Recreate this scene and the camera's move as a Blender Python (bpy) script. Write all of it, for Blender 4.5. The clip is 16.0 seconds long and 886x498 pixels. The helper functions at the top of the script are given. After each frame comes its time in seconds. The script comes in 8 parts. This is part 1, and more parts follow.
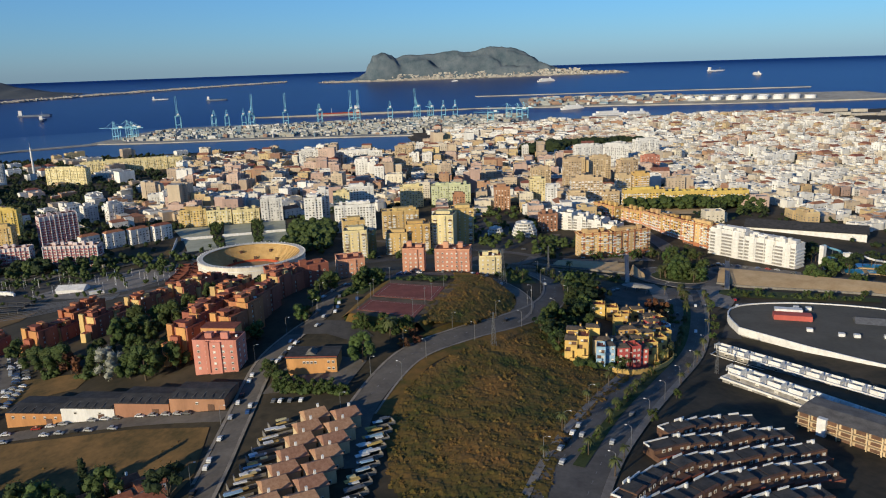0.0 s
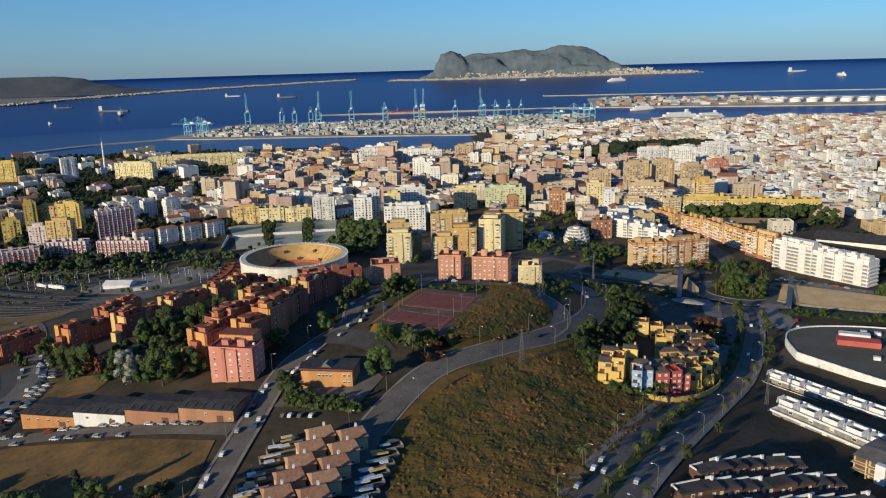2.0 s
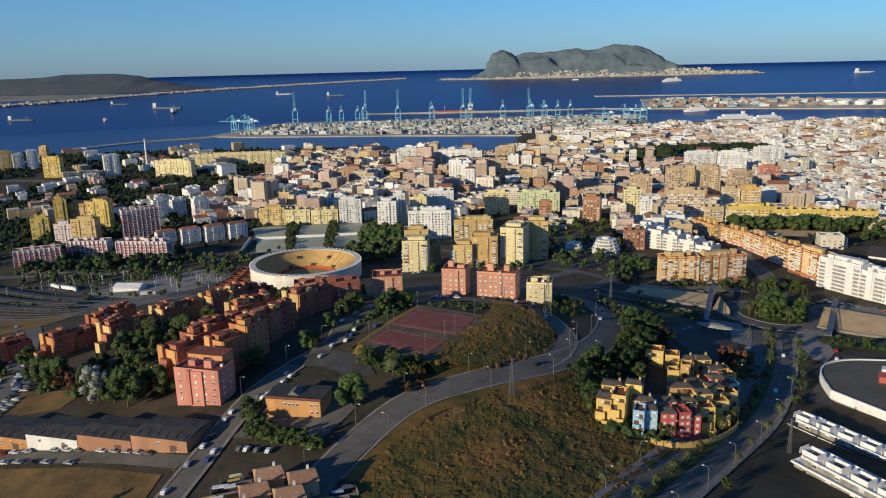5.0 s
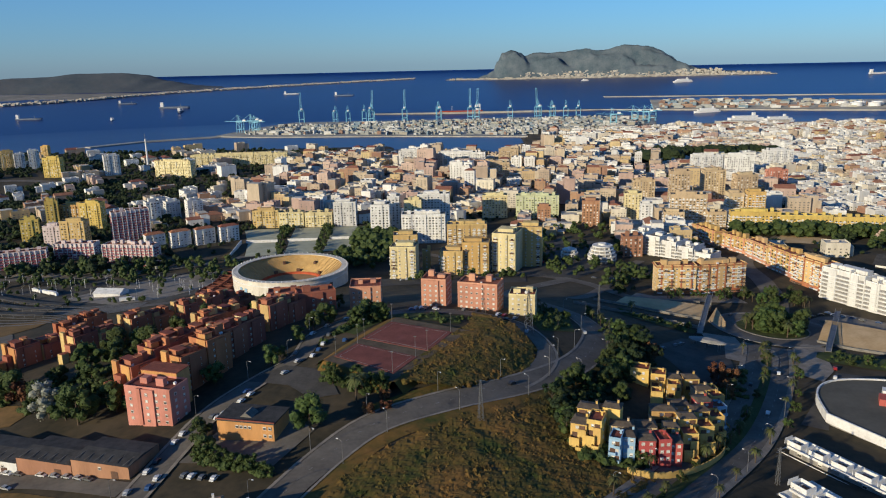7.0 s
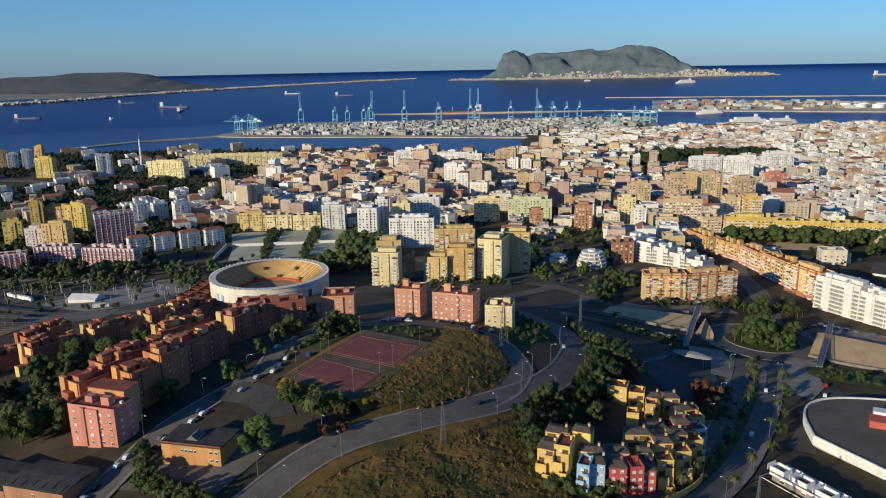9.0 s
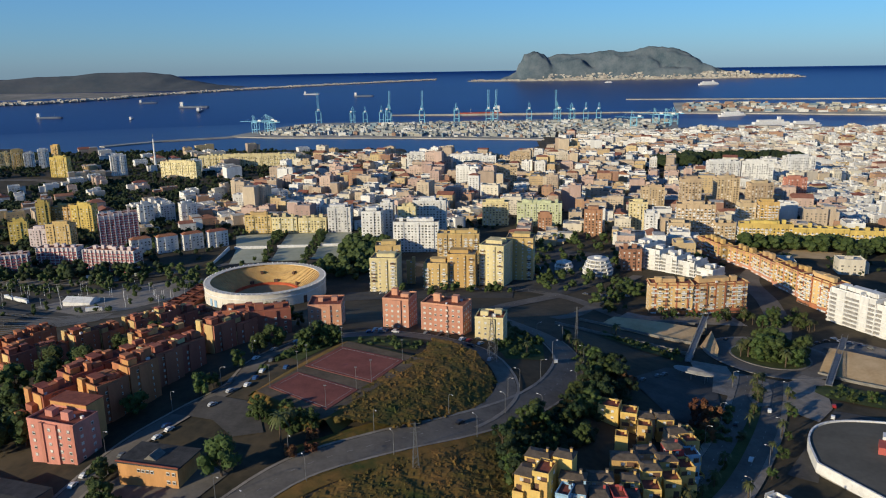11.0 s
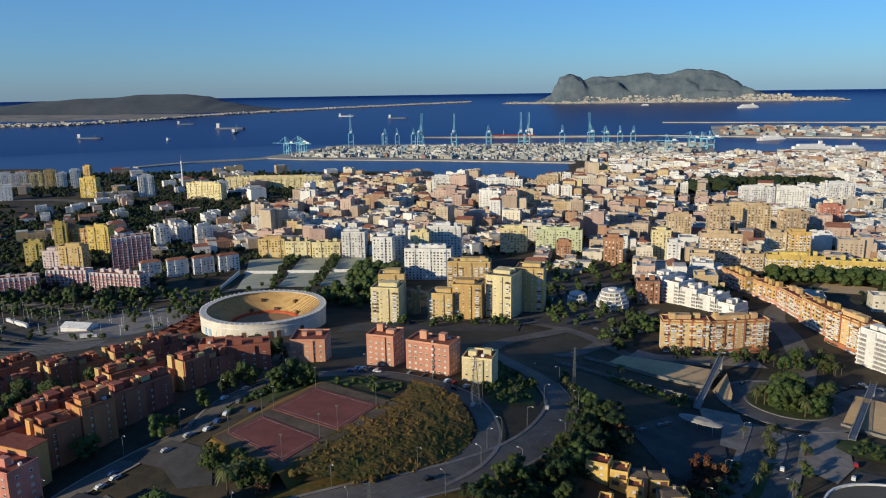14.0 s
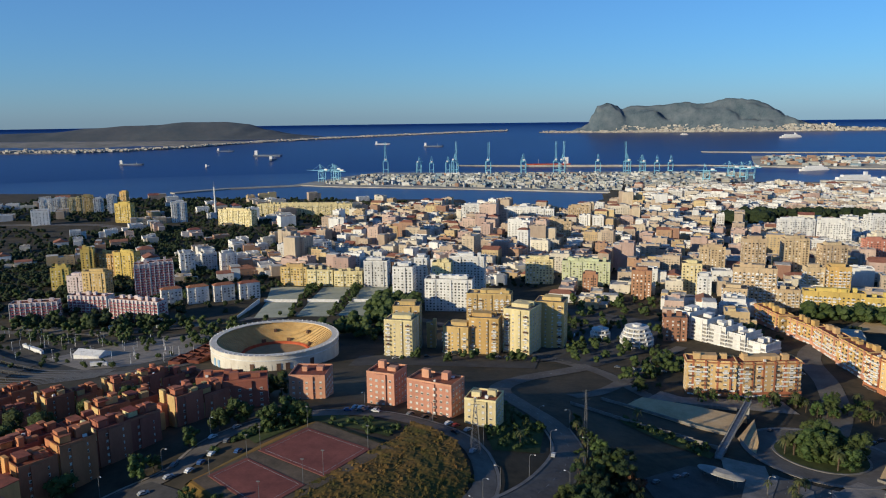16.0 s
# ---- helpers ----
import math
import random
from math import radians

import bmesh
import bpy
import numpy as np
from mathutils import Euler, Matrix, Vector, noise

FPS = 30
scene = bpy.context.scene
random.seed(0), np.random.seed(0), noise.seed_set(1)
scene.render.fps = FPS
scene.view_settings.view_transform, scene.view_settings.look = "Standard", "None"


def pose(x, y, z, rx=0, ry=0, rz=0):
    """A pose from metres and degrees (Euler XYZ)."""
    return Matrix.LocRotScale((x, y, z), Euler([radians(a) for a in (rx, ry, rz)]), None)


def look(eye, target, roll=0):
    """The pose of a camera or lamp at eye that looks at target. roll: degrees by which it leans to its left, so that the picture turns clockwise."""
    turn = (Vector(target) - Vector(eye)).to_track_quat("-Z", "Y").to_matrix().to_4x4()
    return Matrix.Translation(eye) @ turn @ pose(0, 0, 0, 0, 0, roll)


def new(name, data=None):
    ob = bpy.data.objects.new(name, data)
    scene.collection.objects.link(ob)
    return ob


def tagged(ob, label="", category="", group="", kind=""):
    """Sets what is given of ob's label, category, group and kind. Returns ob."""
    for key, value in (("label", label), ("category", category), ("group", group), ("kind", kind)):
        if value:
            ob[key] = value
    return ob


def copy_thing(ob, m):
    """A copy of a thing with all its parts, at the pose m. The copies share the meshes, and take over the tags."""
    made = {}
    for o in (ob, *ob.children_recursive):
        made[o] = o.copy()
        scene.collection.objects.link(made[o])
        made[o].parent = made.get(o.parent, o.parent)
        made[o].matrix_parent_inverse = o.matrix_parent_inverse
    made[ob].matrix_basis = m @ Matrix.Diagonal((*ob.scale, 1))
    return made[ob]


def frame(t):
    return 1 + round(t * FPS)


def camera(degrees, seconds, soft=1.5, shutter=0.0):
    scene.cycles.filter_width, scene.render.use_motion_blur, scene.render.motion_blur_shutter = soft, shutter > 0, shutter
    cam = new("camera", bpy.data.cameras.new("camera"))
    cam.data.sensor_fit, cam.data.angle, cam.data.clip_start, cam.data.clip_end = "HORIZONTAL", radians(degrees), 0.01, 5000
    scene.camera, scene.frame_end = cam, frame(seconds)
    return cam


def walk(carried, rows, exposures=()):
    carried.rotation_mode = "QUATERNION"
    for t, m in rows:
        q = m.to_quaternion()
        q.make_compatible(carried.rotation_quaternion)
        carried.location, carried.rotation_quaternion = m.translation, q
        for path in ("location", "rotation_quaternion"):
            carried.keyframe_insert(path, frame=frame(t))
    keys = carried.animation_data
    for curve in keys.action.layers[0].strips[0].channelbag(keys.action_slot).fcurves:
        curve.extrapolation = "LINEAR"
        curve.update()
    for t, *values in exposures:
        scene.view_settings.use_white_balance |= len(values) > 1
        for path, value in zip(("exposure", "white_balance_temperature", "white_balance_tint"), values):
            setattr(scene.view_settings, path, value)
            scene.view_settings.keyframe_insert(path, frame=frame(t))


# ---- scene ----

# ---- camera ----
cam = camera(61.311, 16.0, soft=1.1)
walk(cam, [
    (0, look((-83.39, -80.18, 207.98), (91.90, 874.30, -33.37), -1.888)),
    (0.5, look((-78.13, -76.29, 208.23), (76.92, 881.69, -33.10), -1.823)),
    (1, look((-72.29, -71.81, 208.21), (49.08, 891.16, -32.55), -1.728)),
    (1.5, look((-66.76, -67.01, 207.97), (35.27, 898.31, -32.35), -1.637)),
    (2, look((-60.67, -61.89, 207.97), (26.35, 904.87, -32.49), -1.621)),
    (2.5, look((-55.01, -56.72, 207.91), (11.64, 911.72, -32.23), -1.556)),
    (3, look((-49.31, -51.31, 208.00), (1.25, 918.09, -32.23), -1.498)),
    (3.5, look((-43.72, -45.92, 207.90), (-7.05, 924.14, -32.19), -1.462)),
    (4, look((-38.31, -40.52, 207.95), (-8.95, 929.78, -32.17), -1.442)),
    (6.5, look((-13.19, -14.49, 207.99), (-9.12, 956.28, -31.97), -1.285)),
    (7, look((-8.72, -9.39, 207.89), (-6.19, 961.41, -31.97), -1.263)),
    (7.5, look((-4.51, -4.72, 208.07), (-3.07, 966.02, -32.06), -1.217)),
    (8, look((0.08, 0.02, 208.09), (0.01, 970.84, -31.73), -1.190)),
    (8.5, look((4.09, 4.42, 208.30), (3.06, 975.20, -31.63), -1.145)),
    (11, look((25.01, 25.95, 207.93), (-5.93, 996.67, -30.27), -0.956)),
    (11.5, look((29.17, 30.41, 207.87), (-16.19, 1000.73, -29.68), -0.915)),
    (12, look((33.43, 35.18, 207.55), (-26.27, 1005.61, -26.34), -0.853)),
    (12.5, look((37.55, 39.25, 207.89), (-32.84, 1009.72, -22.83), -0.887)),
    (13, look((41.76, 43.63, 207.95), (-34.36, 1014.83, -17.80), -0.846)),
    (13.5, look((45.42, 48.20, 208.11), (-32.66, 1020.73, -11.20), -0.891)),
    (14, look((49.38, 52.55, 208.20), (-31.22, 1026.97, -1.62), -0.873)),
    (14.5, look((53.08, 56.69, 208.17), (-29.57, 1033.04, 8.40), -0.875)),
    (15, look((56.79, 61.35, 207.99), (-28.18, 1039.52, 18.35), -0.881)),
    (15.5, look((59.94, 66.30, 207.32), (-44.10, 1044.31, 26.59), -0.823)),
    (16, look((63.83, 71.39, 207.56), (-66.90, 1047.61, 34.63), -0.694)),
], exposures=((0, -0.04, 6150, 2), (16, -0.04, 6000, 2)))

# ---- world and sun ----
SUN_TURN = 50.0
SUN_TO = (math.sin(radians(SUN_TURN)), math.cos(radians(SUN_TURN)))   # where the shadows point, on the map
SUN_HIGH = 14.8
world = bpy.data.worlds.new("world")
scene.world = world
world.use_nodes = True
wn = world.node_tree
sky = wn.nodes.new("ShaderNodeTexSky")
sky.sky_type = 'NISHITA'
sky.sun_disc = False
sky.sun_elevation = radians(SUN_HIGH)
sky.sun_rotation = radians(180 + SUN_TURN)
sky.altitude = 200
sky.air_density = 1.05
sky.dust_density = 0.35
sky.ozone_density = 9.0
# a low layer of pale sea haze, thinning out above the horizon
toward = wn.nodes.new("ShaderNodeTexCoord")
height = wn.nodes.new("ShaderNodeSeparateXYZ")
wn.links.new(toward.outputs["Generated"], height.inputs[0])
thin = wn.nodes.new("ShaderNodeMapRange")
thin.interpolation_type = 'SMOOTHSTEP'
thin.inputs["From Min"].default_value, thin.inputs["From Max"].default_value = 0.12, 0.6
thin.inputs["To Min"].default_value, thin.inputs["To Max"].default_value = 1.0, 0.0
wn.links.new(height.outputs["Z"], thin.inputs["Value"])
haze = wn.nodes.new("ShaderNodeMix")
haze.data_type, haze.blend_type, haze.clamp_factor = 'RGBA', 'ADD', False
haze.inputs["B"].default_value = (0.58, 0.74, 1.12, 1)
wn.links.new(thin.outputs[0], haze.inputs["Factor"])
wn.links.new(sky.outputs[0], haze.inputs["A"])
wn.links.new(haze.outputs["Result"], wn.nodes["Background"].inputs[0])
wn.nodes["Background"].inputs[1].default_value = 0.118
sun = new("sun", bpy.data.lights.new("sun", 'SUN'))
sun.data.energy = 5.0
sun.data.angle = radians(0.6)
sun.data.color = (1.0, 0.80, 0.55)
sun.matrix_world = look((0, 0, 300), (SUN_TO[0], SUN_TO[1], 300 - math.tan(radians(SUN_HIGH))))

# ---- materials ----
def surface(name, a, b, size, rough=0.85, bump=0.0, vary=0.0, metal=0.0, streak=1.0, island=False, spec=0.3):
    """A mixed colour at two scales by place, a little relief, and a shift of tone from thing to thing."""
    m = bpy.data.materials.new(name)
    m.use_nodes = True
    nt = m.node_tree
    n, l = nt.nodes, nt.links
    bsdf = n["Principled BSDF"]
    geo = n.new("ShaderNodeNewGeometry")
    mp = n.new("ShaderNodeMapping")
    mp.inputs["Scale"].default_value = (1, 1, 1 / streak)
    l.new(geo.outputs["Position"], mp.inputs["Vector"])
    big = n.new("ShaderNodeTexNoise")
    big.inputs["Scale"].default_value = 1 / size
    big.inputs["Detail"].default_value = 5
    big.inputs["Roughness"].default_value = 0.62
    l.new(mp.outputs[0], big.inputs["Vector"])
    fine = n.new("ShaderNodeTexNoise")
    fine.inputs["Scale"].default_value = 9 / size
    fine.inputs["Detail"].default_value = 3
    l.new(mp.outputs[0], fine.inputs["Vector"])
    add = n.new("ShaderNodeMath")
    add.operation = 'MULTIPLY_ADD'
    add.inputs[1].default_value = 0.35
    l.new(fine.outputs[0], add.inputs[0])
    l.new(big.outputs[0], add.inputs[2])
    ramp = n.new("ShaderNodeMapRange")
    ramp.inputs["From Min"].default_value = 0.48
    ramp.inputs["From Max"].default_value = 0.86
    l.new(add.outputs[0], ramp.inputs["Value"])
    mix = n.new("ShaderNodeMix")
    mix.data_type = 'RGBA'
    mix.inputs["A"].default_value = (*a, 1)
    mix.inputs["B"].default_value = (*b, 1)
    l.new(ramp.outputs[0], mix.inputs["Factor"])
    colour = mix.outputs["Result"]
    if vary:
        hsv = n.new("ShaderNodeHueSaturation")
        if island:
            rnd = geo.outputs["Random Per Island"]
        else:
            rnd = n.new("ShaderNodeObjectInfo").outputs["Random"]
        for key, low, high in (("Value", 1 - vary, 1 + vary), ("Hue", 0.5 - vary * 0.06, 0.5 + vary * 0.06)):
            r = n.new("ShaderNodeMapRange")
            r.inputs["To Min"].default_value = low
            r.inputs["To Max"].default_value = high
            l.new(rnd, r.inputs["Value"])
            l.new(r.outputs[0], hsv.inputs[key])
        l.new(colour, hsv.inputs["Color"])
        colour = hsv.outputs[0]
    l.new(colour, bsdf.inputs["Base Color"])
    bsdf.inputs["Roughness"].default_value = rough
    bsdf.inputs["Metallic"].default_value = metal
    bsdf.inputs["Specular IOR Level"].default_value = spec
    if bump:
        bp = n.new("ShaderNodeBump")
        bp.inputs["Strength"].default_value = 0.6
        bp.inputs["Distance"].default_value = bump
        l.new(add.outputs[0], bp.inputs["Height"])
        l.new(bp.outputs[0], bsdf.inputs["Normal"])
    return m


def plaster(name, c, dirt=0.72, vary=0.10, island=False):
    return surface(name, tuple(v * dirt for v in c), c, 7.0, 0.9, 0.0, vary, streak=3.0, island=island)


WALL = {
    "cream": plaster("cream_plaster", (0.78, 0.66, 0.36)),
    "ochre": plaster("ochre_plaster", (0.66, 0.47, 0.20)),
    "amber": plaster("amber_plaster", (0.62, 0.40, 0.15)),
    "yellow": plaster("yellow_plaster", (0.72, 0.53, 0.15)),
    "white": plaster("white_plaster", (0.80, 0.78, 0.74)),
    "salmon": plaster("salmon_brick", (0.62, 0.31, 0.20)),
    "brick": plaster("orange_brick", (0.42, 0.22, 0.13)),
    "mint": plaster("pale_green_plaster", (0.60, 0.62, 0.38)),
    "tan": plaster("tan_plaster", (0.62, 0.47, 0.29)),
    "rose": plaster("rose_plaster", (0.58, 0.24, 0.17)),
    "apricot": plaster("apricot_plaster", (0.68, 0.46, 0.22)),
    "orange": plaster("orange_plaster", (0.62, 0.32, 0.12)),
    "pinkwhite": plaster("pinkish_white_plaster", (0.70, 0.58, 0.56)),
    "pink": plaster("pink_plaster", (0.68, 0.30, 0.22)),
    "red": plaster("red_brick", (0.40, 0.15, 0.095)),
    "rust": plaster("rust_orange_plaster", (0.46, 0.18, 0.09)),
    "blue": plaster("pale_blue_plaster", (0.33, 0.50, 0.66)),
    "gold": plaster("golden_plaster", (0.70, 0.47, 0.15)),
    "carmine": plaster("carmine_plaster", (0.48, 0.10, 0.09)),
}
M_ROOF = surface("gravel_roof", (0.11, 0.10, 0.09), (0.22, 0.20, 0.175), 5, 0.95, 0.0, 0.2)
M_ROOF_DARK = surface("weathered_sheet_roof", (0.035, 0.034, 0.033), (0.085, 0.08, 0.075), 4, 0.85, 0.0, 0.15)
M_TERRACOTTA = surface("terracotta_roof", (0.24, 0.085, 0.05), (0.40, 0.17, 0.09), 1.6, 0.9, 0.03, 0.18)
M_TILE = surface("sandy_roof_tiles", (0.27, 0.14, 0.085), (0.42, 0.25, 0.16), 1.3, 0.9, 0.03, 0.14)
M_TERRACE = surface("red_terrace_tiles", (0.17, 0.056, 0.036), (0.31, 0.10, 0.06), 2.5, 0.85, 0.0, 0.15)
# grey with the shade of the loggias put into it
M_LOGGIA_SHADE = surface("loggia_shade_grey", (0.16, 0.15, 0.14), (0.34, 0.32, 0.30), 3, 0.6)
M_HALLROOF = surface("olive_grey_roof_felt", (0.085, 0.080, 0.066), (0.125, 0.116, 0.096), 20, 0.95)
M_STRIPE = surface("plum_balcony_paint", (0.24, 0.07, 0.09), (0.36, 0.12, 0.14), 3, 0.8)
M_TOWNGLASS = surface("town_windows", (0.05, 0.05, 0.05), (0.30, 0.27, 0.23), 9, 0.3, spec=0.5)
M_GLASS = surface("window_glass", (0.035, 0.035, 0.035), (0.09, 0.085, 0.075), 2, 0.15, spec=0.6)
M_BLIND = surface("white_blind", (0.55, 0.53, 0.48), (0.75, 0.73, 0.68), 1.2, 0.6, vary=0.2)
M_FRAME = surface("window_frame_paint", (0.52, 0.48, 0.42), (0.70, 0.65, 0.58), 1.5, 0.5)
M_WHITE = surface("white_paint", (0.60, 0.59, 0.57), (0.82, 0.81, 0.79), 3, 0.6)
M_CONCRETE = surface("concrete", (0.24, 0.23, 0.21), (0.40, 0.38, 0.35), 4, 0.9)
M_BROWNROOF = surface("brown_roof_tiles", (0.085, 0.066, 0.05), (0.16, 0.125, 0.095), 2.0, 0.9, 0.0, 0.15)
M_FRESH = surface("dark_asphalt", (0.050, 0.047, 0.044), (0.095, 0.088, 0.080), 12, 0.9)
# real paint on doors, walls and fronts; also painted shade of openings
M_BROWN = surface("brown_paint_and_shade", (0.09, 0.05, 0.035), (0.16, 0.09, 0.06), 3, 0.7)
M_YARD = surface("dark_ballast", (0.040, 0.037, 0.031), (0.125, 0.110, 0.088), 16, 0.95)
M_ASPHALT = surface("asphalt", (0.105, 0.092, 0.078), (0.180, 0.160, 0.136), 14, 0.92, 0.0)
M_PAVING = surface("pavement_slabs", (0.19, 0.165, 0.135), (0.32, 0.28, 0.235), 5, 0.9)
M_LINE = surface("road_paint", (0.22, 0.21, 0.20), (0.40, 0.38, 0.36), 2, 0.7)
M_KERB = surface("kerb_stone", (0.15, 0.14, 0.125), (0.26, 0.24, 0.215), 3, 0.9)
M_LAND = surface("mixed_ground", (0.028, 0.026, 0.016), (0.092, 0.070, 0.042), 30, 0.95)
M_MEADOW = surface("dry_hillside", (0.046, 0.060, 0.011), (0.225, 0.118, 0.030), 30, 0.98, 1.0)
M_STRAW = surface("straw_field", (0.085, 0.062, 0.022), (0.25, 0.145, 0.052), 22, 0.98, 0.1)
M_DIRT = surface("sandy_bank", (0.46, 0.31, 0.155), (0.62, 0.45, 0.255), 12, 0.97, 0.1)
M_GRASS = surface("green_lawn", (0.03, 0.05, 0.012), (0.09, 0.10, 0.03), 9, 0.97, 0.1)
M_COURT = surface("red_court", (0.15, 0.05, 0.04), (0.25, 0.085, 0.065), 9, 0.9)
M_COURT_EDGE = surface("court_apron", (0.075, 0.058, 0.036), (0.16, 0.115, 0.075), 8, 0.9)
M_GREENCOURT = surface("grey_green_pitch", (0.36, 0.36, 0.25), (0.52, 0.51, 0.37), 30, 0.9)
M_SAND = surface("arena_sand", (0.34, 0.21, 0.10), (0.46, 0.30, 0.15), 8, 0.95)
M_TIER = surface("ochre_tiers", (0.46, 0.30, 0.12), (0.62, 0.43, 0.19), 6, 0.9)
M_BARRIER = surface("red_barrier", (0.38, 0.07, 0.03), (0.52, 0.12, 0.05), 4, 0.7)
M_BULLWALL = surface("cream_limewash", (0.58, 0.53, 0.45), (0.76, 0.71, 0.62), 6, 0.85, streak=3.0)
M_RUST = surface("rust_red_roof", (0.11, 0.035, 0.025), (0.20, 0.07, 0.045), 4, 0.9)
M_CRANE = surface("crane_blue_paint", (0.16, 0.38, 0.50), (0.26, 0.52, 0.64), 12, 0.6)
M_STEEL = surface("galvanised_steel", (0.15, 0.15, 0.15), (0.25, 0.25, 0.25), 2, 0.5, metal=0.4)
M_BARK = surface("bark", (0.06, 0.042, 0.028), (0.13, 0.095, 0.065), 0.5, 0.95, 0.03)
M_LEAF = surface("broad_leaves", (0.020, 0.038, 0.009), (0.075, 0.100, 0.026), 3.0, 0.75, 0.0, 0.28)
M_PINE = surface("pine_needles", (0.012, 0.024, 0.008), (0.035, 0.052, 0.018), 3.0, 0.85, 0.0, 0.2)
M_SILVER = surface("silver_leaves", (0.17, 0.18, 0.14), (0.36, 0.36, 0.30), 2.0, 0.8, 0.0, 0.1)
M_PALM = surface("palm_fronds", (0.035, 0.045, 0.014), (0.10, 0.105, 0.035), 1.5, 0.7, 0.0, 0.2)
M_BROWNLEAF = surface("reddish_shrub", (0.08, 0.035, 0.018), (0.15, 0.065, 0.03), 2, 0.9, 0.0, 0.2)
M_SCRUB = surface("scrub", (0.038, 0.052, 0.010), (0.195, 0.102, 0.028), 30, 0.95, 0.0, 0.14, island=True)
M_RUBBER = surface("tyre_rubber", (0.012, 0.012, 0.012), (0.03, 0.03, 0.03), 0.5, 0.8)
# blue of the distant air is put into the rock's base colour
M_HAZED_ROCK = surface("hazed_limestone_scrub", (0.060, 0.092, 0.115), (0.140, 0.165, 0.185), 60, 0.95)
# bluish grey holds the haze that lies before the far hills
M_HAZED_HILL = surface("hazed_far_hillside", (0.070, 0.088, 0.105), (0.115, 0.122, 0.130), 160, 0.95)
M_SHORE = surface("far_shore", (0.16, 0.16, 0.14), (0.32, 0.29, 0.25), 60, 0.95)
M_QUAY = surface("quay_concrete", (0.26, 0.25, 0.22), (0.46, 0.43, 0.37), 70, 0.9)
M_TOWNWHITE = plaster("town_plaster", (0.50, 0.46, 0.40), 0.7, 0.3, island=True)
CAR = [surface("car_%s" % k, tuple(v * 0.85 for v in c), c, 2, 0.28, spec=0.6) for k, c in
       (("white", (0.75, 0.75, 0.74)), ("silver", (0.42, 0.43, 0.44)), ("black", (0.02, 0.02, 0.022)),
        ("grey", (0.14, 0.145, 0.15)), ("red", (0.35, 0.03, 0.025)), ("blue", (0.04, 0.09, 0.22)))]

M_SEA = bpy.data.materials.new("sea_water")
M_SEA.use_nodes = True
_n, _l = M_SEA.node_tree.nodes, M_SEA.node_tree.links
_b = _n["Principled BSDF"]
_g = _n.new("ShaderNodeNewGeometry")
_w = _n.new("ShaderNodeTexNoise")
_w.inputs["Scale"].default_value = 0.0022
_w.inputs["Detail"].default_value = 6
_l.new(_g.outputs["Position"], _w.inputs["Vector"])
_m = _n.new("ShaderNodeMix")
_m.data_type = 'RGBA'
_m.inputs["A"].default_value = (0.004, 0.020, 0.115, 1)
_m.inputs["B"].default_value = (0.009, 0.040, 0.175, 1)
_l.new(_w.outputs[0], _m.inputs["Factor"])
_l.new(_m.outputs["Result"], _b.inputs["Base Color"])
_b.inputs["Roughness"].default_value = 0.34
_b.inputs["Specular IOR Level"].default_value = 0.5
_rip = _n.new("ShaderNodeTexNoise")
_rip.inputs["Scale"].default_value = 0.06
_rip.inputs["Detail"].default_value = 8
_l.new(_g.outputs["Position"], _rip.inputs["Vector"])
_bp = _n.new("ShaderNodeBump")
_bp.inputs["Strength"].default_value = 0.35
_bp.inputs["Distance"].default_value = 1.5
_l.new(_rip.outputs[0], _bp.inputs["Height"])
_l.new(_bp.outputs[0], _b.inputs["Normal"])

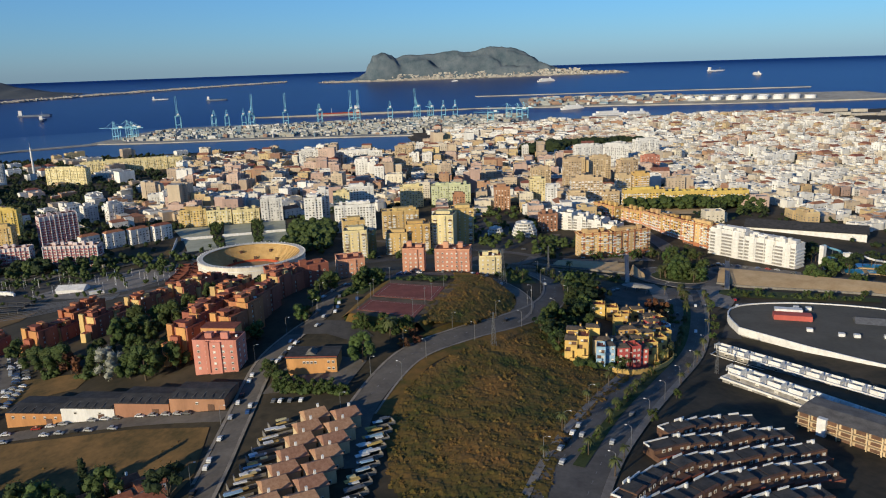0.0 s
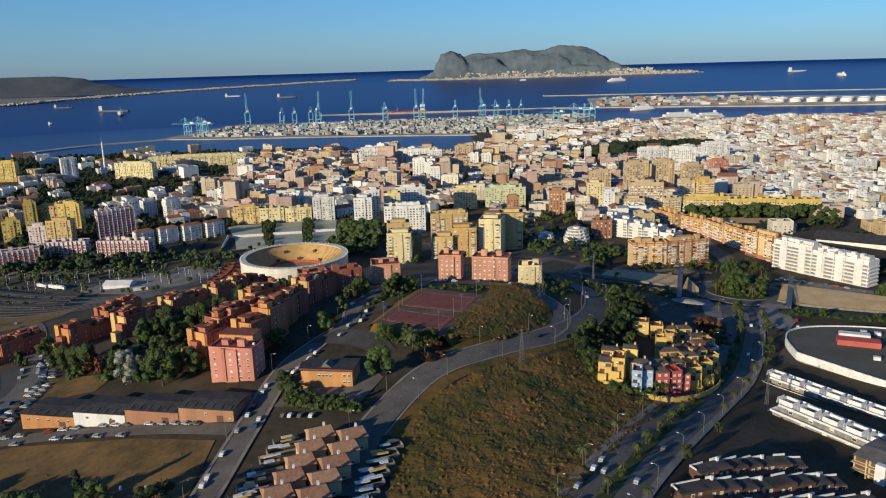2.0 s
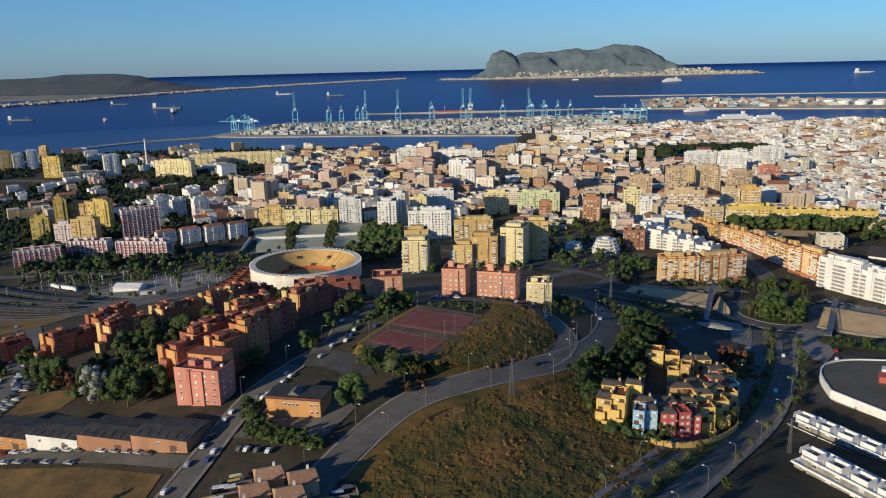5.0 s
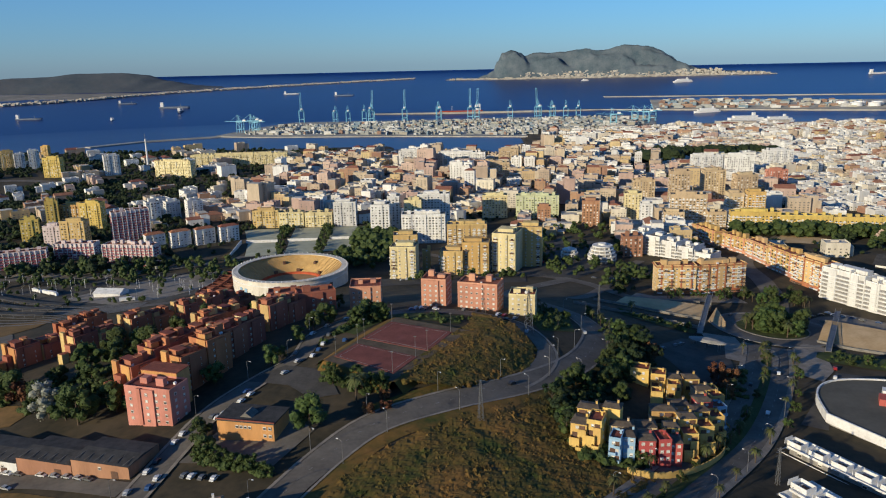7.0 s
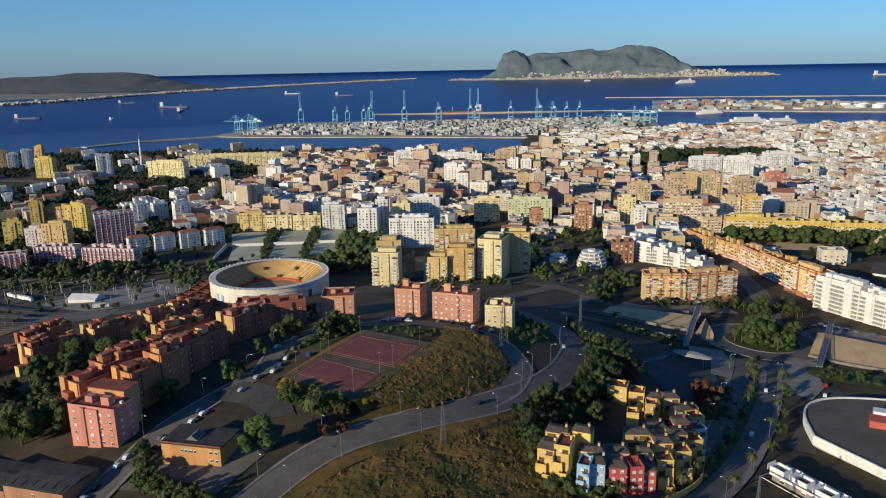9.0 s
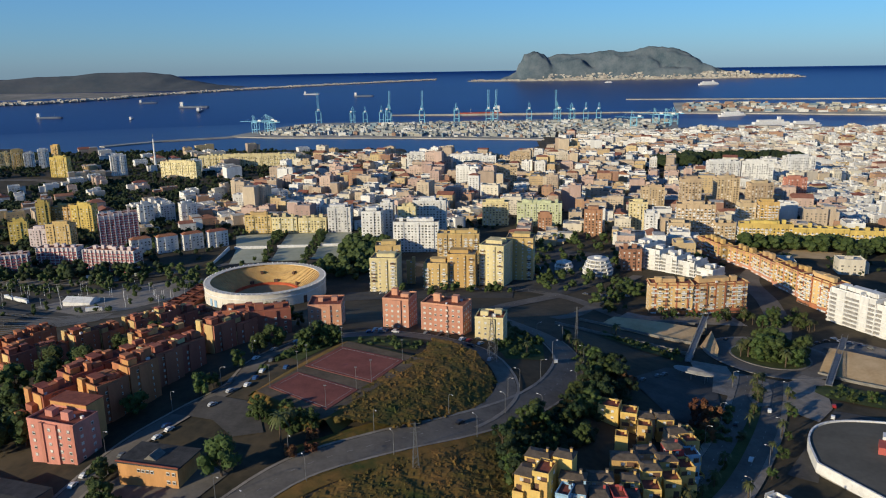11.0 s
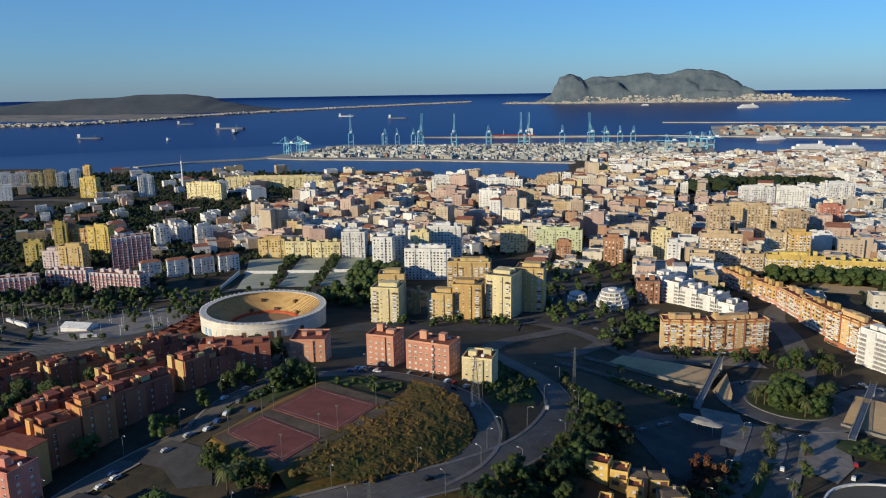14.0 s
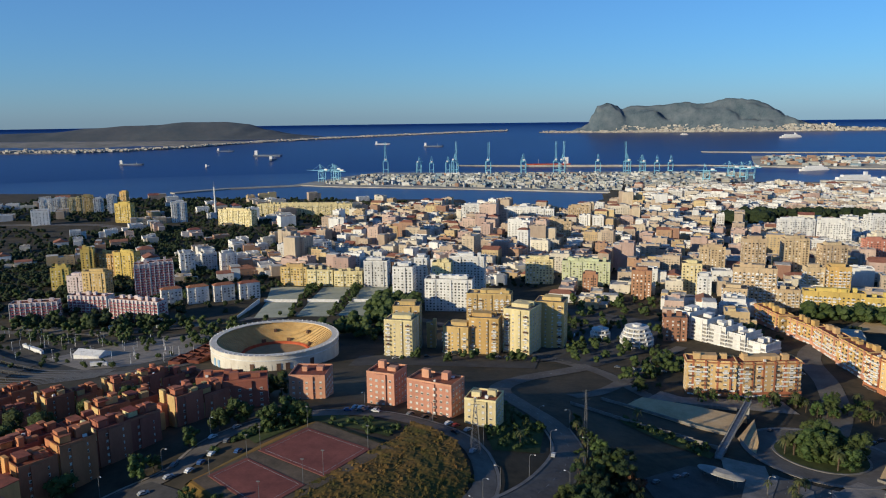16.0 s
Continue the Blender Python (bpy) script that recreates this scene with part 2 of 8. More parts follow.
# ---- mesh tools ----
class Solid:
    """Collects boxes, prisms and sheets into one mesh, with a material slot for each face."""

    def __init__(self):
        self.v, self.f, self.s = [], [], []

    def add(self, verts, faces, slot=0):
        k = len(self.v)
        self.v.extend(verts)
        for q in faces:
            self.f.append(tuple(k + i for i in q))
            self.s.append(slot)
        return self

    def box(self, x, y, z, w, d, h, slot=0, rot=0.0, top=1.0):
        """A box on z, w by d by h, centred on x, y; top narrows its upper face."""
        c, s = math.cos(radians(rot)), math.sin(radians(rot))
        vs = []
        for zz, k in ((z, 1.0), (z + h, top)):
            for ux, uy in ((-1, -1), (1, -1), (1, 1), (-1, 1)):
                a, b = ux * w / 2 * k, uy * d / 2 * k
                vs.append((x + a * c - b * s, y + a * s + b * c, zz))
        return self.add(vs, [(3, 2, 1, 0), (4, 5, 6, 7), (0, 1, 5, 4), (1, 2, 6, 5), (2, 3, 7, 6), (3, 0, 4, 7)], slot)

    def gable(self, x, y, z, w, d, h, slot=0, rot=0.0, hip=0.0):
        """A ridged roof along w; hip shortens the ridge at both ends."""
        c, s = math.cos(radians(rot)), math.sin(radians(rot))
        pts = [(-w / 2, -d / 2, z), (w / 2, -d / 2, z), (w / 2, d / 2, z), (-w / 2, d / 2, z),
               (-w / 2 + hip, 0, z + h), (w / 2 - hip, 0, z + h)]
        vs = [(x + a * c - b * s, y + a * s + b * c, zz) for a, b, zz in pts]
        return self.add(vs, [(3, 2, 1, 0), (0, 1, 5, 4), (2, 3, 4, 5), (1, 2, 5), (3, 0, 4)], slot)

    def tube(self, p, q, r0, r1=None, n=6, slot=0):
        p, q = Vector(p), Vector(q)
        r1 = r0 if r1 is None else r1
        ax = (q - p).normalized()
        u = ax.orthogonal().normalized()
        w = ax.cross(u)
        vs = []
        for at, r in ((p, r0), (q, r1)):
            for i in range(n):
                a = 2 * math.pi * i / n
                vs.append(tuple(at + r * (math.cos(a) * u + math.sin(a) * w)))
        fs = [(i, (i + 1) % n, n + (i + 1) % n, n + i) for i in range(n)]
        fs += [tuple(range(n - 1, -1, -1)), tuple(range(n, 2 * n))]
        return self.add(vs, fs, slot)

    def beam(self, p, q, t, slot=0):
        return self.tube(p, q, t * 0.7, t * 0.7, 4, slot)

    def ring(self, r0, r1, z0, z1, n=64, slot=0, a0=0.0, a1=360.0):
        """A ring wall between two radii and two heights."""
        whole = abs(a1 - a0 - 360) < 1e-6
        k = n if whole else n + 1
        vs = []
        for i in range(k):
            a = radians(a0 + (a1 - a0) * i / n)
            for r, z in ((r0, z0), (r1, z0), (r1, z1), (r0, z1)):
                vs.append((r * math.cos(a), r * math.sin(a), z))
        fs = []
        for i in range(n):
            j = (i + 1) % k
            for b in range(4):
                e = (b + 1) % 4
                fs.append((4 * i + b, 4 * j + b, 4 * j + e, 4 * i + e))
        return self.add(vs, fs, slot)

    def lathe(self, profile, n=96, slot=0):
        """Turns a line of radius and height about the z axis."""
        m = len(profile)
        vs = [(r * math.cos(2 * math.pi * i / n), r * math.sin(2 * math.pi * i / n), z) for i in range(n) for r, z in profile]
        return self.add(vs, [(i * m + j, ((i + 1) % n) * m + j, ((i + 1) % n) * m + j + 1, i * m + j + 1) for i in range(n) for j in range(m - 1)], slot)

    def mesh(self, name, mats, smooth=False):
        me = bpy.data.meshes.new(name)
        me.from_pydata(self.v, [], self.f)
        for m in mats:
            me.materials.append(m)
        me.polygons.foreach_set("material_index", self.s)
        if smooth:
            me.polygons.foreach_set("use_smooth", [True] * len(self.f))
        me.update()
        return me


def part(name, solid, mats, parent=None, label="", smooth=False, kind=""):
    """Links a solid as ONE mesh object under a thing or under a part."""
    me = solid.mesh(name, mats if isinstance(mats, (list, tuple)) else [mats], smooth) if isinstance(solid, Solid) else solid
    ob = new(name, me)
    ob.parent = parent
    return tagged(ob, label, kind=kind)


def thing(name, x, y, z, rot=0.0, label="", category="", group=""):
    ob = new(name)
    ob.empty_display_size = 0.5
    ob.matrix_basis = pose(x, y, z, 0, 0, rot)
    return tagged(ob, label, category, group)


def structure(name, solid, mats, label="", category="", smooth=False):
    ob = part(name, solid, mats, smooth=smooth)
    return tagged(ob, label, category, kind="structure")


# ---- the lie of the land ----
HILLS = (
    (-25, 345, 45, 2.6), (-120, 520, 45, -5.0),
    (-20, 340, 120, 41.9), (-100, 250, 110, -6.5), (0, 160, 110, -6.1), (110, 300, 80, -11.8), (-200, 300, 130, 8.5),
    (200, 420, 110, -0.6), (60, 400, 70, 10.5), (-150, 500, 130, 15.0), (-280, 600, 160, -1.4), (0, 600, 160, 8.1),
    (150, 560, 120, 5.7), (350, 700, 200, 22.5), (150, 750, 200, -2.9), (-100, 900, 250, 2.3), (100, 1100, 300, 3.4),
    (-400, 800, 250, 7.5), (300, 250, 150, 36.4), (-350, 250, 200, 26.7), (500, 1100, 300, 5.6), (-20, 60, 150, 58.0),
)


def coast(x):
    """The y of the shore for each x."""
    w = min(1.0, max(0.0, (x - 180) / 120.0))
    left = 1960 + 120 * min(1, max(0, (-x - 700) / 500.0)) - 250 * math.exp(-((x - 90) / 150.0) ** 2)
    return left * (1 - w) + (2470 - 0.12 * (x - 700)) * w


def ground(x, y):
    z = 4.0
    for hx, hy, s, h in HILLS:
        z += h * math.exp(-((x - hx) ** 2 + (y - hy) ** 2) / (2 * s * s))
    z = max(z, 2.5)
    k = (y - coast(x)) / 14.0
    if k > 0:
        z = max(-12.0, z - 6 * k)
    return z


def sheet(points, width, lift, solid, slot=0, step=6.0, side=0.0):
    """A strip of that width laid over the ground along a line of places."""
    line = smooth_line(points, step)
    vs = []
    for i, (x, y) in enumerate(line):
        x0, y0 = line[max(0, i - 1)]
        x1, y1 = line[min(len(line) - 1, i + 1)]
        d = math.hypot(x1 - x0, y1 - y0) or 1
        nx, ny = -(y1 - y0) / d, (x1 - x0) / d
        cross = max(2, int(width / 5) + 1)
        for j in range(cross):
            o = side + width * (j / (cross - 1) - 0.5)
            px, py = x + nx * o, y + ny * o
            vs.append((px, py, ground(px, py) + lift))
    fs = []
    for i in range(len(line) - 1):
        for j in range(cross - 1):
            a = i * cross + j
            fs.append((a + 1, a, a + cross, a + cross + 1))
    solid.add(vs, fs, slot)
    return line


def smooth_line(points, step):
    """Catmull-Rom through the places, resampled about every step metres."""
    p = [points[0]] + list(points) + [points[-1]]
    out = []
    for i in range(1, len(p) - 2):
        a, b, c, d = (Vector(q) for q in p[i - 1:i + 3])
        n = max(1, int((c - b).length / step))
        for k in range(n):
            t = k / n
            out.append(tuple(0.5 * (2 * b + (c - a) * t + (2 * a - 5 * b + 4 * c - d) * t * t + (3 * b - a - 3 * c + d) * t ** 3)))
    out.append(tuple(points[-1]))
    return [q[:2] for q in out]


def inside(x, y, poly):
    hit = False
    for i in range(len(poly)):
        (x0, y0), (x1, y1) = poly[i], poly[i - 1]
        if (y0 > y) != (y1 > y) and x < (x1 - x0) * (y - y0) / (y1 - y0) + x0:
            hit = not hit
    return hit


def patch(poly, lift, solid, slot=0, step=5.0, flat=None):
    """The ground inside an outline as its own sheet, clipped to it, laid over the land (or level at a height)."""
    bm = bmesh.new()
    face = bm.faces.new([bm.verts.new((x, y, 0)) for x, y in poly])
    xs, ys = [q[0] for q in poly], [q[1] for q in poly]
    for axis, lo, hi in ((0, min(xs), max(xs)), (1, min(ys), max(ys))):
        at = lo + step
        while at < hi:
            co, no = ((at, 0, 0), (1, 0, 0)) if axis == 0 else ((0, at, 0), (0, 1, 0))
            bmesh.ops.bisect_plane(bm, geom=bm.verts[:] + bm.edges[:] + bm.faces[:], plane_co=co, plane_no=no)
            at += step
    bm.verts.index_update()
    bm.normal_update()
    vs = [(v.co.x, v.co.y, (ground(v.co.x, v.co.y) if flat is None else flat) + lift) for v in bm.verts]
    fs = [tuple(v.index for v in (f.verts if f.normal.z > 0 else reversed(f.verts[:]))) for f in bm.faces]
    solid.add(vs, fs, slot)
    bm.free()


# what lies past three kilometres is drawn in towards the eye, along its line of sight
EYE = Vector((0, 0, 208))


def far_range(r):
    return r if r < 3000 else 3000 + 1850 * (1 - math.exp(-(r - 3000) / 5000.0))


def afar(x, y, z=0.0):
    """Where a far place stands in the scene, and the scale it is drawn at."""
    r = math.hypot(x, y)
    k = far_range(r) / max(r, 1)
    drop = r * r / 12.75e6 * 0.87
    return (x * k, y * k, 208 + (z - drop * min(1, max(0, (r - 3000) / 2000)) - 208) * k), k

# ---- ground, sea, far land ----
def spaced(lo, hi, fine, a, b):
    """Grid lines: every fine metres between a and b, widening outwards."""
    at, out, s = a, [], fine
    while at < b:
        out.append(at)
        at += fine
    s = fine
    while at < hi:
        out.append(at)
        s *= 1.12
        at += s
    out.append(hi)
    at, s = a, fine
    while at > lo:
        s *= 1.12
        at -= s
        out.insert(0, max(at, lo))
    return out


gx, gy = spaced(-4000, 4000, 7, -440, 440), spaced(-3000, 3000, 7, 60, 760)
land = Solid()
land.v = [(x, y, ground(x, y)) for y in gy for x in gx]
nx = len(gx)
for j in range(len(gy) - 1):
    for i in range(nx - 1):
        a = j * nx + i
        land.f.append((a, a + 1, a + nx + 1, a + nx))
land.s = [0] * len(land.f)
structure("ground", land, M_LAND, "hilly town ground of asphalt, dust and dry grass", "ground", smooth=True)

water = Solid()
radii = [30, 600, 1200, 1500, 1800, 2100, 2400, 2700, 2999] + [3000 + 50 * 1.16 ** k for k in range(1, 47)]
radii = [r for r in radii if r < 51000] + [51000]
for r in radii:
    for i in range(96):
        a = 2 * math.pi * i / 96
        water.v.append(afar(r * math.sin(a), r * math.cos(a), 0.0)[0])
for k in range(len(radii) - 1):
    for i in range(96):
        j = (i + 1) % 96
        water.f.append((k * 96 + i, (k + 1) * 96 + i, (k + 1) * 96 + j, k * 96 + j))
water.s = [0] * len(water.f)
structure("water", water, M_SEA, "deep blue bay water reaching the horizon", "sea", smooth=True)


def ridge(name, spine, half, mat, label, noise_size, rough):
    """A long mountain: heights along a spine, falling off to both sides, with rocky unevenness."""
    s = Solid()
    n, m = 120, 26
    for i in range(n + 1):
        u = i / n * (len(spine) - 1)
        k = min(int(u), len(spine) - 2)
        t = u - k
        t2 = t * t * (3 - 2 * t)
        x, y = (spine[k][c] * (1 - t) + spine[k + 1][c] * t for c in (0, 1))
        h = spine[k][2] * (1 - t2) + spine[k + 1][2] * t2
        for j in range(m + 1):
            v = j / m * 2 - 1
            yy = y + v * half
            prof = (1 - abs(v)) ** 0.8
            wob = noise.fractal(Vector((x / noise_size, yy / noise_size, 3.1)), 0.9, 2.0, 5)
            z = max(-30, h * prof * (1 + rough * wob * (1.1 - prof) * 2) - 12)
            s.v.append(afar(x, yy, z)[0])
    for i in range(n):
        for j in range(m):
            a = i * (m + 1) + j
            s.f.append((a, a + m + 1, a + m + 2, a + 1))
    s.s = [0] * len(s.f)
    return structure(name, s, mat, label, "mountain", smooth=True)


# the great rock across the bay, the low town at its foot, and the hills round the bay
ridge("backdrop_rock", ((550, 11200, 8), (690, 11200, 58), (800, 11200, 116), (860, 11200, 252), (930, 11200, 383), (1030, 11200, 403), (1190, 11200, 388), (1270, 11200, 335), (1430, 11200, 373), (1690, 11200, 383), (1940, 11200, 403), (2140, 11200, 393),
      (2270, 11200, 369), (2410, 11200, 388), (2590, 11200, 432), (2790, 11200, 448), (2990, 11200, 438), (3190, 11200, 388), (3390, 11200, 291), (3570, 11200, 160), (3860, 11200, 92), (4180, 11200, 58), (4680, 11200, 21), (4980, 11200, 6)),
      900, M_HAZED_ROCK, "limestone mountain across the bay, blue haze in its colour", 420, 0.55)
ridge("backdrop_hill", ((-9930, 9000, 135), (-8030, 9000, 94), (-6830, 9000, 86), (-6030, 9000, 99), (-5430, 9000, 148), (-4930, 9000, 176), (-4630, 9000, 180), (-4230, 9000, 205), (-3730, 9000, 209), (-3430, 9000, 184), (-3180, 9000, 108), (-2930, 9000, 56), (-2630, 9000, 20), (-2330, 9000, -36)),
      1100, M_HAZED_HILL, "low hills behind the far shore, haze in their colour", 900, 0.25)
ridge("backdrop_plain", ((-8600, 6900, 30), (-6400, 6900, 26), (-5000, 6900, 30), (-3900, 6900, 28), (-3200, 6900, 24), (-2800, 6900, 16), (-2500, 6900, -20)), 1500, M_SHORE, "flat land behind the bay shore", 500, 0.3)

rng = random.Random(11)


def shore(name, line, half, label, homes, tall):
    """A low far shore with a crowd of pale buildings on it."""
    s = Solid()
    pts = smooth_line(line, 60)
    for i, (x, y) in enumerate(pts):
        e = min(1, i / 6, (len(pts) - 1 - i) / 6)
        for v, z in ((-1, -2), (-0.85, 4), (0, 9), (1, 4)):
            s.v.append(afar(x, y + v * half * (0.2 + 0.8 * e), z)[0])
    for i in range(len(pts) - 1):
        for j in range(3):
            a = i * 4 + j
            s.f.append((a, a + 4, a + 5, a + 1))
    s.s = [0] * len(s.f)
    structure(name, s, M_SHORE, label, "shore")
    t = Solid()
    for _ in range(homes):
        i = rng.randrange(2, len(pts) - 2)
        x, y = pts[i]
        x, y = x + rng.uniform(-30, 30), y + rng.uniform(-0.85, 0.9) * half
        (px, py, pz), k = afar(x, y, 3)
        w, h = rng.uniform(8, 34), rng.uniform(2.5, 7) * (1 if rng.random() < 0.85 else tall)
        t.box(px, py, pz, w * k, rng.uniform(10, 22) * k, (h + 4) * k, 0, rng.uniform(-12, 12))
    tagged(part(name.replace("backdrop", "far") + "_buildings", t, M_TOWNWHITE, kind="stuff"), "pale buildings crowded along the far shore", "buildings")


shore("backdrop_shore_rock", ((100, 10600), (600, 10480), (1200, 10250), (2400, 10150), (3600, 10250), (4500, 10400)), 420, "low shore below the rock", 1500, 2.4)
shore("backdrop_shore_bay", ((-3900, 5000), (-3000, 5150), (-2700, 5800), (-2550, 7000), (-1950, 8900), (-1200, 10600), (-380, 12300)), 260, "low built-up shore round the bay", 2600, 2.0)

slope = Solid()
for _ in range(620):
    x = rng.uniform(900, 4500)
    y = rng.uniform(10250, 10560)
    up = (y - 10250) * (0.28 if 1100 < x < 3900 else 0.10)
    (px, py, pz), k = afar(x, y, max(0, up - 14))
    slope.box(px, py, pz, rng.uniform(12, 50) * k, 14 * k, rng.uniform(10, 30) * k, 0, rng.uniform(-12, 12))
tagged(part("hillside_town", slope, M_TOWNWHITE, kind="stuff"), "pale town climbing the foot of the rock", "buildings")

# ---- roads, pitches and open ground ----
road = Solid()
ROAD_MAIN = ((-78, 170), (-68, 212), (-53, 242), (-36, 265), (-7, 284), (23, 303), (50, 328), (68, 356), (77, 388), (71, 419), (52, 457), (40, 500), (55, 545), (100, 590))
ROAD_LEFT = ((-150, 95), (-135, 140), (-127, 180), (-120, 223), (-109, 280), (-94, 308), (-78, 330), (-74, 360), (-55, 385), (-20, 394), (12, 386), (34, 372), (43, 345), (36, 322), (24, 306))
AVENUE = ((-30, 90), (6, 150), (42, 197), (80, 242), (122, 292), (155, 345), (176, 388), (186, 412))
AVENUE_FAR = ((224, 484), (240, 520), (252, 570), (264, 640), (330, 720), (420, 820))
sheet(ROAD_MAIN, 13, 0.35, road)
sheet(ROAD_LEFT, 9, 0.33, road)
avenue_bed = Solid()
sheet(AVENUE, 22, 0.34, avenue_bed)
structure("road_avenue", avenue_bed, M_ASPHALT, "grey asphalt avenue with two carriageways", "road")
sheet(AVENUE_FAR, 16, 0.36, road)
sheet(((-300, 255), (-226, 258), (-165, 246), (-125, 232)), 9, 0.31, road)
sheet(((-262, 230), (-256, 285), (-250, 330), (-285, 420), (-330, 500), (-420, 560)), 14, 0.30, road)
sheet(((-470, 640), (-380, 580), (-300, 545), (-230, 540), (-196, 560), (-180, 640), (-200, 720), (-170, 780)), 12, 0.32, road)
sheet(((-480, 690), (-360, 690), (-260, 715), (-190, 760), (-60, 770)), 12, 0.34, road)
sheet(((-60, 760), (0, 700), (60, 620), (105, 575), (136, 516), (176, 486)), 10, 0.30, road)
sheet(((83, 501), (105, 529), (144, 606), (173, 650)), 9, 0.37, road)
sheet(((238, 462), (262, 476), (300, 440), (370, 370)), 10, 0.31, road)
patch(((-110, 246), (-72, 238), (-60, 262), (-92, 285)), 0.29, road)
patch(((24, 290), (60, 322), (66, 338), (40, 322)), 0.27, road)
ROUND = (206, 450)


def ring_sheet(solid, r0, r1, lift, n=56, drop=0.0):
    """A level ring about the roundabout's middle, laid on the ground, with a step down at its inner edge."""
    k = len(solid.v)
    for i in range(n):
        a = 2 * math.pi * i / n
        for r, d in ((r0, drop), (r0, 0.0), ((r0 + r1) / 2, 0.0), (r1, 0.0), (r1, drop)):
            x, y = ROUND[0] + r * math.cos(a), ROUND[1] + r * math.sin(a)
            solid.v.append((x, y, ground(x, y) + lift - d))
    for i in range(n):
        j = (i + 1) % n
        for b in range(4):
            solid.f.append((k + 5 * i + b, k + 5 * i + b + 1, k + 5 * j + b + 1, k + 5 * j + b))
            solid.s.append(0)


ring_road = Solid()
ring_sheet(ring_road, 23.0, 36.0, 0.42)
island = Solid()
ring_sheet(island, 22.0, 23.2, 0.75, drop=0.5)
ring_sheet(island, 36.0, 38.5, 0.58, drop=0.3)
structure("roundabout_kerb", island, M_KERB, "pale stone kerb round the planted island", "kerb")
lawn = Solid()
ring_sheet(lawn, 0.5, 22.0, 0.7)
structure("roundabout_lawn", lawn, M_GRASS, "green planted island of the roundabout", "verge")
tagged(part("road_roundabout", ring_road, M_ASPHALT), "dark asphalt ring of the roundabout", "road", kind="structure")
sheet(((-1150, 1400), (-1000, 1436), (-842, 1449), (-760, 1420), (-703, 1351), (-629, 1252)), 24, 0.6, road)
structure("road", road, M_ASPHALT, "worn grey asphalt roads through the suburb", "road")

lot = Solid()
patch(((-286, 250), (-242, 246), (-240, 330), (-262, 372), (-300, 350)), 0.24, lot)
structure("car_park_ground", lot, M_FRESH, "dark asphalt of the crowded car park", "car park")

paths = Solid()
for line, w, off in ((ROAD_MAIN[1:10], 1.3, 7.2), (ROAD_MAIN[1:10], 1.0, -7.1), (ROAD_LEFT[2:], 1.5, 5.4), (ROAD_LEFT[1:6], 1.5, -5.4), (AVENUE, 3.0, 12.6), (AVENUE, 3.0, -12.6)):
    sheet(line, w, 0.50, paths, side=off)
structure("pavement", paths, M_PAVING, "pale raised pavements beside the roads", "pavement")
median = Solid()
sheet(AVENUE[1:], 4.5, 0.55, median, 0)
structure("median_strip", median, M_GRASS, "planted strip between the carriageways", "verge")
lines = Solid()
for line, off in ((ROAD_MAIN, 0.0), (AVENUE, 6.8), (AVENUE, -6.8)):
    pts = smooth_line(line, 3.5)
    for i in range(0, len(pts) - 2, 2):
        (x0, y0), (x1, y1) = pts[i], pts[i + 1]
        d = math.hypot(x1 - x0, y1 - y0)
        ux, uy = (x1 - x0) / d, (y1 - y0) / d
        cx, cy = (x0 + x1) / 2 - uy * off, (y0 + y1) / 2 + ux * off
        lines.box(cx, cy, ground(cx, cy) + 0.37, 2.4, 0.14, 0.02, 0, math.degrees(math.atan2(uy, ux)))
structure("road_marking", lines, M_LINE, "white dashes along the roads", "road marking")

def mound(x, y):
    """How far the grassy mound beside the courts stands over the land: full at the courts' edge, nothing at the road."""
    d = ((x + 31) * 61 - (y - 290) * 36) / 70.8
    return max(0.0, 75.3 - ground(x, y)) * max(0.0, 1 - max(0.0, d) / 34.0) if -38 < x < 40 and 286 < y < 384 else 0.0


def rough_ground(poly, solid, step=0.8):
    """Ground with tussocks and low scrub as one uneven sheet."""
    xs, ys = [q[0] for q in poly], [q[1] for q in poly]
    seen = {}
    for i in range(int((max(xs) - min(xs)) / step) + 1):
        for j in range(int((max(ys) - min(ys)) / step) + 1):
            x, y = min(xs) + i * step, min(ys) + j * step
            if inside(x, y, poly):
                tall = 0.5 + 0.5 * noise.noise(Vector((x / 17.0, y / 17.0, 8.0)))
                n1, n2 = noise.noise(Vector((x / 2.1, y / 2.1, 1.0))), noise.noise(Vector((x / 1.1, y / 1.1, 5.0)))
                seen[(i, j)] = len(solid.v)
                solid.v.append((x + 0.3 * n2, y + 0.3 * n1, ground(x, y) + mound(x, y) + 0.32 + (0.10 + 0.25 * tall) * (n1 + 0.3) + 0.20 * n2 + 0.55 * noise.noise(Vector((x / 6.5, y / 6.5, 3.0)))))
    for i, j in seen:
        q = [seen.get(k) for k in ((i, j), (i + 1, j), (i + 1, j + 1), (i, j + 1))]
        if None not in q:
            solid.f.append(tuple(q))
            solid.s.append(0)


meadow = Solid()
MEADOW = ((-62, 150), (-60, 195), (-44, 232), (-24, 256), (-2, 274), (26, 292), (52, 315), (66, 338), (72, 320), (62, 292), (46, 266), (52, 246), (76, 250), (62, 232), (34, 202), (2, 158), (-18, 118), (-50, 110))
KNOLL = ((-30, 292), (-4, 292), (22, 311), (34, 325), (38, 346), (30, 366), (8, 380), (4, 362), (-12, 334), (-24, 312))
rough_ground(MEADOW, meadow)
rough_ground(KNOLL, meadow)
sheet(ROAD_MAIN[1:9], 7, 0.30, meadow, side=-11)
sheet(ROAD_MAIN[3:7], 6, 0.30, meadow, side=10.6)
structure("meadow", meadow, M_MEADOW, "rough dry hillside of golden and green scrub", "hillside")
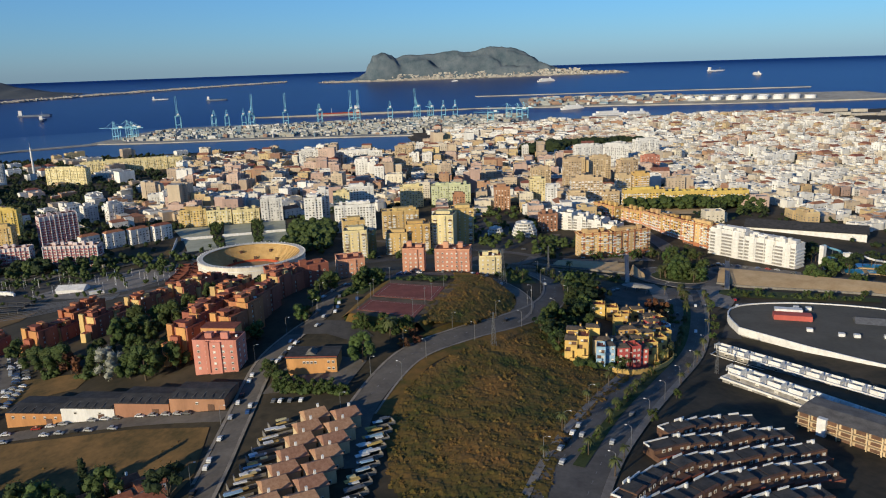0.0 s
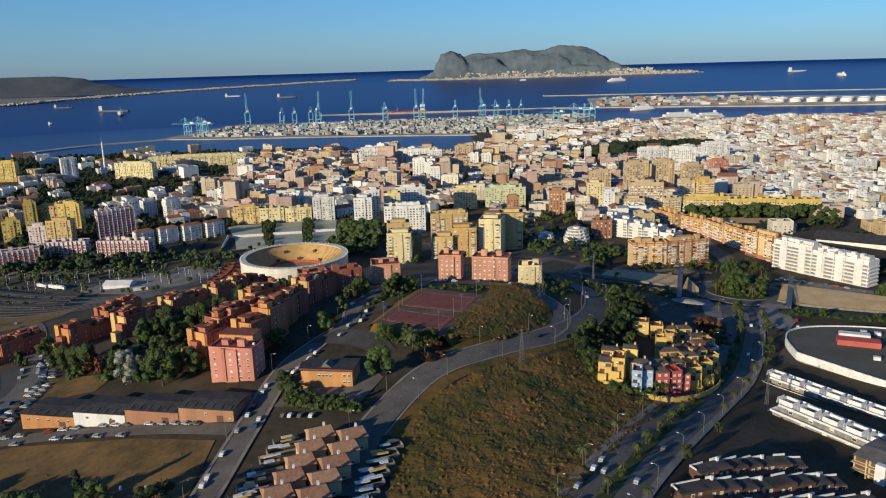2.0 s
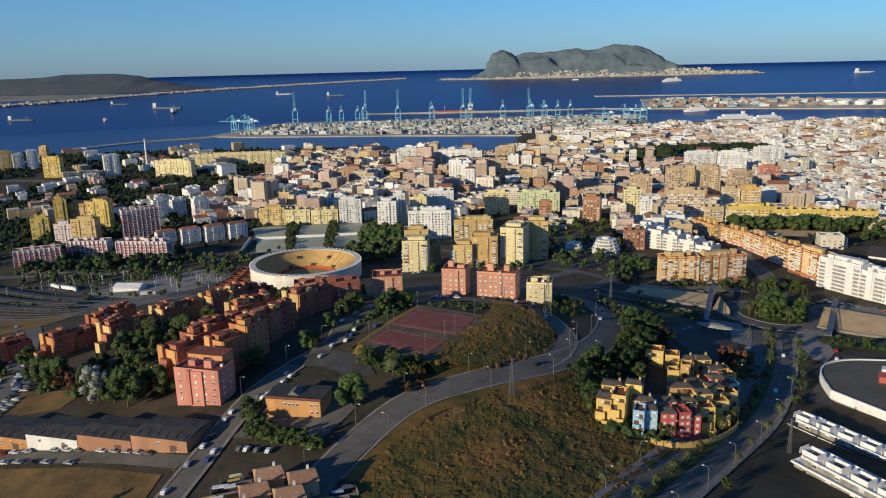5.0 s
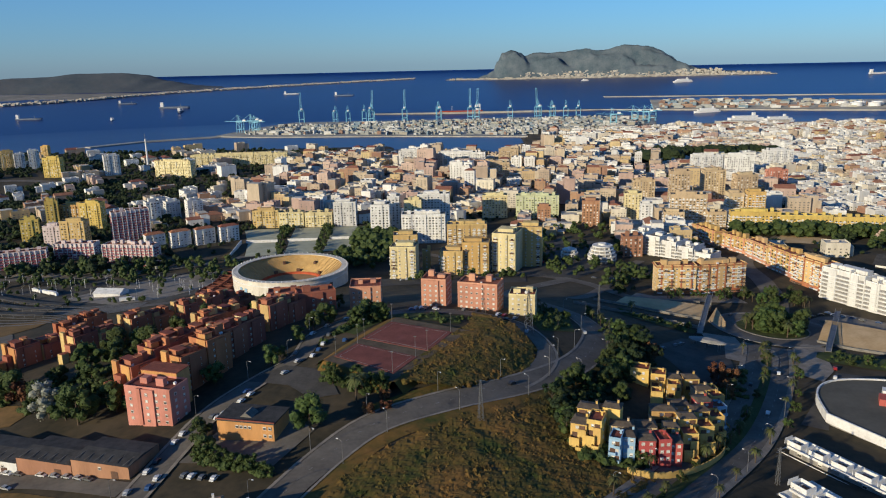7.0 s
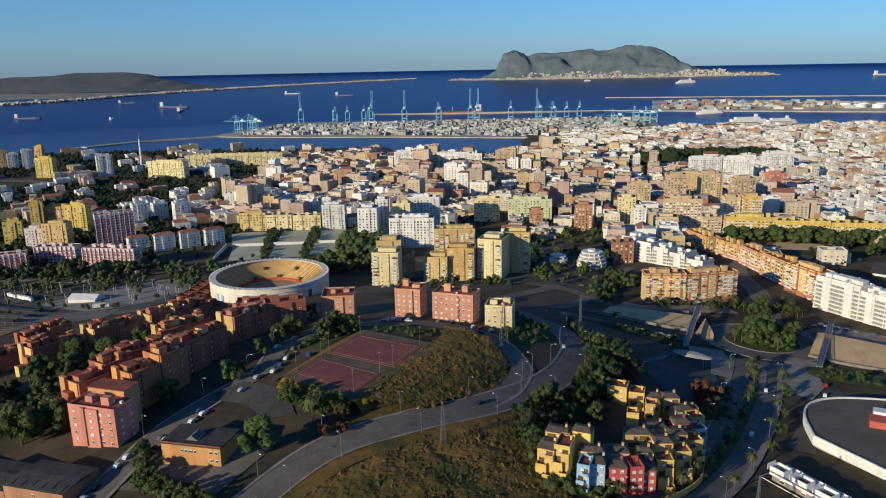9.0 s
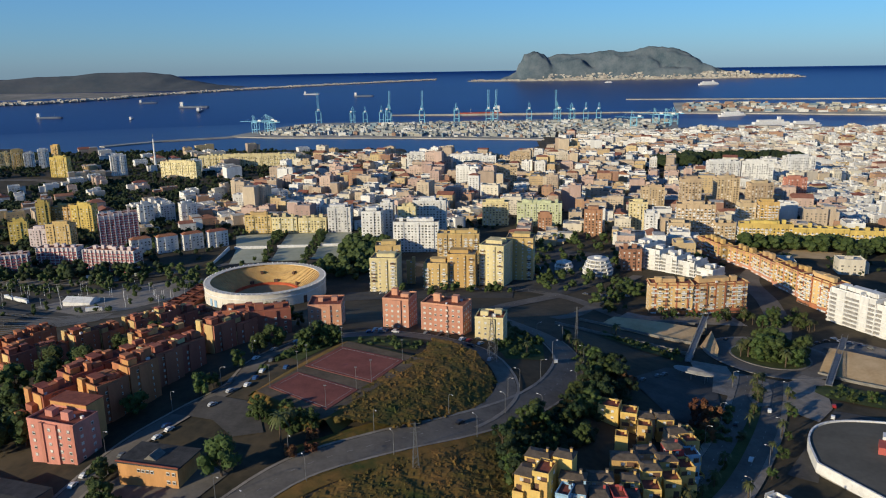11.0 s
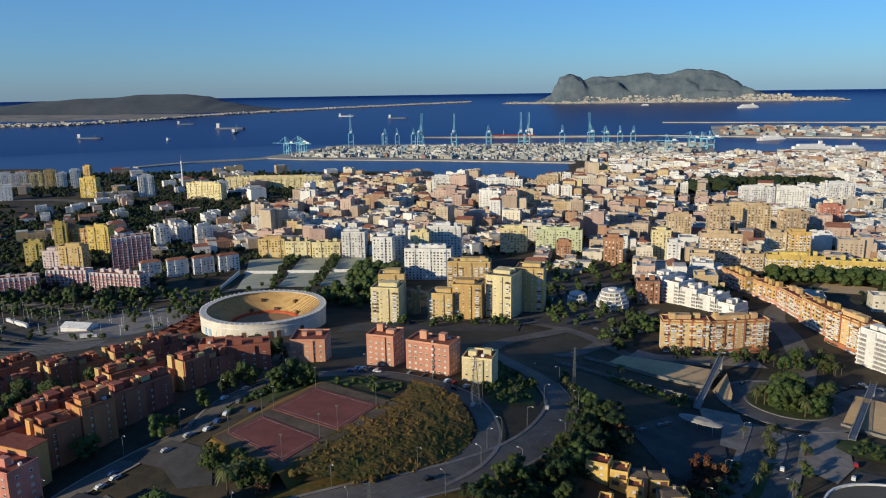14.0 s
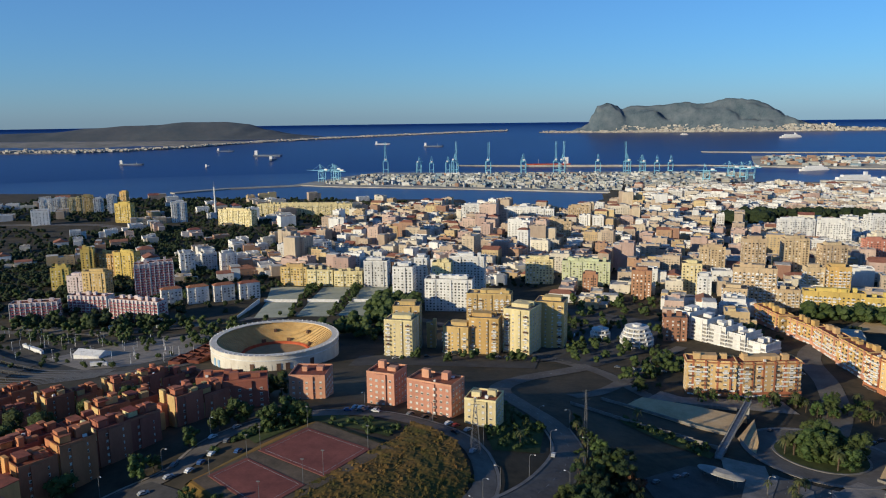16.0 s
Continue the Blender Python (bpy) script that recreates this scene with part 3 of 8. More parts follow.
straw = Solid()
patch(((-250, 249), (-222, 251), (-166, 239), (-131, 225), (-133, 188), (-150, 150), (-250, 150)), 0.26, straw)
patch(((-246, 296), (-205, 300), (-200, 320), (-240, 330)), 0.26, straw)
structure("dry_field", straw, M_STRAW, "bare straw-coloured field", "field")
bank = Solid()


def slope_bank(low, high, rise):
    """A bank that climbs from a low line to a high one, with an upright back."""
    a, b = smooth_line(low, 4), smooth_line(high, 4)
    n = 16
    vs = []
    for i in range(n + 1):
        p, q = a[round(i * (len(a) - 1) / n)], b[round(i * (len(b) - 1) / n)]
        for k, up in ((0.0, 0.2), (0.5, 0.2 + rise * 0.55), (1.0, 0.2 + rise), (1.02, -1.0)):
            x, y = p[0] + (q[0] - p[0]) * k, p[1] + (q[1] - p[1]) * k
            vs.append((x, y, ground(x, y) + up))
    bank.add(vs, [(4 * i + j, 4 * i + 4 + j, 4 * i + 5 + j, 4 * i + 1 + j) for i in range(n) for j in range(3)])


slope_bank(((112, 494), (130, 482), (148, 470), (166, 464)), ((124, 506), (147, 502), (165, 496), (180, 490)), 4.0)
slope_bank(((168, 462), (169, 450), (172, 441)), ((184, 490), (180, 470), (176, 452)), 3.0)
slope_bank(((224, 426), (237, 409), (280, 378), (325, 340)), ((243, 455), (256, 444), (298, 400), (342, 350)), 5.5)
patch(((318, 706), (365, 694), (380, 720), (345, 742)), 0.40, bank)
structure("river_bank", bank, M_DIRT, "sandy bank of the walled river bed", "bank")
kerb = Solid()
for a in (((100, 503), (130, 483), (148, 471), (167, 464)), ((222, 423), (237, 408), (280, 377), (325, 339)), ((81, 478), (112, 457), (136, 448), (157, 438)), ((120, 508), (147, 512), (180, 512)), ((246, 468), (258, 460), (302, 407))):
    pts = smooth_line(a, 5)
    for (x0, y0), (x1, y1) in zip(pts, pts[1:]):
        kerb.box((x0 + x1) / 2, (y0 + y1) / 2, ground(x0, y0) - 0.5, math.hypot(x1 - x0, y1 - y0) + 0.1, 0.6, 2.2, 0, math.degrees(math.atan2(y1 - y0, x1 - x0)))
structure("river_wall", kerb, M_KERB, "low pale wall along the river bed", "wall")
square = Solid()
patch(((152, 430), (172, 426), (170, 408), (166, 392), (158, 380), (150, 383), (158, 406), (150, 415)), 0.45, square)
patch(((168, 383), (182, 408), (187, 404), (183, 389), (175, 372), (167, 370)), 0.62, square)
patch(((196, 404), (212, 420), (224, 410), (214, 396), (206, 372), (192, 356), (184, 366), (190, 388)), 0.46, square)
patch(((120, 503), (140, 538), (151, 529), (212, 534), (216, 512), (180, 514), (150, 514)), 0.44, square)
patch(((252, 470), (272, 486), (310, 444), (300, 430)), 0.40, square)
structure("square_paving", square, M_PAVING, "grey paved squares beside the roundabout", "pavement")
depot = Solid()
patch(((-100, 310), (-84, 322), (-68, 314), (-60, 304), (-54, 288), (-66, 286), (-78, 300)), 0.34, depot)
patch(((107, 381), (133, 409), (150, 413), (157, 404), (149, 366), (139, 339), (119, 346)), 0.32, depot)
patch(((192, 354), (206, 370), (226, 360), (196, 340), (176, 318), (166, 300), (156, 306)), 0.32, depot)
patch(((64, 600), (104, 590), (150, 640), (170, 735), (90, 800), (60, 760)), 0.3, depot)
patch(((-70, 560), (60, 575), (64, 612), (-70, 596)), 0.3, depot)
structure("service_yard", depot, M_FRESH, "dark asphalt service yards", "yard")
beds = Solid()
patch(((212, 403), (224, 405), (262, 376), (300, 345), (292, 336), (240, 366), (210, 386), (207, 394)), 0.55, beds)
patch(((104, 468), (120, 458), (150, 432), (146, 424), (126, 434), (108, 452)), 0.5, beds)
park = Solid()
patch(((-66, 300), (-48, 292), (-34, 296), (-26, 312), (-40, 306), (-58, 326), (-68, 322)), 0.3, park)
patch(((-72, 372), (-54, 352), (-38, 378), (0, 366), (2, 382), (-30, 390), (-52, 384)), 0.3, park)
patch(((44, 372), (64, 380), (66, 408), (50, 440), (36, 420), (38, 395)), 0.3, park)
patch(((-120, 745), (-70, 730), (-60, 830), (-110, 850)), 0.3, park)
patch(((172, 374), (180, 392), (178, 396), (169, 380)), 0.78, park)
structure("planted_beds", beds, M_GRASS, "green beds above the river wall", "verge")
patch(((-764, 1462), (-696, 1500), (-610, 1348), (-658, 1316)), 0.4, park, 0, 20.0)
structure("park_ground", park, M_GRASS, "shaded green verges", "verge")
yard = Solid()
patch(((-440, 560), (-330, 545), (-225, 548), (-190, 600), (-200, 690), (-300, 680), (-440, 640)), 0.2, yard)
structure("rail_yard_ground", yard, M_YARD, "dark gravel of the rail yard", "yard")
rails, sleepers = Solid(), Solid()
for k in range(9):
    line = ((-500, 690 - 11 * k), (-429, 640 - 10 * k), (-360, 594 - 8.5 * k), (-300, 560 - 6 * k), (-240, 552 - 3 * k))
    sheet(line, 2.6, 0.42, sleepers)
    for off in (-0.72, 0.72):
        sheet(line, 0.16, 0.62, rails, side=off)
structure("track_bed", sleepers, M_KERB, "pale ballast beds under the rails", "railway")
structure("railway_track", rails, M_STEEL, "curving rail tracks", "railway")
apron = Solid()
patch(((-330, 600), (-295, 646), (-230, 688), (-205, 672), (-210, 600), (-235, 562), (-268, 556)), 0.34, apron)
patch(((-440, 700), (-330, 676), (-240, 716), (-246, 728), (-340, 700), (-440, 716)), 0.34, apron)
structure("yard_paving", apron, M_PAVING, "worn grey paving of the goods yard", "yard")
sandy = Solid()
patch(((-372, 524), (-340, 520), (-318, 522), (-296, 528), (-300, 500), (-313, 480), (-345, 468), (-390, 500)), 0.36, sandy)
patch(((-240, 700), (-226, 700), (-224, 760), (-240, 800)), 0.36, sandy)
structure("sandy_yard", sandy, M_STRAW, "bare sandy ground beside the tracks", "yard")

# ---- building kit ----
def window_solid(w, h, blind=0.0):
    """A window in one piece: outer frame, reveal, pane and a blind let down part of the way."""
    s = Solid()
    t, y0, y1, y2 = 0.13, 0.1, -0.12, -0.03
    out = [(-w / 2, -h / 2), (w / 2, -h / 2), (w / 2, h / 2), (-w / 2, h / 2)]
    inn = [(a * (w - 2 * t) / w, b * (h - 2 * t) / h) for a, b in out]
    cut = h / 2 - t - blind * (h - 2 * t)
    vs = [(a, y0, b) for a, b in out] + [(a, y1, b) for a, b in out] + [(a, y1, b) for a, b in inn] + [(a, y2, b) for a, b in inn]
    vs += [(inn[0][0], y2, cut), (inn[1][0], y2, cut)]
    s.add(vs, [(i, (i + 1) % 4, 4 + (i + 1) % 4, 4 + i) for i in range(4)] + [(4 + i, 4 + (i + 1) % 4, 8 + (i + 1) % 4, 8 + i) for i in range(4)]
          + [(8, 9, 13, 12), (10, 11, 15, 14), (9, 10, 14, 17, 13), (11, 8, 12, 16, 15)])
    k = len(s.v) - 18
    s.f.append((k + 12, k + 13, k + 17, k + 16))
    s.s.append(1)
    s.f.append((k + 16, k + 17, k + 14, k + 15))
    s.s.append(2 if blind else 1)
    return s


WIN = [window_solid(1.3, 1.3, b).mesh("window", [M_FRAME, M_GLASS, M_BLIND]) for b in (0.3, 0.75, 0.97)]
WIN_WIDE = [window_solid(2.1, 1.6, b).mesh("window", [M_FRAME, M_GLASS, M_BLIND]) for b in (0.25, 0.6, 0.9)]


def balcony_mesh(w, front):
    s = Solid()
    s.box(0, -0.65, -0.15, w, 1.3, 0.16, 0)
    s.box(0, -1.25, 0.01, w, 0.1, 1.0, 1)
    for k in (-1, 1):
        s.box(k * (w / 2 - 0.05), -0.6, 0.01, 0.1, 1.2, 1.0, 1)
    return s.mesh("balcony", [M_CONCRETE, front])


BALCONY = {k: balcony_mesh(3.6, m) for k, m in (("white", M_WHITE), ("brown", M_BROWN), ("red", M_TERRACE), ("gold", WALL["gold"]))}


def facade_slots(w, h, bay, storey, first=1.5):
    """Places of windows on a face w wide: centre along it and height."""
    n = max(1, int((w - 1.0) / bay))
    m = max(1, int((h - 0.8) / storey))
    return [((i - (n - 1) / 2) * (w - 1.2) / n, first + j * storey) for j in range(m) for i in range(n)]


CAMERA_ENDS = ((-80, -80), (64, 70))    # the camera path's two ends; near faces turned to them get single windows


def flats(x, y, rot, w, d, h, wall, label, near=False, style="plain", roof="flat", group="", seed=0, name="apartment_building", base=None, trim=None, bay=3.2, category="building", strips=""):
    """An apartment house: walls, roof with parapet, stair house and roof clutter, windows, balconies."""
    r = random.Random(int(x * 7 + y * 13) + seed)
    z = ground(x, y) if base is None else base
    t = thing(name, x, y, z, rot, label, category, group)
    m = WALL[wall]
    storey = 2.95
    # stepped bays break up the long faces: one outline, drawn up
    k = max(1, int(w / 13))
    bw = min(w / k * 0.42, 6.5)
    out = 0.0 if style == "strip" else 0.75
    edge = []
    for sign in (-1, 1):
        side = [(-w / 2, sign * d / 2)]
        for i in range(k):
            bx = (i - (k - 1) / 2) * w / k
            if out:
                side += [(bx - bw / 2, sign * d / 2), (bx - bw / 2, sign * (d / 2 + out)), (bx + bw / 2, sign * (d / 2 + out)), (bx + bw / 2, sign * d / 2)]
        side.append((w / 2, sign * d / 2))
        edge += side if sign < 0 else side[::-1]
    ne = len(edge)
    body = Solid().add([(a, b, -8) for a, b in edge] + [(a, b, h) for a, b in edge],
                       [tuple(range(ne, 2 * ne))] + [(i, (i + 1) % ne, ne + (i + 1) % ne, ne + i) for i in range(ne)])
    part("wall", body, m, t)
    top = Solid()
    if roof == "hip":
        top.gable(0, 0, h, w + 0.9, d + 0.9, min(3.2, d * 0.24), 1, 0, min(d * 0.45, w * 0.4))
        part("roof", top, [m, M_TERRACOTTA], t)
    else:
        top.box(0, 0, h, w - 0.5, d - 0.5, 0.12, 1)
        for sx, sy, ww, dd in ((0, -1, w + 0.1, 0.3), (0, 1, w + 0.1, 0.3), (-1, 0, 0.3, d - 0.52), (1, 0, 0.3, d - 0.52)):
            top.box(sx * (w / 2 - 0.12), sy * (d / 2 - 0.12), h - 0.02, ww, dd, 0.95, 0)
        part("roof", top, [m if trim is None else trim, M_TERRACE if roof == "terrace" else M_ROOF], t)
        if h > 19 and style != "strip":
            part("penthouse", Solid().box(r.uniform(-0.12, 0.12) * w, d * 0.1, h + 0.1, w * r.uniform(0.45, 0.7), d * 0.5, 2.9, 0), [m], t)
        rooms = Solid()
        n_rooms = max(2, int(w / 9))
        for i in range(n_rooms):
            bx = (i - (n_rooms - 1) / 2) * w * 0.85 / n_rooms + r.uniform(-1, 1)
            room = Solid() if near else rooms
            room.box(bx, r.uniform(-d * 0.12, d * 0.2), h + 0.1, r.uniform(2.6, 4.8), r.uniform(2.4, 4.2), r.uniform(1.8, 4.6), 0)
            if near:
                part("stair_house", room, [m], t)
        if not near:
            part("roof_clutter", rooms, [m], t, kind="stuff")
        for i in range(r.randint(1, 3) if near else 0):
            px, py = r.uniform(-w * 0.42, w * 0.42), r.uniform(-d * 0.4, d * 0.4)
            if r.random() < 0.5:
                part("roof_tank", Solid().box(px, py, h + 0.1, r.uniform(0.9, 1.8), r.uniform(0.8, 1.3), r.uniform(0.8, 1.5), 0), M_WHITE, t)
            else:
                part("antenna", Solid().tube((px, py, h + 0.1), (px, py, h + r.uniform(2.0, 4.5)), 0.06, 0.04, 4, 0), M_STEEL, t)
    if style == "bands":
        for j in range(int((h - 0.8) / storey)):
            z0 = 0.6 + j * storey
            # shade of the recess painted as a dark band round the walls
            part("loggia_shade_band", Solid().box(0, 0, z0 + 1.05, w + 0.1, d + 0.1, 1.5), M_LOGGIA_SHADE, t)
            part("balcony_band", Solid().box(0, 0, z0, w + 2.2, d + 2.2, 1.0), m, t)
        for i in range(int(w / 9) + 1):
            part("party_wall", Solid().box(-w / 2 + i * w / int(w / 9), 0, 0, 0.5, d + 2.3, h + r.choice((0.3, 1.5, 2.8))), m, t)
        for i in range(int(w / 9)):
            part("roof_terrace_room", Solid().box(-w / 2 + (i + 0.5) * w / int(w / 9), r.uniform(-1, 2), h + 0.1, 5.0, d * r.uniform(0.35, 0.6), r.choice((1.4, 2.6, 2.8))), m, t)
    if strips:
        for i in range(k):
            bx = (i - (k - 1) / 2) * w / k
            for e in (-1, 1):
                part("colour_strip", Solid().box(bx + e * (bw / 2 + 0.6), -d / 2 - 0.3, 0, 1.2, 1.0, h + 0.95), WALL[strips], t, "terracotta strip between the bays")
        part("plinth", Solid().box(0, -d / 2 - 0.45, -3, w + 0.6, 1.0, 6.4), WALL[strips], t)
        part("cornice", Solid().box(0, 0, h - 0.5, w + 1.8, d + 2.2, 0.45), WALL[strips], t)
    faces = ((0, w, d / 2, 0), (90, d, w / 2, 1), (-90, d, w / 2, 2), (180, w, d / 2, 3))
    joined = Solid()
    for turn, fw, off, which in faces if style != "bands" else ():
        c, s = math.cos(radians(turn)), math.sin(radians(turn))
        wide = which in (0, 3)
        fn = radians(rot + turn)
        if near and any(math.sin(fn) * (a - x) - math.cos(fn) * (b - y) > 0 for a, b in CAMERA_ENDS):
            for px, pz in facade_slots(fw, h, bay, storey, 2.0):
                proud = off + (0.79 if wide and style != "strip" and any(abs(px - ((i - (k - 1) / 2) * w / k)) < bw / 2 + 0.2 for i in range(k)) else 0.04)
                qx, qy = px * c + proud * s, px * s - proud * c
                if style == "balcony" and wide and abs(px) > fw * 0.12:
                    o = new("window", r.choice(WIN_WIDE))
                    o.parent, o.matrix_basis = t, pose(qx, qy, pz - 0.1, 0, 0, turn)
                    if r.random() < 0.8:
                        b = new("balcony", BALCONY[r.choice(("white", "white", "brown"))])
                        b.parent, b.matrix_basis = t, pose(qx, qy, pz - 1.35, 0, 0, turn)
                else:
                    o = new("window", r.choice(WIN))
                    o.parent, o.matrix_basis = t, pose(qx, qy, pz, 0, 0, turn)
        else:
            for px, pz in facade_slots(fw, h, bay, storey, 1.9):
                proud = off + (0.78 if wide and style != "strip" and any(abs(px - ((i - (k - 1) / 2) * w / k)) < bw / 2 + 0.2 for i in range(k)) else 0.03)
                ww = r.choice((1.3, 1.5, 2.0))
                qx, qy = px * c + proud * s, px * s - proud * c
                joined.box(qx, qy, pz - 0.7, ww, 0.12, 1.4, 1 if r.random() < 0.33 else 0, turn)
                if style == "strip" and which == 0:
                    joined.box(px * c + (proud + 0.5) * s, px * s - (proud + 0.5) * c, pz - 1.3, 3.8, 1.0, 1.15, 2, turn)
                elif style in ("balcony", "strip") and r.random() < 0.6:
                    ox, oy = px * c + (proud + 0.5) * s, px * s - (proud + 0.5) * c
                    joined.box(ox, oy, pz - 1.3, 3.0, 1.0, 1.0, 2, turn)
    if style == "strip":
        for i in range(int(w / 4.5) + 1):
            joined.box(-w / 2 + i * w / int(w / 4.5), -d / 2 - 0.6, 0, 0.5, 1.4, h + 0.6, 3)
    if joined.f:
        part("glazing", joined, [M_GLASS, M_BLIND, M_WHITE if style != "strip" else M_STRIPE, M_WHITE], t, kind="stuff")
    nk = max(1, round(w / d))
    for i in range(nk):
        o = (i - (nk - 1) / 2) * w / nk
        KEEP.append((x + o * math.cos(radians(rot)), y + o * math.sin(radians(rot)), d * 0.72))
    return t


KEEP = []

# ---- apartment houses, district by district: x, y, turn, width, depth, height, wall ----
SAY = {"cream": "pale yellow", "ochre": "ochre", "amber": "amber", "yellow": "yellow", "white": "white", "salmon": "salmon brick", "brick": "orange brick",
       "mint": "pale green", "tan": "tan", "rose": "rose-red", "orange": "orange", "apricot": "apricot", "rust": "rust-orange", "pinkwhite": "white and pink", "pink": "pink", "red": "red brick"}
TOWERS = (
    (-40, 607, -7, 22, 18, 28, "cream"), (-40, 632, 3, 21, 16, 35, "ochre"), (-22, 639, 3, 7, 10, 18, "ochre"), (1, 623, -9, 20, 16, 21, "ochre"),
    (22, 626, -7, 23, 18, 28, "amber"), (50, 633, -20, 21, 26, 35, "cream"), (72, 653, -10, 23, 20, 37, "ochre"), (18, 728, -4, 40, 16, 30, "ochre"))
WHITE_TOWERS = (
    (-75, 809, -2, 21, 20, 43, "white"), (-62, 841, -2, 14, 16, 47, "white"), (-27, 798, -3, 48, 18, 32, "white"), (-16, 870, -3, 38, 16, 44, "white"), (-40, 840, -2, 20, 14, 42, "cream"))
HILL_BLOCKS = ((-56, 436, 3, 19, 18, 14, "salmon"), (-12, 421, -14, 15, 15, 17, "salmon"), (14, 411, -20, 24, 14, 16, "salmon"), (38, 403, -12, 15, 14, 13, "cream"))
MIDDLE = (
    (167, 848, -10, 20, 16, 30, "brick"), (115, 926, -8, 54, 14, 28, "mint"), (117, 881, -8, 16, 12, 21, "brick"), (62, 940, -5, 32, 16, 29, "cream"),
    (219, 861, -10, 20, 16, 34, "cream"), (222, 813, -9, 13, 14, 28, "white"), (171, 675, -3, 18, 14, 19, "brick"))
RIGHT_BLOCKS = (
    (243, 781, -12, 21, 18, 22, "tan"), (268, 811, -12, 39, 16, 36, "tan"), (295, 798, -4, 20, 14, 17, "tan"), (336, 852, -1, 17, 16, 30, "tan"), (356, 842, -8, 20, 16, 32, "amber"),
    (324, 765, -11, 50, 12, 21, "yellow"), (373, 755, -10, 51, 12, 18, "yellow"), (424, 746, -10, 51, 12, 18, "yellow"))
FAR_RIGHT = (
    (311, 978, -3, 25, 16, 45, "tan"), (364, 1000, 1, 29, 16, 43, "tan"), (399, 979, 4, 29, 16, 38, "tan"), (496, 1101, 5, 29, 14, 31, "rose"), (270, 1003, -5, 29, 14, 32, "tan"),
    (454, 1280, 1, 53, 14, 36, "white"), (508, 1275, -13, 49, 14, 36, "white"), (615, 1365, 2, 53, 16, 34, "white"))
LEFT_BLOCKS = (
    (-504, 933, 22, 15, 14, 39, "yellow"), (-485, 946, -4, 26, 14, 31, "amber"), (-458, 944, -3, 28, 14, 33, "yellow"), (-453, 834, -2, 20, 14, 25, "pinkwhite"),
    (-426, 828, -2, 28, 14, 31, "ochre"), (-503, 875, 22, 20, 12, 26, "yellow"), (-391, 970, 36, 18, 14, 28, "white"), (-376, 1001, 36, 19, 14, 23, "white"), (-338, 977, 36, 20, 14, 27, "white"))
LEFT_ROWS = ((-384, 849, 30, 17, 16, 36, "pinkwhite"), (-366, 858, 30, 25, 14, 37, "pinkwhite"), (-324, 733, -10, 56, 14, 22, "pinkwhite"), (-399, 773, -1, 43, 14, 17, "pinkwhite"), (-440, 742, 20, 44, 14, 17, "pinkwhite"))
LEFT_HOMES = ((-327, 803, 38, 21, 10, 18, "white"), (-303, 815, 38, 22, 10, 18, "white"), (-279, 827, 38, 22, 10, 18, "white"), (-255, 839, 38, 22, 10, 18, "white"))
BEHIND_PITCH = (
    (-281, 1086, 34, 30, 14, 24, "white"), (-252, 1090, 34, 35, 14, 25, "white"), (-227, 913, 1, 32, 12, 22, "ochre"), (-195, 913, 1, 31, 12, 19, "cream"), (-161, 913, 1, 34, 12, 18, "cream"), (-128, 918, 0, 28, 20, 30, "white"))
WATERFRONT = (
    (-783, 1494, -2, 35, 16, 39, "yellow"), (-888, 1673, -2, 16, 12, 45, "amber"), (-671, 1505, 32, 30, 14, 40, "white"), (-527, 1458, -18, 83, 16, 31, "cream"),
    (-443, 1624, 5, 206, 16, 24, "cream"), (-67, 1505, -4, 45, 20, 35, "white"), (39, 1550, -6, 98, 20, 24, "white"), (134, 1534, -3, 39, 16, 30, "tan"),
    (93, 1255, -3, 34, 18, 35, "tan"), (-286, 1473, -3, 19, 12, 27, "tan"))
WATERFRONT_LEFT = ((-949, 1627, 34, 24, 12, 41, "ochre"), (-923, 1626, 34, 21, 12, 34, "white"), (-1054, 1631, 34, 30, 14, 31, "white"), (-1019, 1630, 34, 31, 14, 34, "white"), (-983, 1629, 34, 31, 14, 34, "cream"), (-899, 1640, 34, 21, 12, 40, "white"))
for rows, near, style, roof, group, more in (
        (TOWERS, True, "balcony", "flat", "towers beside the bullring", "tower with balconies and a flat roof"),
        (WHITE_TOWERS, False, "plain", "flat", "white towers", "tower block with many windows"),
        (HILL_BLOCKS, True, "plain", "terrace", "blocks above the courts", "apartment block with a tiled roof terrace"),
        (MIDDLE, False, "plain", "flat", "blocks in the middle town", "apartment block on the town street"),
        (RIGHT_BLOCKS, False, "balcony", "flat", "blocks by the pine row", "apartment block with roof stair houses"),
        (FAR_RIGHT, False, "plain", "flat", "towers of the upper town", "tower block rising over lower roofs"),
        (LEFT_BLOCKS, False, "plain", "flat", "towers by the railway", "tower block with a flat roof"),
        (LEFT_ROWS, False, "strip", "terrace", "striped blocks by the railway", "block with red balcony stripes"),
        (LEFT_HOMES, False, "plain", "hip", "red-roofed row", "house with a red hipped roof"),
        (BEHIND_PITCH, False, "plain", "flat", "row behind the pitches", "long block facing the pitches"),
        (WATERFRONT, False, "plain", "flat", "blocks along the waterfront", "block standing near the harbour"),
        (WATERFRONT_LEFT, False, "plain", "flat", "waterfront towers", "tower standing near the shore")):
    for x, y, rot, w, d, h, wall in rows:
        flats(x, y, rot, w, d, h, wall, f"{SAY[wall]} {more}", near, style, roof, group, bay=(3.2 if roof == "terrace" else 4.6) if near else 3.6)

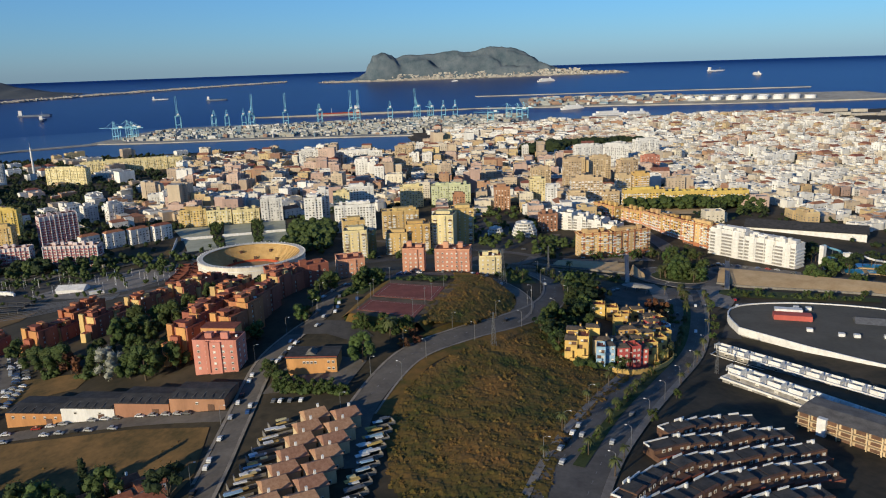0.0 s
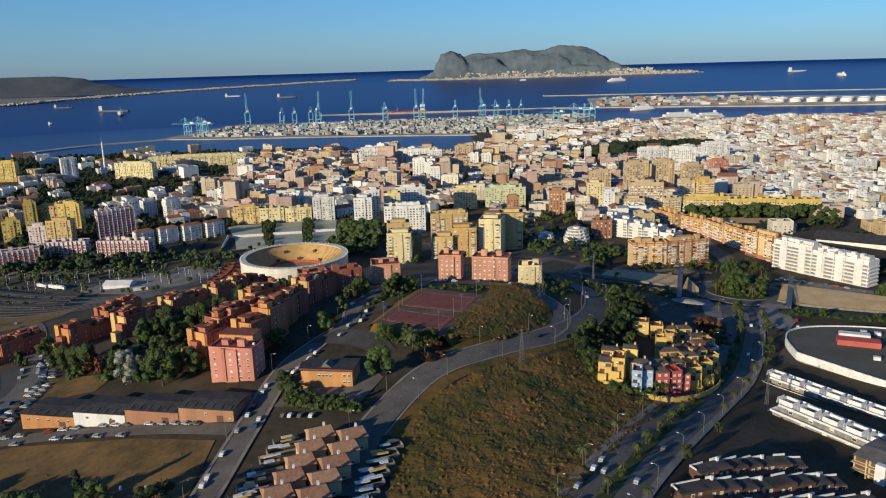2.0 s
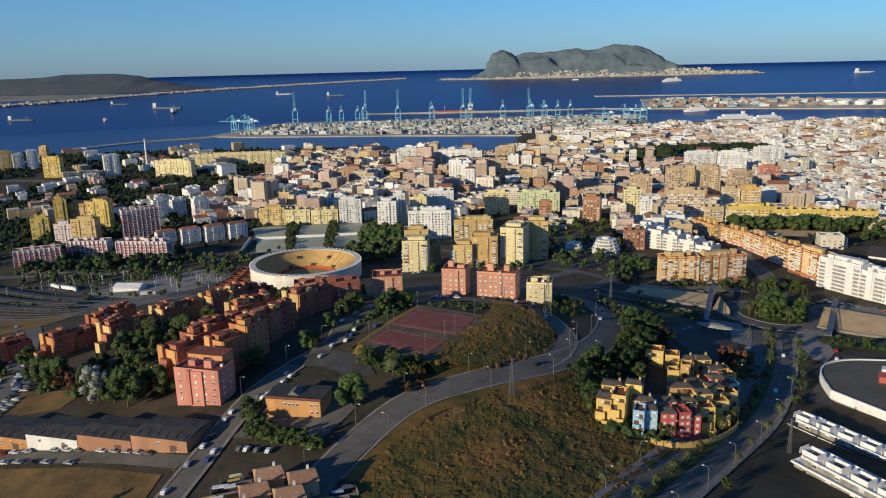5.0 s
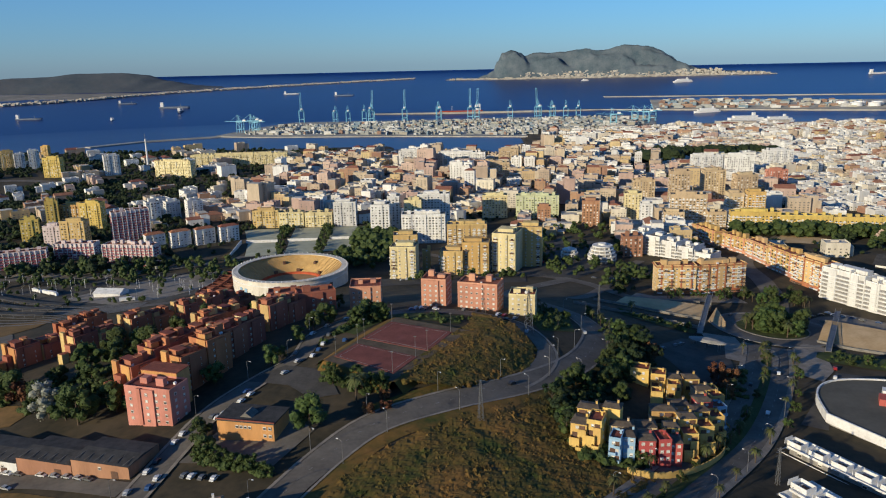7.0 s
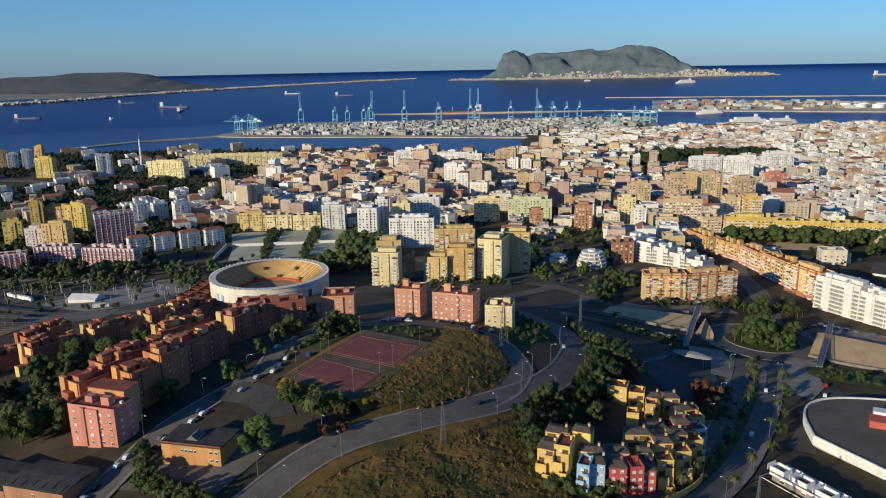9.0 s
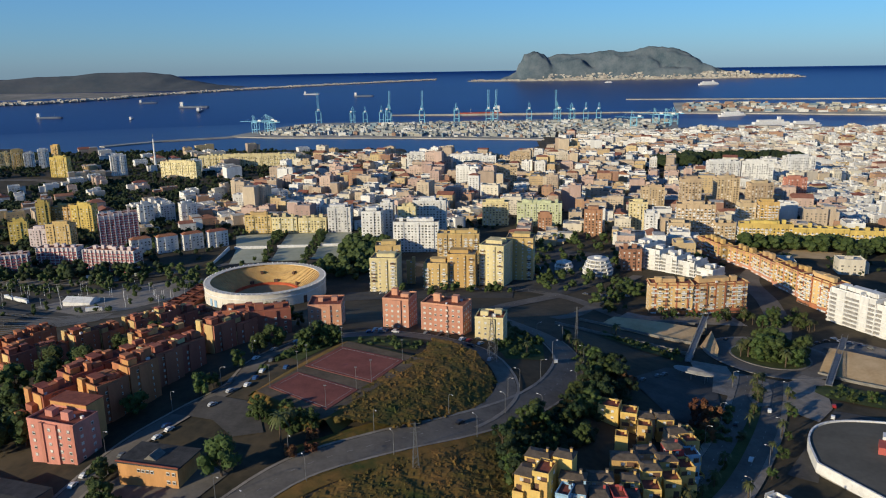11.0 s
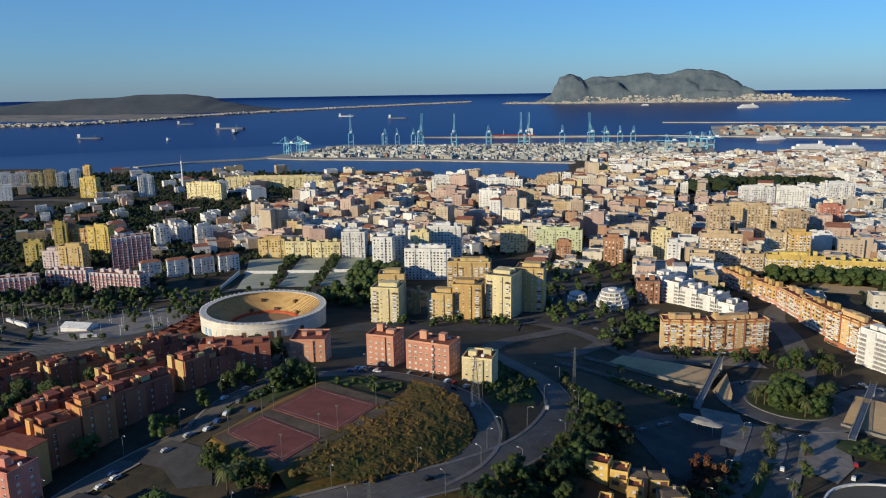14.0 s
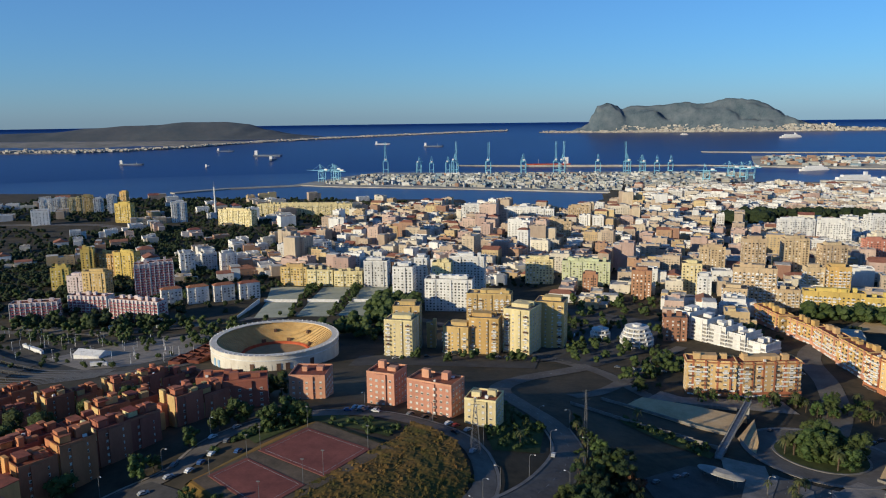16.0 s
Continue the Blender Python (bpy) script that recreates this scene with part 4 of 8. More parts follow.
# the long orange blocks and the white slab by the roundabout
for x, y, rot, w, d, h, wall, roof in ((171, 545, -3, 30, 13, 22, "apricot", "terrace"), (205, 549, 10, 42, 13, 22, "apricot", "terrace"), (260, 721, -76, 40, 12, 14, "amber", "terrace"),
                                       (274, 677, -70, 34, 12, 14, "amber", "terrace"), (280, 640, -82, 34, 12, 16, "apricot", "terrace"), (284, 600, -80, 36, 13, 19, "amber", "terrace"), (287, 559, -72, 34, 13, 22, "apricot", "terrace"),
                                       (291, 517, -64, 34, 13, 24, "white", "flat"), (309, 481, -63, 46, 13, 21, "white", "flat"),
                                       (186, 690, -48, 15, 20, 21, "white", "flat"), (197, 677, -48, 15, 20, 18, "white", "flat"), (208, 664, -48, 15, 19, 15, "white", "flat"),
                                       (219, 651, -48, 15, 18, 12, "white", "flat"), (230, 638, -48, 15, 17, 9, "white", "flat")):
    flats(x, y, rot, w, d, h, wall, f"long {SAY[wall]} block with rows of balconies", y < 560, "bands" if wall == "white" else "balcony", roof, "long blocks by the roundabout", bay=3.9, strips="" if wall == "white" else "salmon" if y > 590 else "rust")


def curved_block(x, y, rad, floors, label):
    """A block with a rounded front: storeys set back under white balcony bands."""
    t = thing("curved_block", x, y, ground(x, y), 0, label, "building", "curved white blocks")
    for k in range(floors):
        rr = rad - max(0, k - 1) * 1.3
        # the storey's dark colour holds the shade under the balcony bands
        part("storey", Solid().tube((0, 0, k * 3.0 - (5 if k == 0 else 0)), (0, 0, k * 3.0 + 2.7), rr, rr, 28), M_LOGGIA_SHADE, t)
        part("balcony_band", Solid().tube((0, 0, k * 3.0 + 2.5), (0, 0, k * 3.0 + 3.6), rr + 1.2, rr + 1.2, 28), WALL["white"], t)
        for i in range(7):
            a = radians(190 + i * 28)
            part("fin_wall", Solid().box((rr + 0.2) * math.cos(a), (rr + 0.2) * math.sin(a), k * 3.0, 2.0, 0.4, 3.0, 0, math.degrees(a)), WALL["white"], t)
    part("roof_room", Solid().tube((0, 0, floors * 3.0), (0, 0, floors * 3.0 + 2.4), rad * 0.3, rad * 0.3, 20), WALL["white"], t)
    KEEP.append((x, y, rad + 2))


curved_block(139, 655, 12, 5, "white block with a rounded front and balcony bands")
curved_block(112, 672, 7, 3, "small white block with a rounded front")

# red brick quarter on the slope
# last colour is for sun-facing ends: brighter, with the sunlight put into it
RED = ((-124, 322, 17, "rust", "orange"), (-146, 320, 17, "red", "orange"), (-139, 350, 17, "red", "rust"), (-113, 355, 16, "red", "cream"), (-131, 385, 16, "rust", "ochre"), (-101, 398, 15, "red", "ochre"), (-213, 404, 13, "red", "ochre"), (-192, 432, 13, "rust", "ochre"),
       (-246, 402, 12, "red", "orange"), (-282, 392, 12, "red", "rust"), (-168, 456, 13, "red", "ochre"), (-236, 440, 12, "rust", "rust"), (-150, 476, 12, "red", "ochre"))
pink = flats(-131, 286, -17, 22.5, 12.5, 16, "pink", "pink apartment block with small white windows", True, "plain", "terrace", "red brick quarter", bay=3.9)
part("stair_recess", Solid().box(-3.5, -6.9, 0, 1.6, 1.2, 16.4), WALL["rose"], pink)
part("corner_strip", Solid().box(10.6, -6.35, 0, 1.4, 0.4, 16.6), WALL["rose"], pink)
part("rear_block", Solid().box(-3.0, 10.5, -6, 18, 9, 24.5), WALL["orange"], pink, "taller orange block joined behind")
part("rear_roof", Solid().box(-3.0, 10.5, 18.5, 18.6, 9.6, 0.3), M_TERRACE, pink)
red_rng = random.Random(12)
for x, y, h, wall, end in RED:
    ux, uy = math.cos(radians(58)), math.sin(radians(58))
    for k, (o, side, low) in enumerate(((-8.0, 0.0, 0.0), (7.0, red_rng.uniform(-3.5, 3.5), red_rng.choice((-2.9, -1.5, 1.6))))):
        bx, by = x + ux * o - uy * side, y + uy * o + ux * side
        hh = h + low
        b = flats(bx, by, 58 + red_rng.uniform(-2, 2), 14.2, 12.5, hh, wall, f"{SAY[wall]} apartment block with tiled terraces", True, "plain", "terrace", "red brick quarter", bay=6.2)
        # brighter plate on the sun-facing end, sunlight by colour
        part("end_wall", Solid().box(-7.22, -2.2, 0, 0.5, 6.0, hh + 0.9), WALL[end], b, "end wall with sunlight put into its brighter colour")
        if k == 0:
            part("end_bay", Solid().box(-7.6, 4.2, 0, 1.6, 3.6, hh + 2.4), WALL[end], b)
        for j in range(2):
            wing, reach = hh - 2.9 * (1 + j) - red_rng.uniform(0, 1.5), red_rng.uniform(2.6, 4.2)
            side_y = red_rng.choice((-3.2, 0.5, 3.4))
            low_wing = part("stepped_wing", Solid().box(-7.0 - reach * (j + 0.5), side_y, -6, reach, 5.2 - j, wing + 6), WALL[end if (j + k) % 2 else wall], b)
            part("wing_terrace", Solid().box(-7.0 - reach * (j + 0.5), side_y, wing + 0.01, reach - 0.5, 4.6 - j, 0.1), M_TERRACE, low_wing)
        for j in range(3):
            part("roof_box", Solid().box(red_rng.uniform(-1, 6), red_rng.uniform(-5, 5), hh + 0.1, red_rng.uniform(2, 4.5), red_rng.uniform(2, 3.4), red_rng.uniform(1.6, 4.2)), WALL[red_rng.choice((wall, end, "rust"))], b)
        attic = part("attic_room", Solid().box(-3.4, red_rng.uniform(-2, 2), hh + 0.1, 4.2, 4.6, 2.8), WALL[end if k else wall], b)
        part("attic_roof", Solid().box(-3.4, 0, hh + 2.95, 4.8, 7.4, 0.2), M_TERRACE, attic)
for x, y, rot in ((-84, 416, 20), (-104, 430, 10)):
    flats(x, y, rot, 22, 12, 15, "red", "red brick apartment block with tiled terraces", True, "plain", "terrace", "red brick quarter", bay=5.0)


# ---- bullring ----
def bullring(x, y, z, rad):
    t = thing("bullring", x, y, z, 0, "round white bullring with ochre tiers and sandy arena", "bullring")
    h = 14.0
    part("outer_wall", Solid().ring(rad - 1.2, rad, -10, h - 1.0, 96), M_BULLWALL, t)
    n, line = 16, [(25.5, 0.5)]
    for i in range(n):
        r0, r1 = (25.5 + (rad - 29.0) * q / n for q in (i, i + 1))
        line += [(r0, 1.6 + (h - 3.2) * i / n), (r1, 1.6 + (h - 3.2) * i / n)]
    part("seating", Solid().lathe(line + [(rad - 3.5, h - 1.6)]), M_TIER, t, "ochre stone seat tiers")
    part("arena", Solid().ring(0.01, 24.2, 0.1, 0.45, 96), M_SAND, t, "sandy arena floor")
    part("barrier", Solid().ring(24.2, 24.5, 0.1, 1.9, 96), M_BARRIER, t, "red timber barrier")
    part("inner_wall", Solid().ring(25.2, 25.5, 0.1, 2.3, 96), M_BARRIER, t)
    part("wall_band", Solid().ring(rad - 0.1, rad + 0.35, h - 4.6, h - 3.9, 96), M_WHITE, t)
    part("gallery_roof", Solid().ring(rad - 4.6, rad + 0.7, h - 1.0, h - 0.55, 96), M_BULLWALL, t)
    fin = Solid().box(0, 0, h - 0.6, 0.7, 0.7, 0.9, 0, 0, 0.5).mesh("rim_pinnacle", [M_WHITE])
    for i in range(72):
        a = 2 * math.pi * i / 72
        o = new("rim_pinnacle", fin)
        o.parent, o.matrix_basis = t, pose((rad - 0.2) * math.cos(a + 0.04), (rad - 0.2) * math.sin(a + 0.04), 0, 0, 0, math.degrees(a))
    panel = Solid().box(0, 0.1, 1.0, 3.0, 0.5, 5.5).mesh("wall_panel", [M_BULLWALL])
    dark_panel = Solid().box(0, -0.1, 1.0, 3.0, 0.5, 6.5).mesh("wall_panel", [M_BROWN])
    tile = Solid().box(0, -0.1, 1.0, 3.0, 0.5, 5.5).mesh("wall_panel", [WALL["blue"]])
    for i in range(48):
        a = 360 * i / 48
        o = new("wall_panel", tile if i in (30, 31) else dark_panel if i in (36, 39, 40, 43) else panel)
        o.parent, o.matrix_basis = t, pose((rad) * math.cos(radians(a)), rad * math.sin(radians(a)), 0, 0, 0, a + 90)
    gate = Solid().box(0, 0, 0.3, 3.2, 1.4, 4.2)
    for a in (40, 88, 130):
        part("gate", gate, M_BROWN, t).matrix_basis = pose(27 * math.cos(radians(a)), 27 * math.sin(radians(a)), 0, 0, 0, a - 90)
    # solid brown boxes carry the shade of openings in the tiers
    for a in (65, 110):
        part("tier_shade_block", Solid().box(0, 0, 7.0, 2.4, 3.0, 2.2), M_BROWN, t).matrix_basis = pose(36 * math.cos(radians(a)), 36 * math.sin(radians(a)), 0, 0, 0, a - 90)
    KEEP.append((x, y, rad + 6))


bullring(-134.7, 594.0, 33.0, 47.0)

# ---- near things on the hill ----
def simple_house(name, x, y, rot, w, d, h, wall, label, roof_mat, hip=1.0, rise=2.0, wins=2, group="", base=None):
    z = ground(x, y) if base is None else base
    t = thing(name, x, y, z, rot, label, "house", group)
    part("wall", Solid().box(0, 0, -6, w, d, h + 6), wall, t)
    part("roof", Solid().gable(0, 0, h, w + 0.9, d + 0.9, rise, 0, 0, hip).box(0, 0, h - 0.12, w + 0.9, d + 0.9, 0.118), roof_mat, t)
    part("chimney", Solid().box(w * 0.2, d * 0.12, h + rise * 0.3, 0.8, 0.8, rise * 1.1), M_WHITE, t)
    for turn, fw, off in ((0, w, d / 2), (90, d, w / 2), (-90, d, w / 2)):
        c, s = math.cos(radians(turn)), math.sin(radians(turn))
        for px, pz in facade_slots(fw, h, fw / (wins + 0.3), 2.8, 1.8):
            o = new("window", WIN[0])
            o.parent, o.matrix_basis = t, pose(px * c + (off + 0.03) * s, px * s - (off + 0.03) * c, pz, 0, 0, turn)
    KEEP.append((x, y, max(w, d) * 0.6))
    return t


# two rows of tiled houses with walled yards
for i in range(7):
    for x, y, tone in ((-86.5 - i * 3.0, 207 - i * 9.6, 0), (-74.0 - i * 3.0, 203 - i * 9.6, 1)):
        simple_house("tiled_house", x, y, 17, 9.6, 9.2, 6.0, WALL["tan"], "small house with a sandy tiled roof", M_TILE, 0.9, 2.5, 2, "tiled house rows")
yard_rng = random.Random(8)
for side, x0, y0, sx, n in (("west", -100.0, 213.0, 1.92, 11), ("east", -60.5, 199.0, 1.9, 10)):
    for i in range(n):
        x, y = x0 - i * sx, y0 - i * 5.9
        t = thing("walled_yard", x, y, ground(x, y), 17, "small walled back yard with shade canopies", "yard", "walled yards")
        for sy in (-2.8,):
            part("yard_wall", Solid().box(0, sy, -1, 11, 0.25, 2.9), M_KERB, t)
        part("end_wall", Solid().box(-5.4 if side == "west" else 5.4, 0, -1, 0.25, 5.6, 2.9), M_KERB, t)
        for k in range(yard_rng.choice((2, 3, 3, 4))):
            ln = yard_rng.uniform(2.6, 7.0)
            part("canopy", Solid().box(yard_rng.uniform(-1.0, 1.0) * (5.3 - ln / 2), yard_rng.uniform(-1.9, 2.0), yard_rng.uniform(1.9, 2.6), ln, yard_rng.uniform(0.9, 1.9), 0.4, 0, yard_rng.uniform(-6, 6)), yard_rng.choice((M_WHITE, M_WHITE, M_WHITE, WALL["cream"], WALL["gold"], WALL["blue"], M_STEEL)), t)
        KEEP.append((x, y, 5))

for x, y, rot, w in ((-194, 190, -20, 12), (-168, 181, 30, 11), (-158, 186, 30, 11), (-148, 183, 30, 10), (-146, 172, 30, 10), (-158, 174, 30, 11), (-205, 180, -20, 11)):
    simple_house("red_roofed_house", x, y, rot, w, 8.5, 4.5, WALL["white"], "white house with a red tiled gable roof", M_TERRACOTTA, 0.0, 2.4, 2, "red-roofed houses")


# a row of old workshops with dark sheet roofs
def workshop(x, y, rot, w, d, h, wall, label, wins):
    z = ground(x, y)
    t = thing("workshop", x, y, z, rot, label, "workshop", "workshop row")
    part("wall", Solid().box(0, 0, -6, w, d, h + 6), wall, t)
    sheets = part("roof", Solid().gable(-w / 4, 0, h, w / 2, d + 0.6, 0.9, 0, 0).gable(w / 4, 0, h, w / 2 - 0.05, d + 0.6, 0.9, 0, 0), M_ROOF_DARK, t)
    for i in range(6):
        part("roof_seam", Solid().box(-w / 2 + (i + 0.5) * w / 6, -d / 4, h + 0.5, 0.25, d / 2, 0.14), M_ROOF, sheets)
    for i in range(wins):
        o = new("window", WIN[0])
        o.parent, o.matrix_basis = t, pose((i - (wins - 1) / 2) * w / wins * 0.92, -d / 2 - 0.05, h * 0.62, 0, 0, 0)
    part("door", Solid().box(w * 0.25, -d / 2 - 0.02, 0, 3.0, 0.2, 3.0), M_BROWN, t)
    KEEP.append((x, y, w * 0.6))


for i, (wall, label, wins) in enumerate((("orange", "orange workshop with a dark sheet roof", 5), ("white", "white-fronted workshop with a dark sheet roof", 2), ("brick", "brick workshop with a weathered sheet roof", 0), ("brick", "long brick workshop at the road corner", 1))):
    workshop(-211 + i * 25.2, 274 - i * 7.6, -16, 25.6 if i else 28, 18, 5.6, WALL[wall], label, wins)

# orange school building by the fork
villa = thing("school_building", -85, 264, ground(-85, 264), -13, "orange two-storey building with a dark flat roof", "building")
part("wall", Solid().box(0, 0, -6, 24, 14, 13.5), WALL["orange"], villa)
part("roof", Solid().box(0, 0, 7.5, 25, 15, 0.5), M_ROOF_DARK, villa)
part("skylight", Solid().gable(-1, -1, 8.0, 6, 5, 1.8, 0, 90), M_ROOF, villa)
part("parapet", Solid().box(0, -7.2, 8.0, 25, 0.35, 0.5), M_TERRACE, villa)
for px, heights in ((-3.5, (5.4,)), (-1.7, (5.4,)), (0.1, (5.4,)), (1.9, (5.4,)), (8.2, (5.6, 2.4)), (10.4, (5.6, 2.4))):
    for pz in heights:
        o = new("window", WIN[0])
        o.parent, o.matrix_basis = villa, pose(px, -7.06, pz)
KEEP.append((-85, 264, 18))

# the coloured hillside development
def hillside_home(x, y, rot, w, d, h, wall, say, front="balcony", roof="tile"):
    t = thing("terrace_house", x, y, ground(x, y), rot, f"{say} hillside house with stacked balconies", "house", "coloured hillside houses")
    m = WALL[wall]
    r = random.Random(int(x * 3 + y * 5))
    part("wall", Solid().box(0, 0, -8, w, d, h + 8), m, t)
    if roof == "tile":
        part("roof", Solid().gable(0, 0, h, w + 0.7, d + 0.7, 0.9, 0, 0, 1.5), M_BROWNROOF, t)
    else:
        part("roof", Solid().box(0, 0, h, w - 0.7, d - 0.7, 0.1), M_TERRACE, t)
        for sx, sy, ww, dd in ((0, -1, w, 0.3), (0, 1, w, 0.3), (-1, 0, 0.3, d - 0.62), (1, 0, 0.3, d - 0.62)):
            part("parapet", Solid().box(sx * (w / 2 - 0.15), sy * (d / 2 - 0.15), h - 0.01, ww, dd, 0.9), m, t)
    stack = part("chimney", Solid().box(w * 0.28, d * 0.2, h, 0.8, 0.8, 2.0), m, t)
    part("chimney_cap", Solid().box(w * 0.28, d * 0.2, h + 2.0, 1.1, 1.1, 0.2), M_BROWNROOF, stack)
    if front == "blank":
        return
    n = max(2, int(h / 3.0))
    for k in range(n):
        z = h - 3.0 * (k + 1)
        deep = 0.9 + 1.7 * k if front == "stepped" else 1.3
        wide = w * (0.62 if k % 2 else 0.5)
        px = (w - wide) / 2 * (-1) ** (k + int(x)) * 0.9
        if front in ("balcony", "stepped"):
            if front == "stepped":
                base = part("terrace_block", Solid().box(px, -d / 2 - deep / 2, -8, wide, deep, z + 8), m, t)
            else:
                base = part("balcony_floor", Solid().box(px, -d / 2 - deep / 2, z - 0.2, wide, deep, 0.2), m, t)
            part("balcony_front", Solid().box(px, -d / 2 - deep + 0.1, z, wide, 0.2, 1.0).box(px - wide / 2 + 0.1, -d / 2 - deep / 2, z, 0.2, deep - 0.22, 1.0).box(px + wide / 2 - 0.1, -d / 2 - deep / 2, z, 0.2, deep - 0.22, 1.0), m, base)
            part("terrace_floor", Solid().box(px, -d / 2 - deep / 2, z + 0.004, wide - 0.5, deep - 0.3, 0.05), M_TERRACE, base)
            # proud dark plate, coloured as the shade inside the recess
            part("loggia_shade_plate", Solid().box(px, -d / 2 - 0.01, z + 0.1, wide * 0.72, 0.1, 2.2), M_BROWN, t)
            qs = [(px + wide * 0.62 * (-1 if px > 0 else 1), z + 1.5)]
        else:
            qs = [(-w * 0.26, z + 1.6), (w * 0.22, z + 1.6)]
        for qx, qz in qs:
            if abs(qx) < w / 2 - 0.6:
                o = new("window", r.choice(WIN[1:]))
                o.parent, o.matrix_basis = t, pose(qx, -d / 2 - 0.03, qz)
        for sx in (-1, 1):
            o = new("window", r.choice(WIN))
            o.parent, o.matrix_basis = t, pose(sx * (w / 2 + 0.03), r.uniform(-1, 1) * d * 0.25, z + 1.6, 0, 0, 90 * sx)
    KEEP.append((x, y, max(w, d) * 0.5))


for x, y, rot, w, d, h, wall, say, front, roof in (
        (46, 265, -24, 6.5, 9, 10, "gold", "yellow", "stepped", "tile"), (52, 264, -24, 6, 10, 12.5, "gold", "yellow", "stepped", "flat"), (51, 273, -24, 9, 7, 12.5, "gold", "yellow", "balcony", "tile"), (60, 271, -24, 7, 6.5, 15.5, "gold", "tall yellow", "blank", "tile"),
        (58, 255, -24, 4.6, 8, 10.5, "blue", "pale blue", "balcony", "flat"), (63.5, 257, -16, 4.6, 8, 11.5, "blue", "pale blue", "windows", "tile"), (62, 264, -16, 9, 6, 11.5, "tan", "tan", "windows", "tile"),
        (70, 257, -6, 6.4, 8, 11, "carmine", "carmine red", "windows", "tile"), (76.5, 257.5, 4, 5.0, 8, 11.5, "carmine", "carmine red", "windows", "flat"), (82, 259.5, -5, 5.0, 8, 10.5, "carmine", "carmine red", "windows", "tile"),
        (72, 267, -6, 9, 7, 11.5, "tan", "tan", "windows", "tile"), (83, 268, -6, 6, 6, 12.5, "gold", "yellow", "balcony", "tile"), (90, 267, -2, 6.4, 8, 11, "gold", "yellow", "stepped", "flat"), (92, 276, 0, 7, 7, 14, "gold", "yellow", "balcony", "tile"),
        (99, 275, 2, 6.4, 8, 11.5, "gold", "yellow", "stepped", "flat"), (100, 284, 3, 7, 7, 14.5, "gold", "yellow", "balcony", "tile"), (107, 285, 6, 6, 8, 12, "gold", "yellow", "stepped", "flat"), (105, 294, 7, 7, 6.5, 14.5, "carmine", "carmine red", "balcony", "tile"),
        (112, 295, 8, 6, 7, 12, "blue", "pale blue", "balcony", "flat"), (108, 303, 8, 7, 7, 11, "gold", "yellow", "balcony", "tile"), (115, 306, 10, 6, 7, 12, "gold", "yellow", "stepped", "flat"), (112, 314, 10, 8, 7, 11, "tan", "tan", "windows", "tile"),
        (86, 298, -14, 5, 5.5, 13, "gold", "tall yellow", "blank", "flat"), (84, 283, -5, 10, 7, 12.5, "amber", "amber", "balcony", "tile"), (94, 292, 0, 8, 7, 12, "tan", "tan", "windows", "tile"),
        (88, 333, -22, 9, 8, 7.5, "gold", "yellow", "windows", "flat"), (96, 329.5, -18, 7, 8, 8, "gold", "yellow", "balcony", "flat"), (103, 328, -10, 7, 7, 8.5, "tan", "tan", "windows", "tile"), (110, 325, -3, 7, 7, 11, "gold", "yellow", "balcony", "tile"), (116, 317, 4, 7, 6, 10, "gold", "yellow", "balcony", "flat"), (100, 318, -12, 6, 6, 9, "gold", "yellow", "stepped", "flat")):
    hillside_home(x, y, rot, w, d, h, wall, say, front, roof)
wall_line = Solid()
pts = smooth_line(((60, 245), (68, 243), (80, 247), (93, 256), (106, 270), (112, 284)), 3)
for (x0, y0), (x1, y1) in zip(pts, pts[1:]):
    wall_line.box((x0 + x1) / 2, (y0 + y1) / 2, ground(x0, y0) - 2, math.hypot(x1 - x0, y1 - y0) + 0.2, 0.5, 4.6, 0, math.degrees(math.atan2(y1 - y0, x1 - x0)))
tagged(part("garden_wall", wall_line, WALL["gold"]), "yellow retaining wall round the development", "wall", kind="structure")


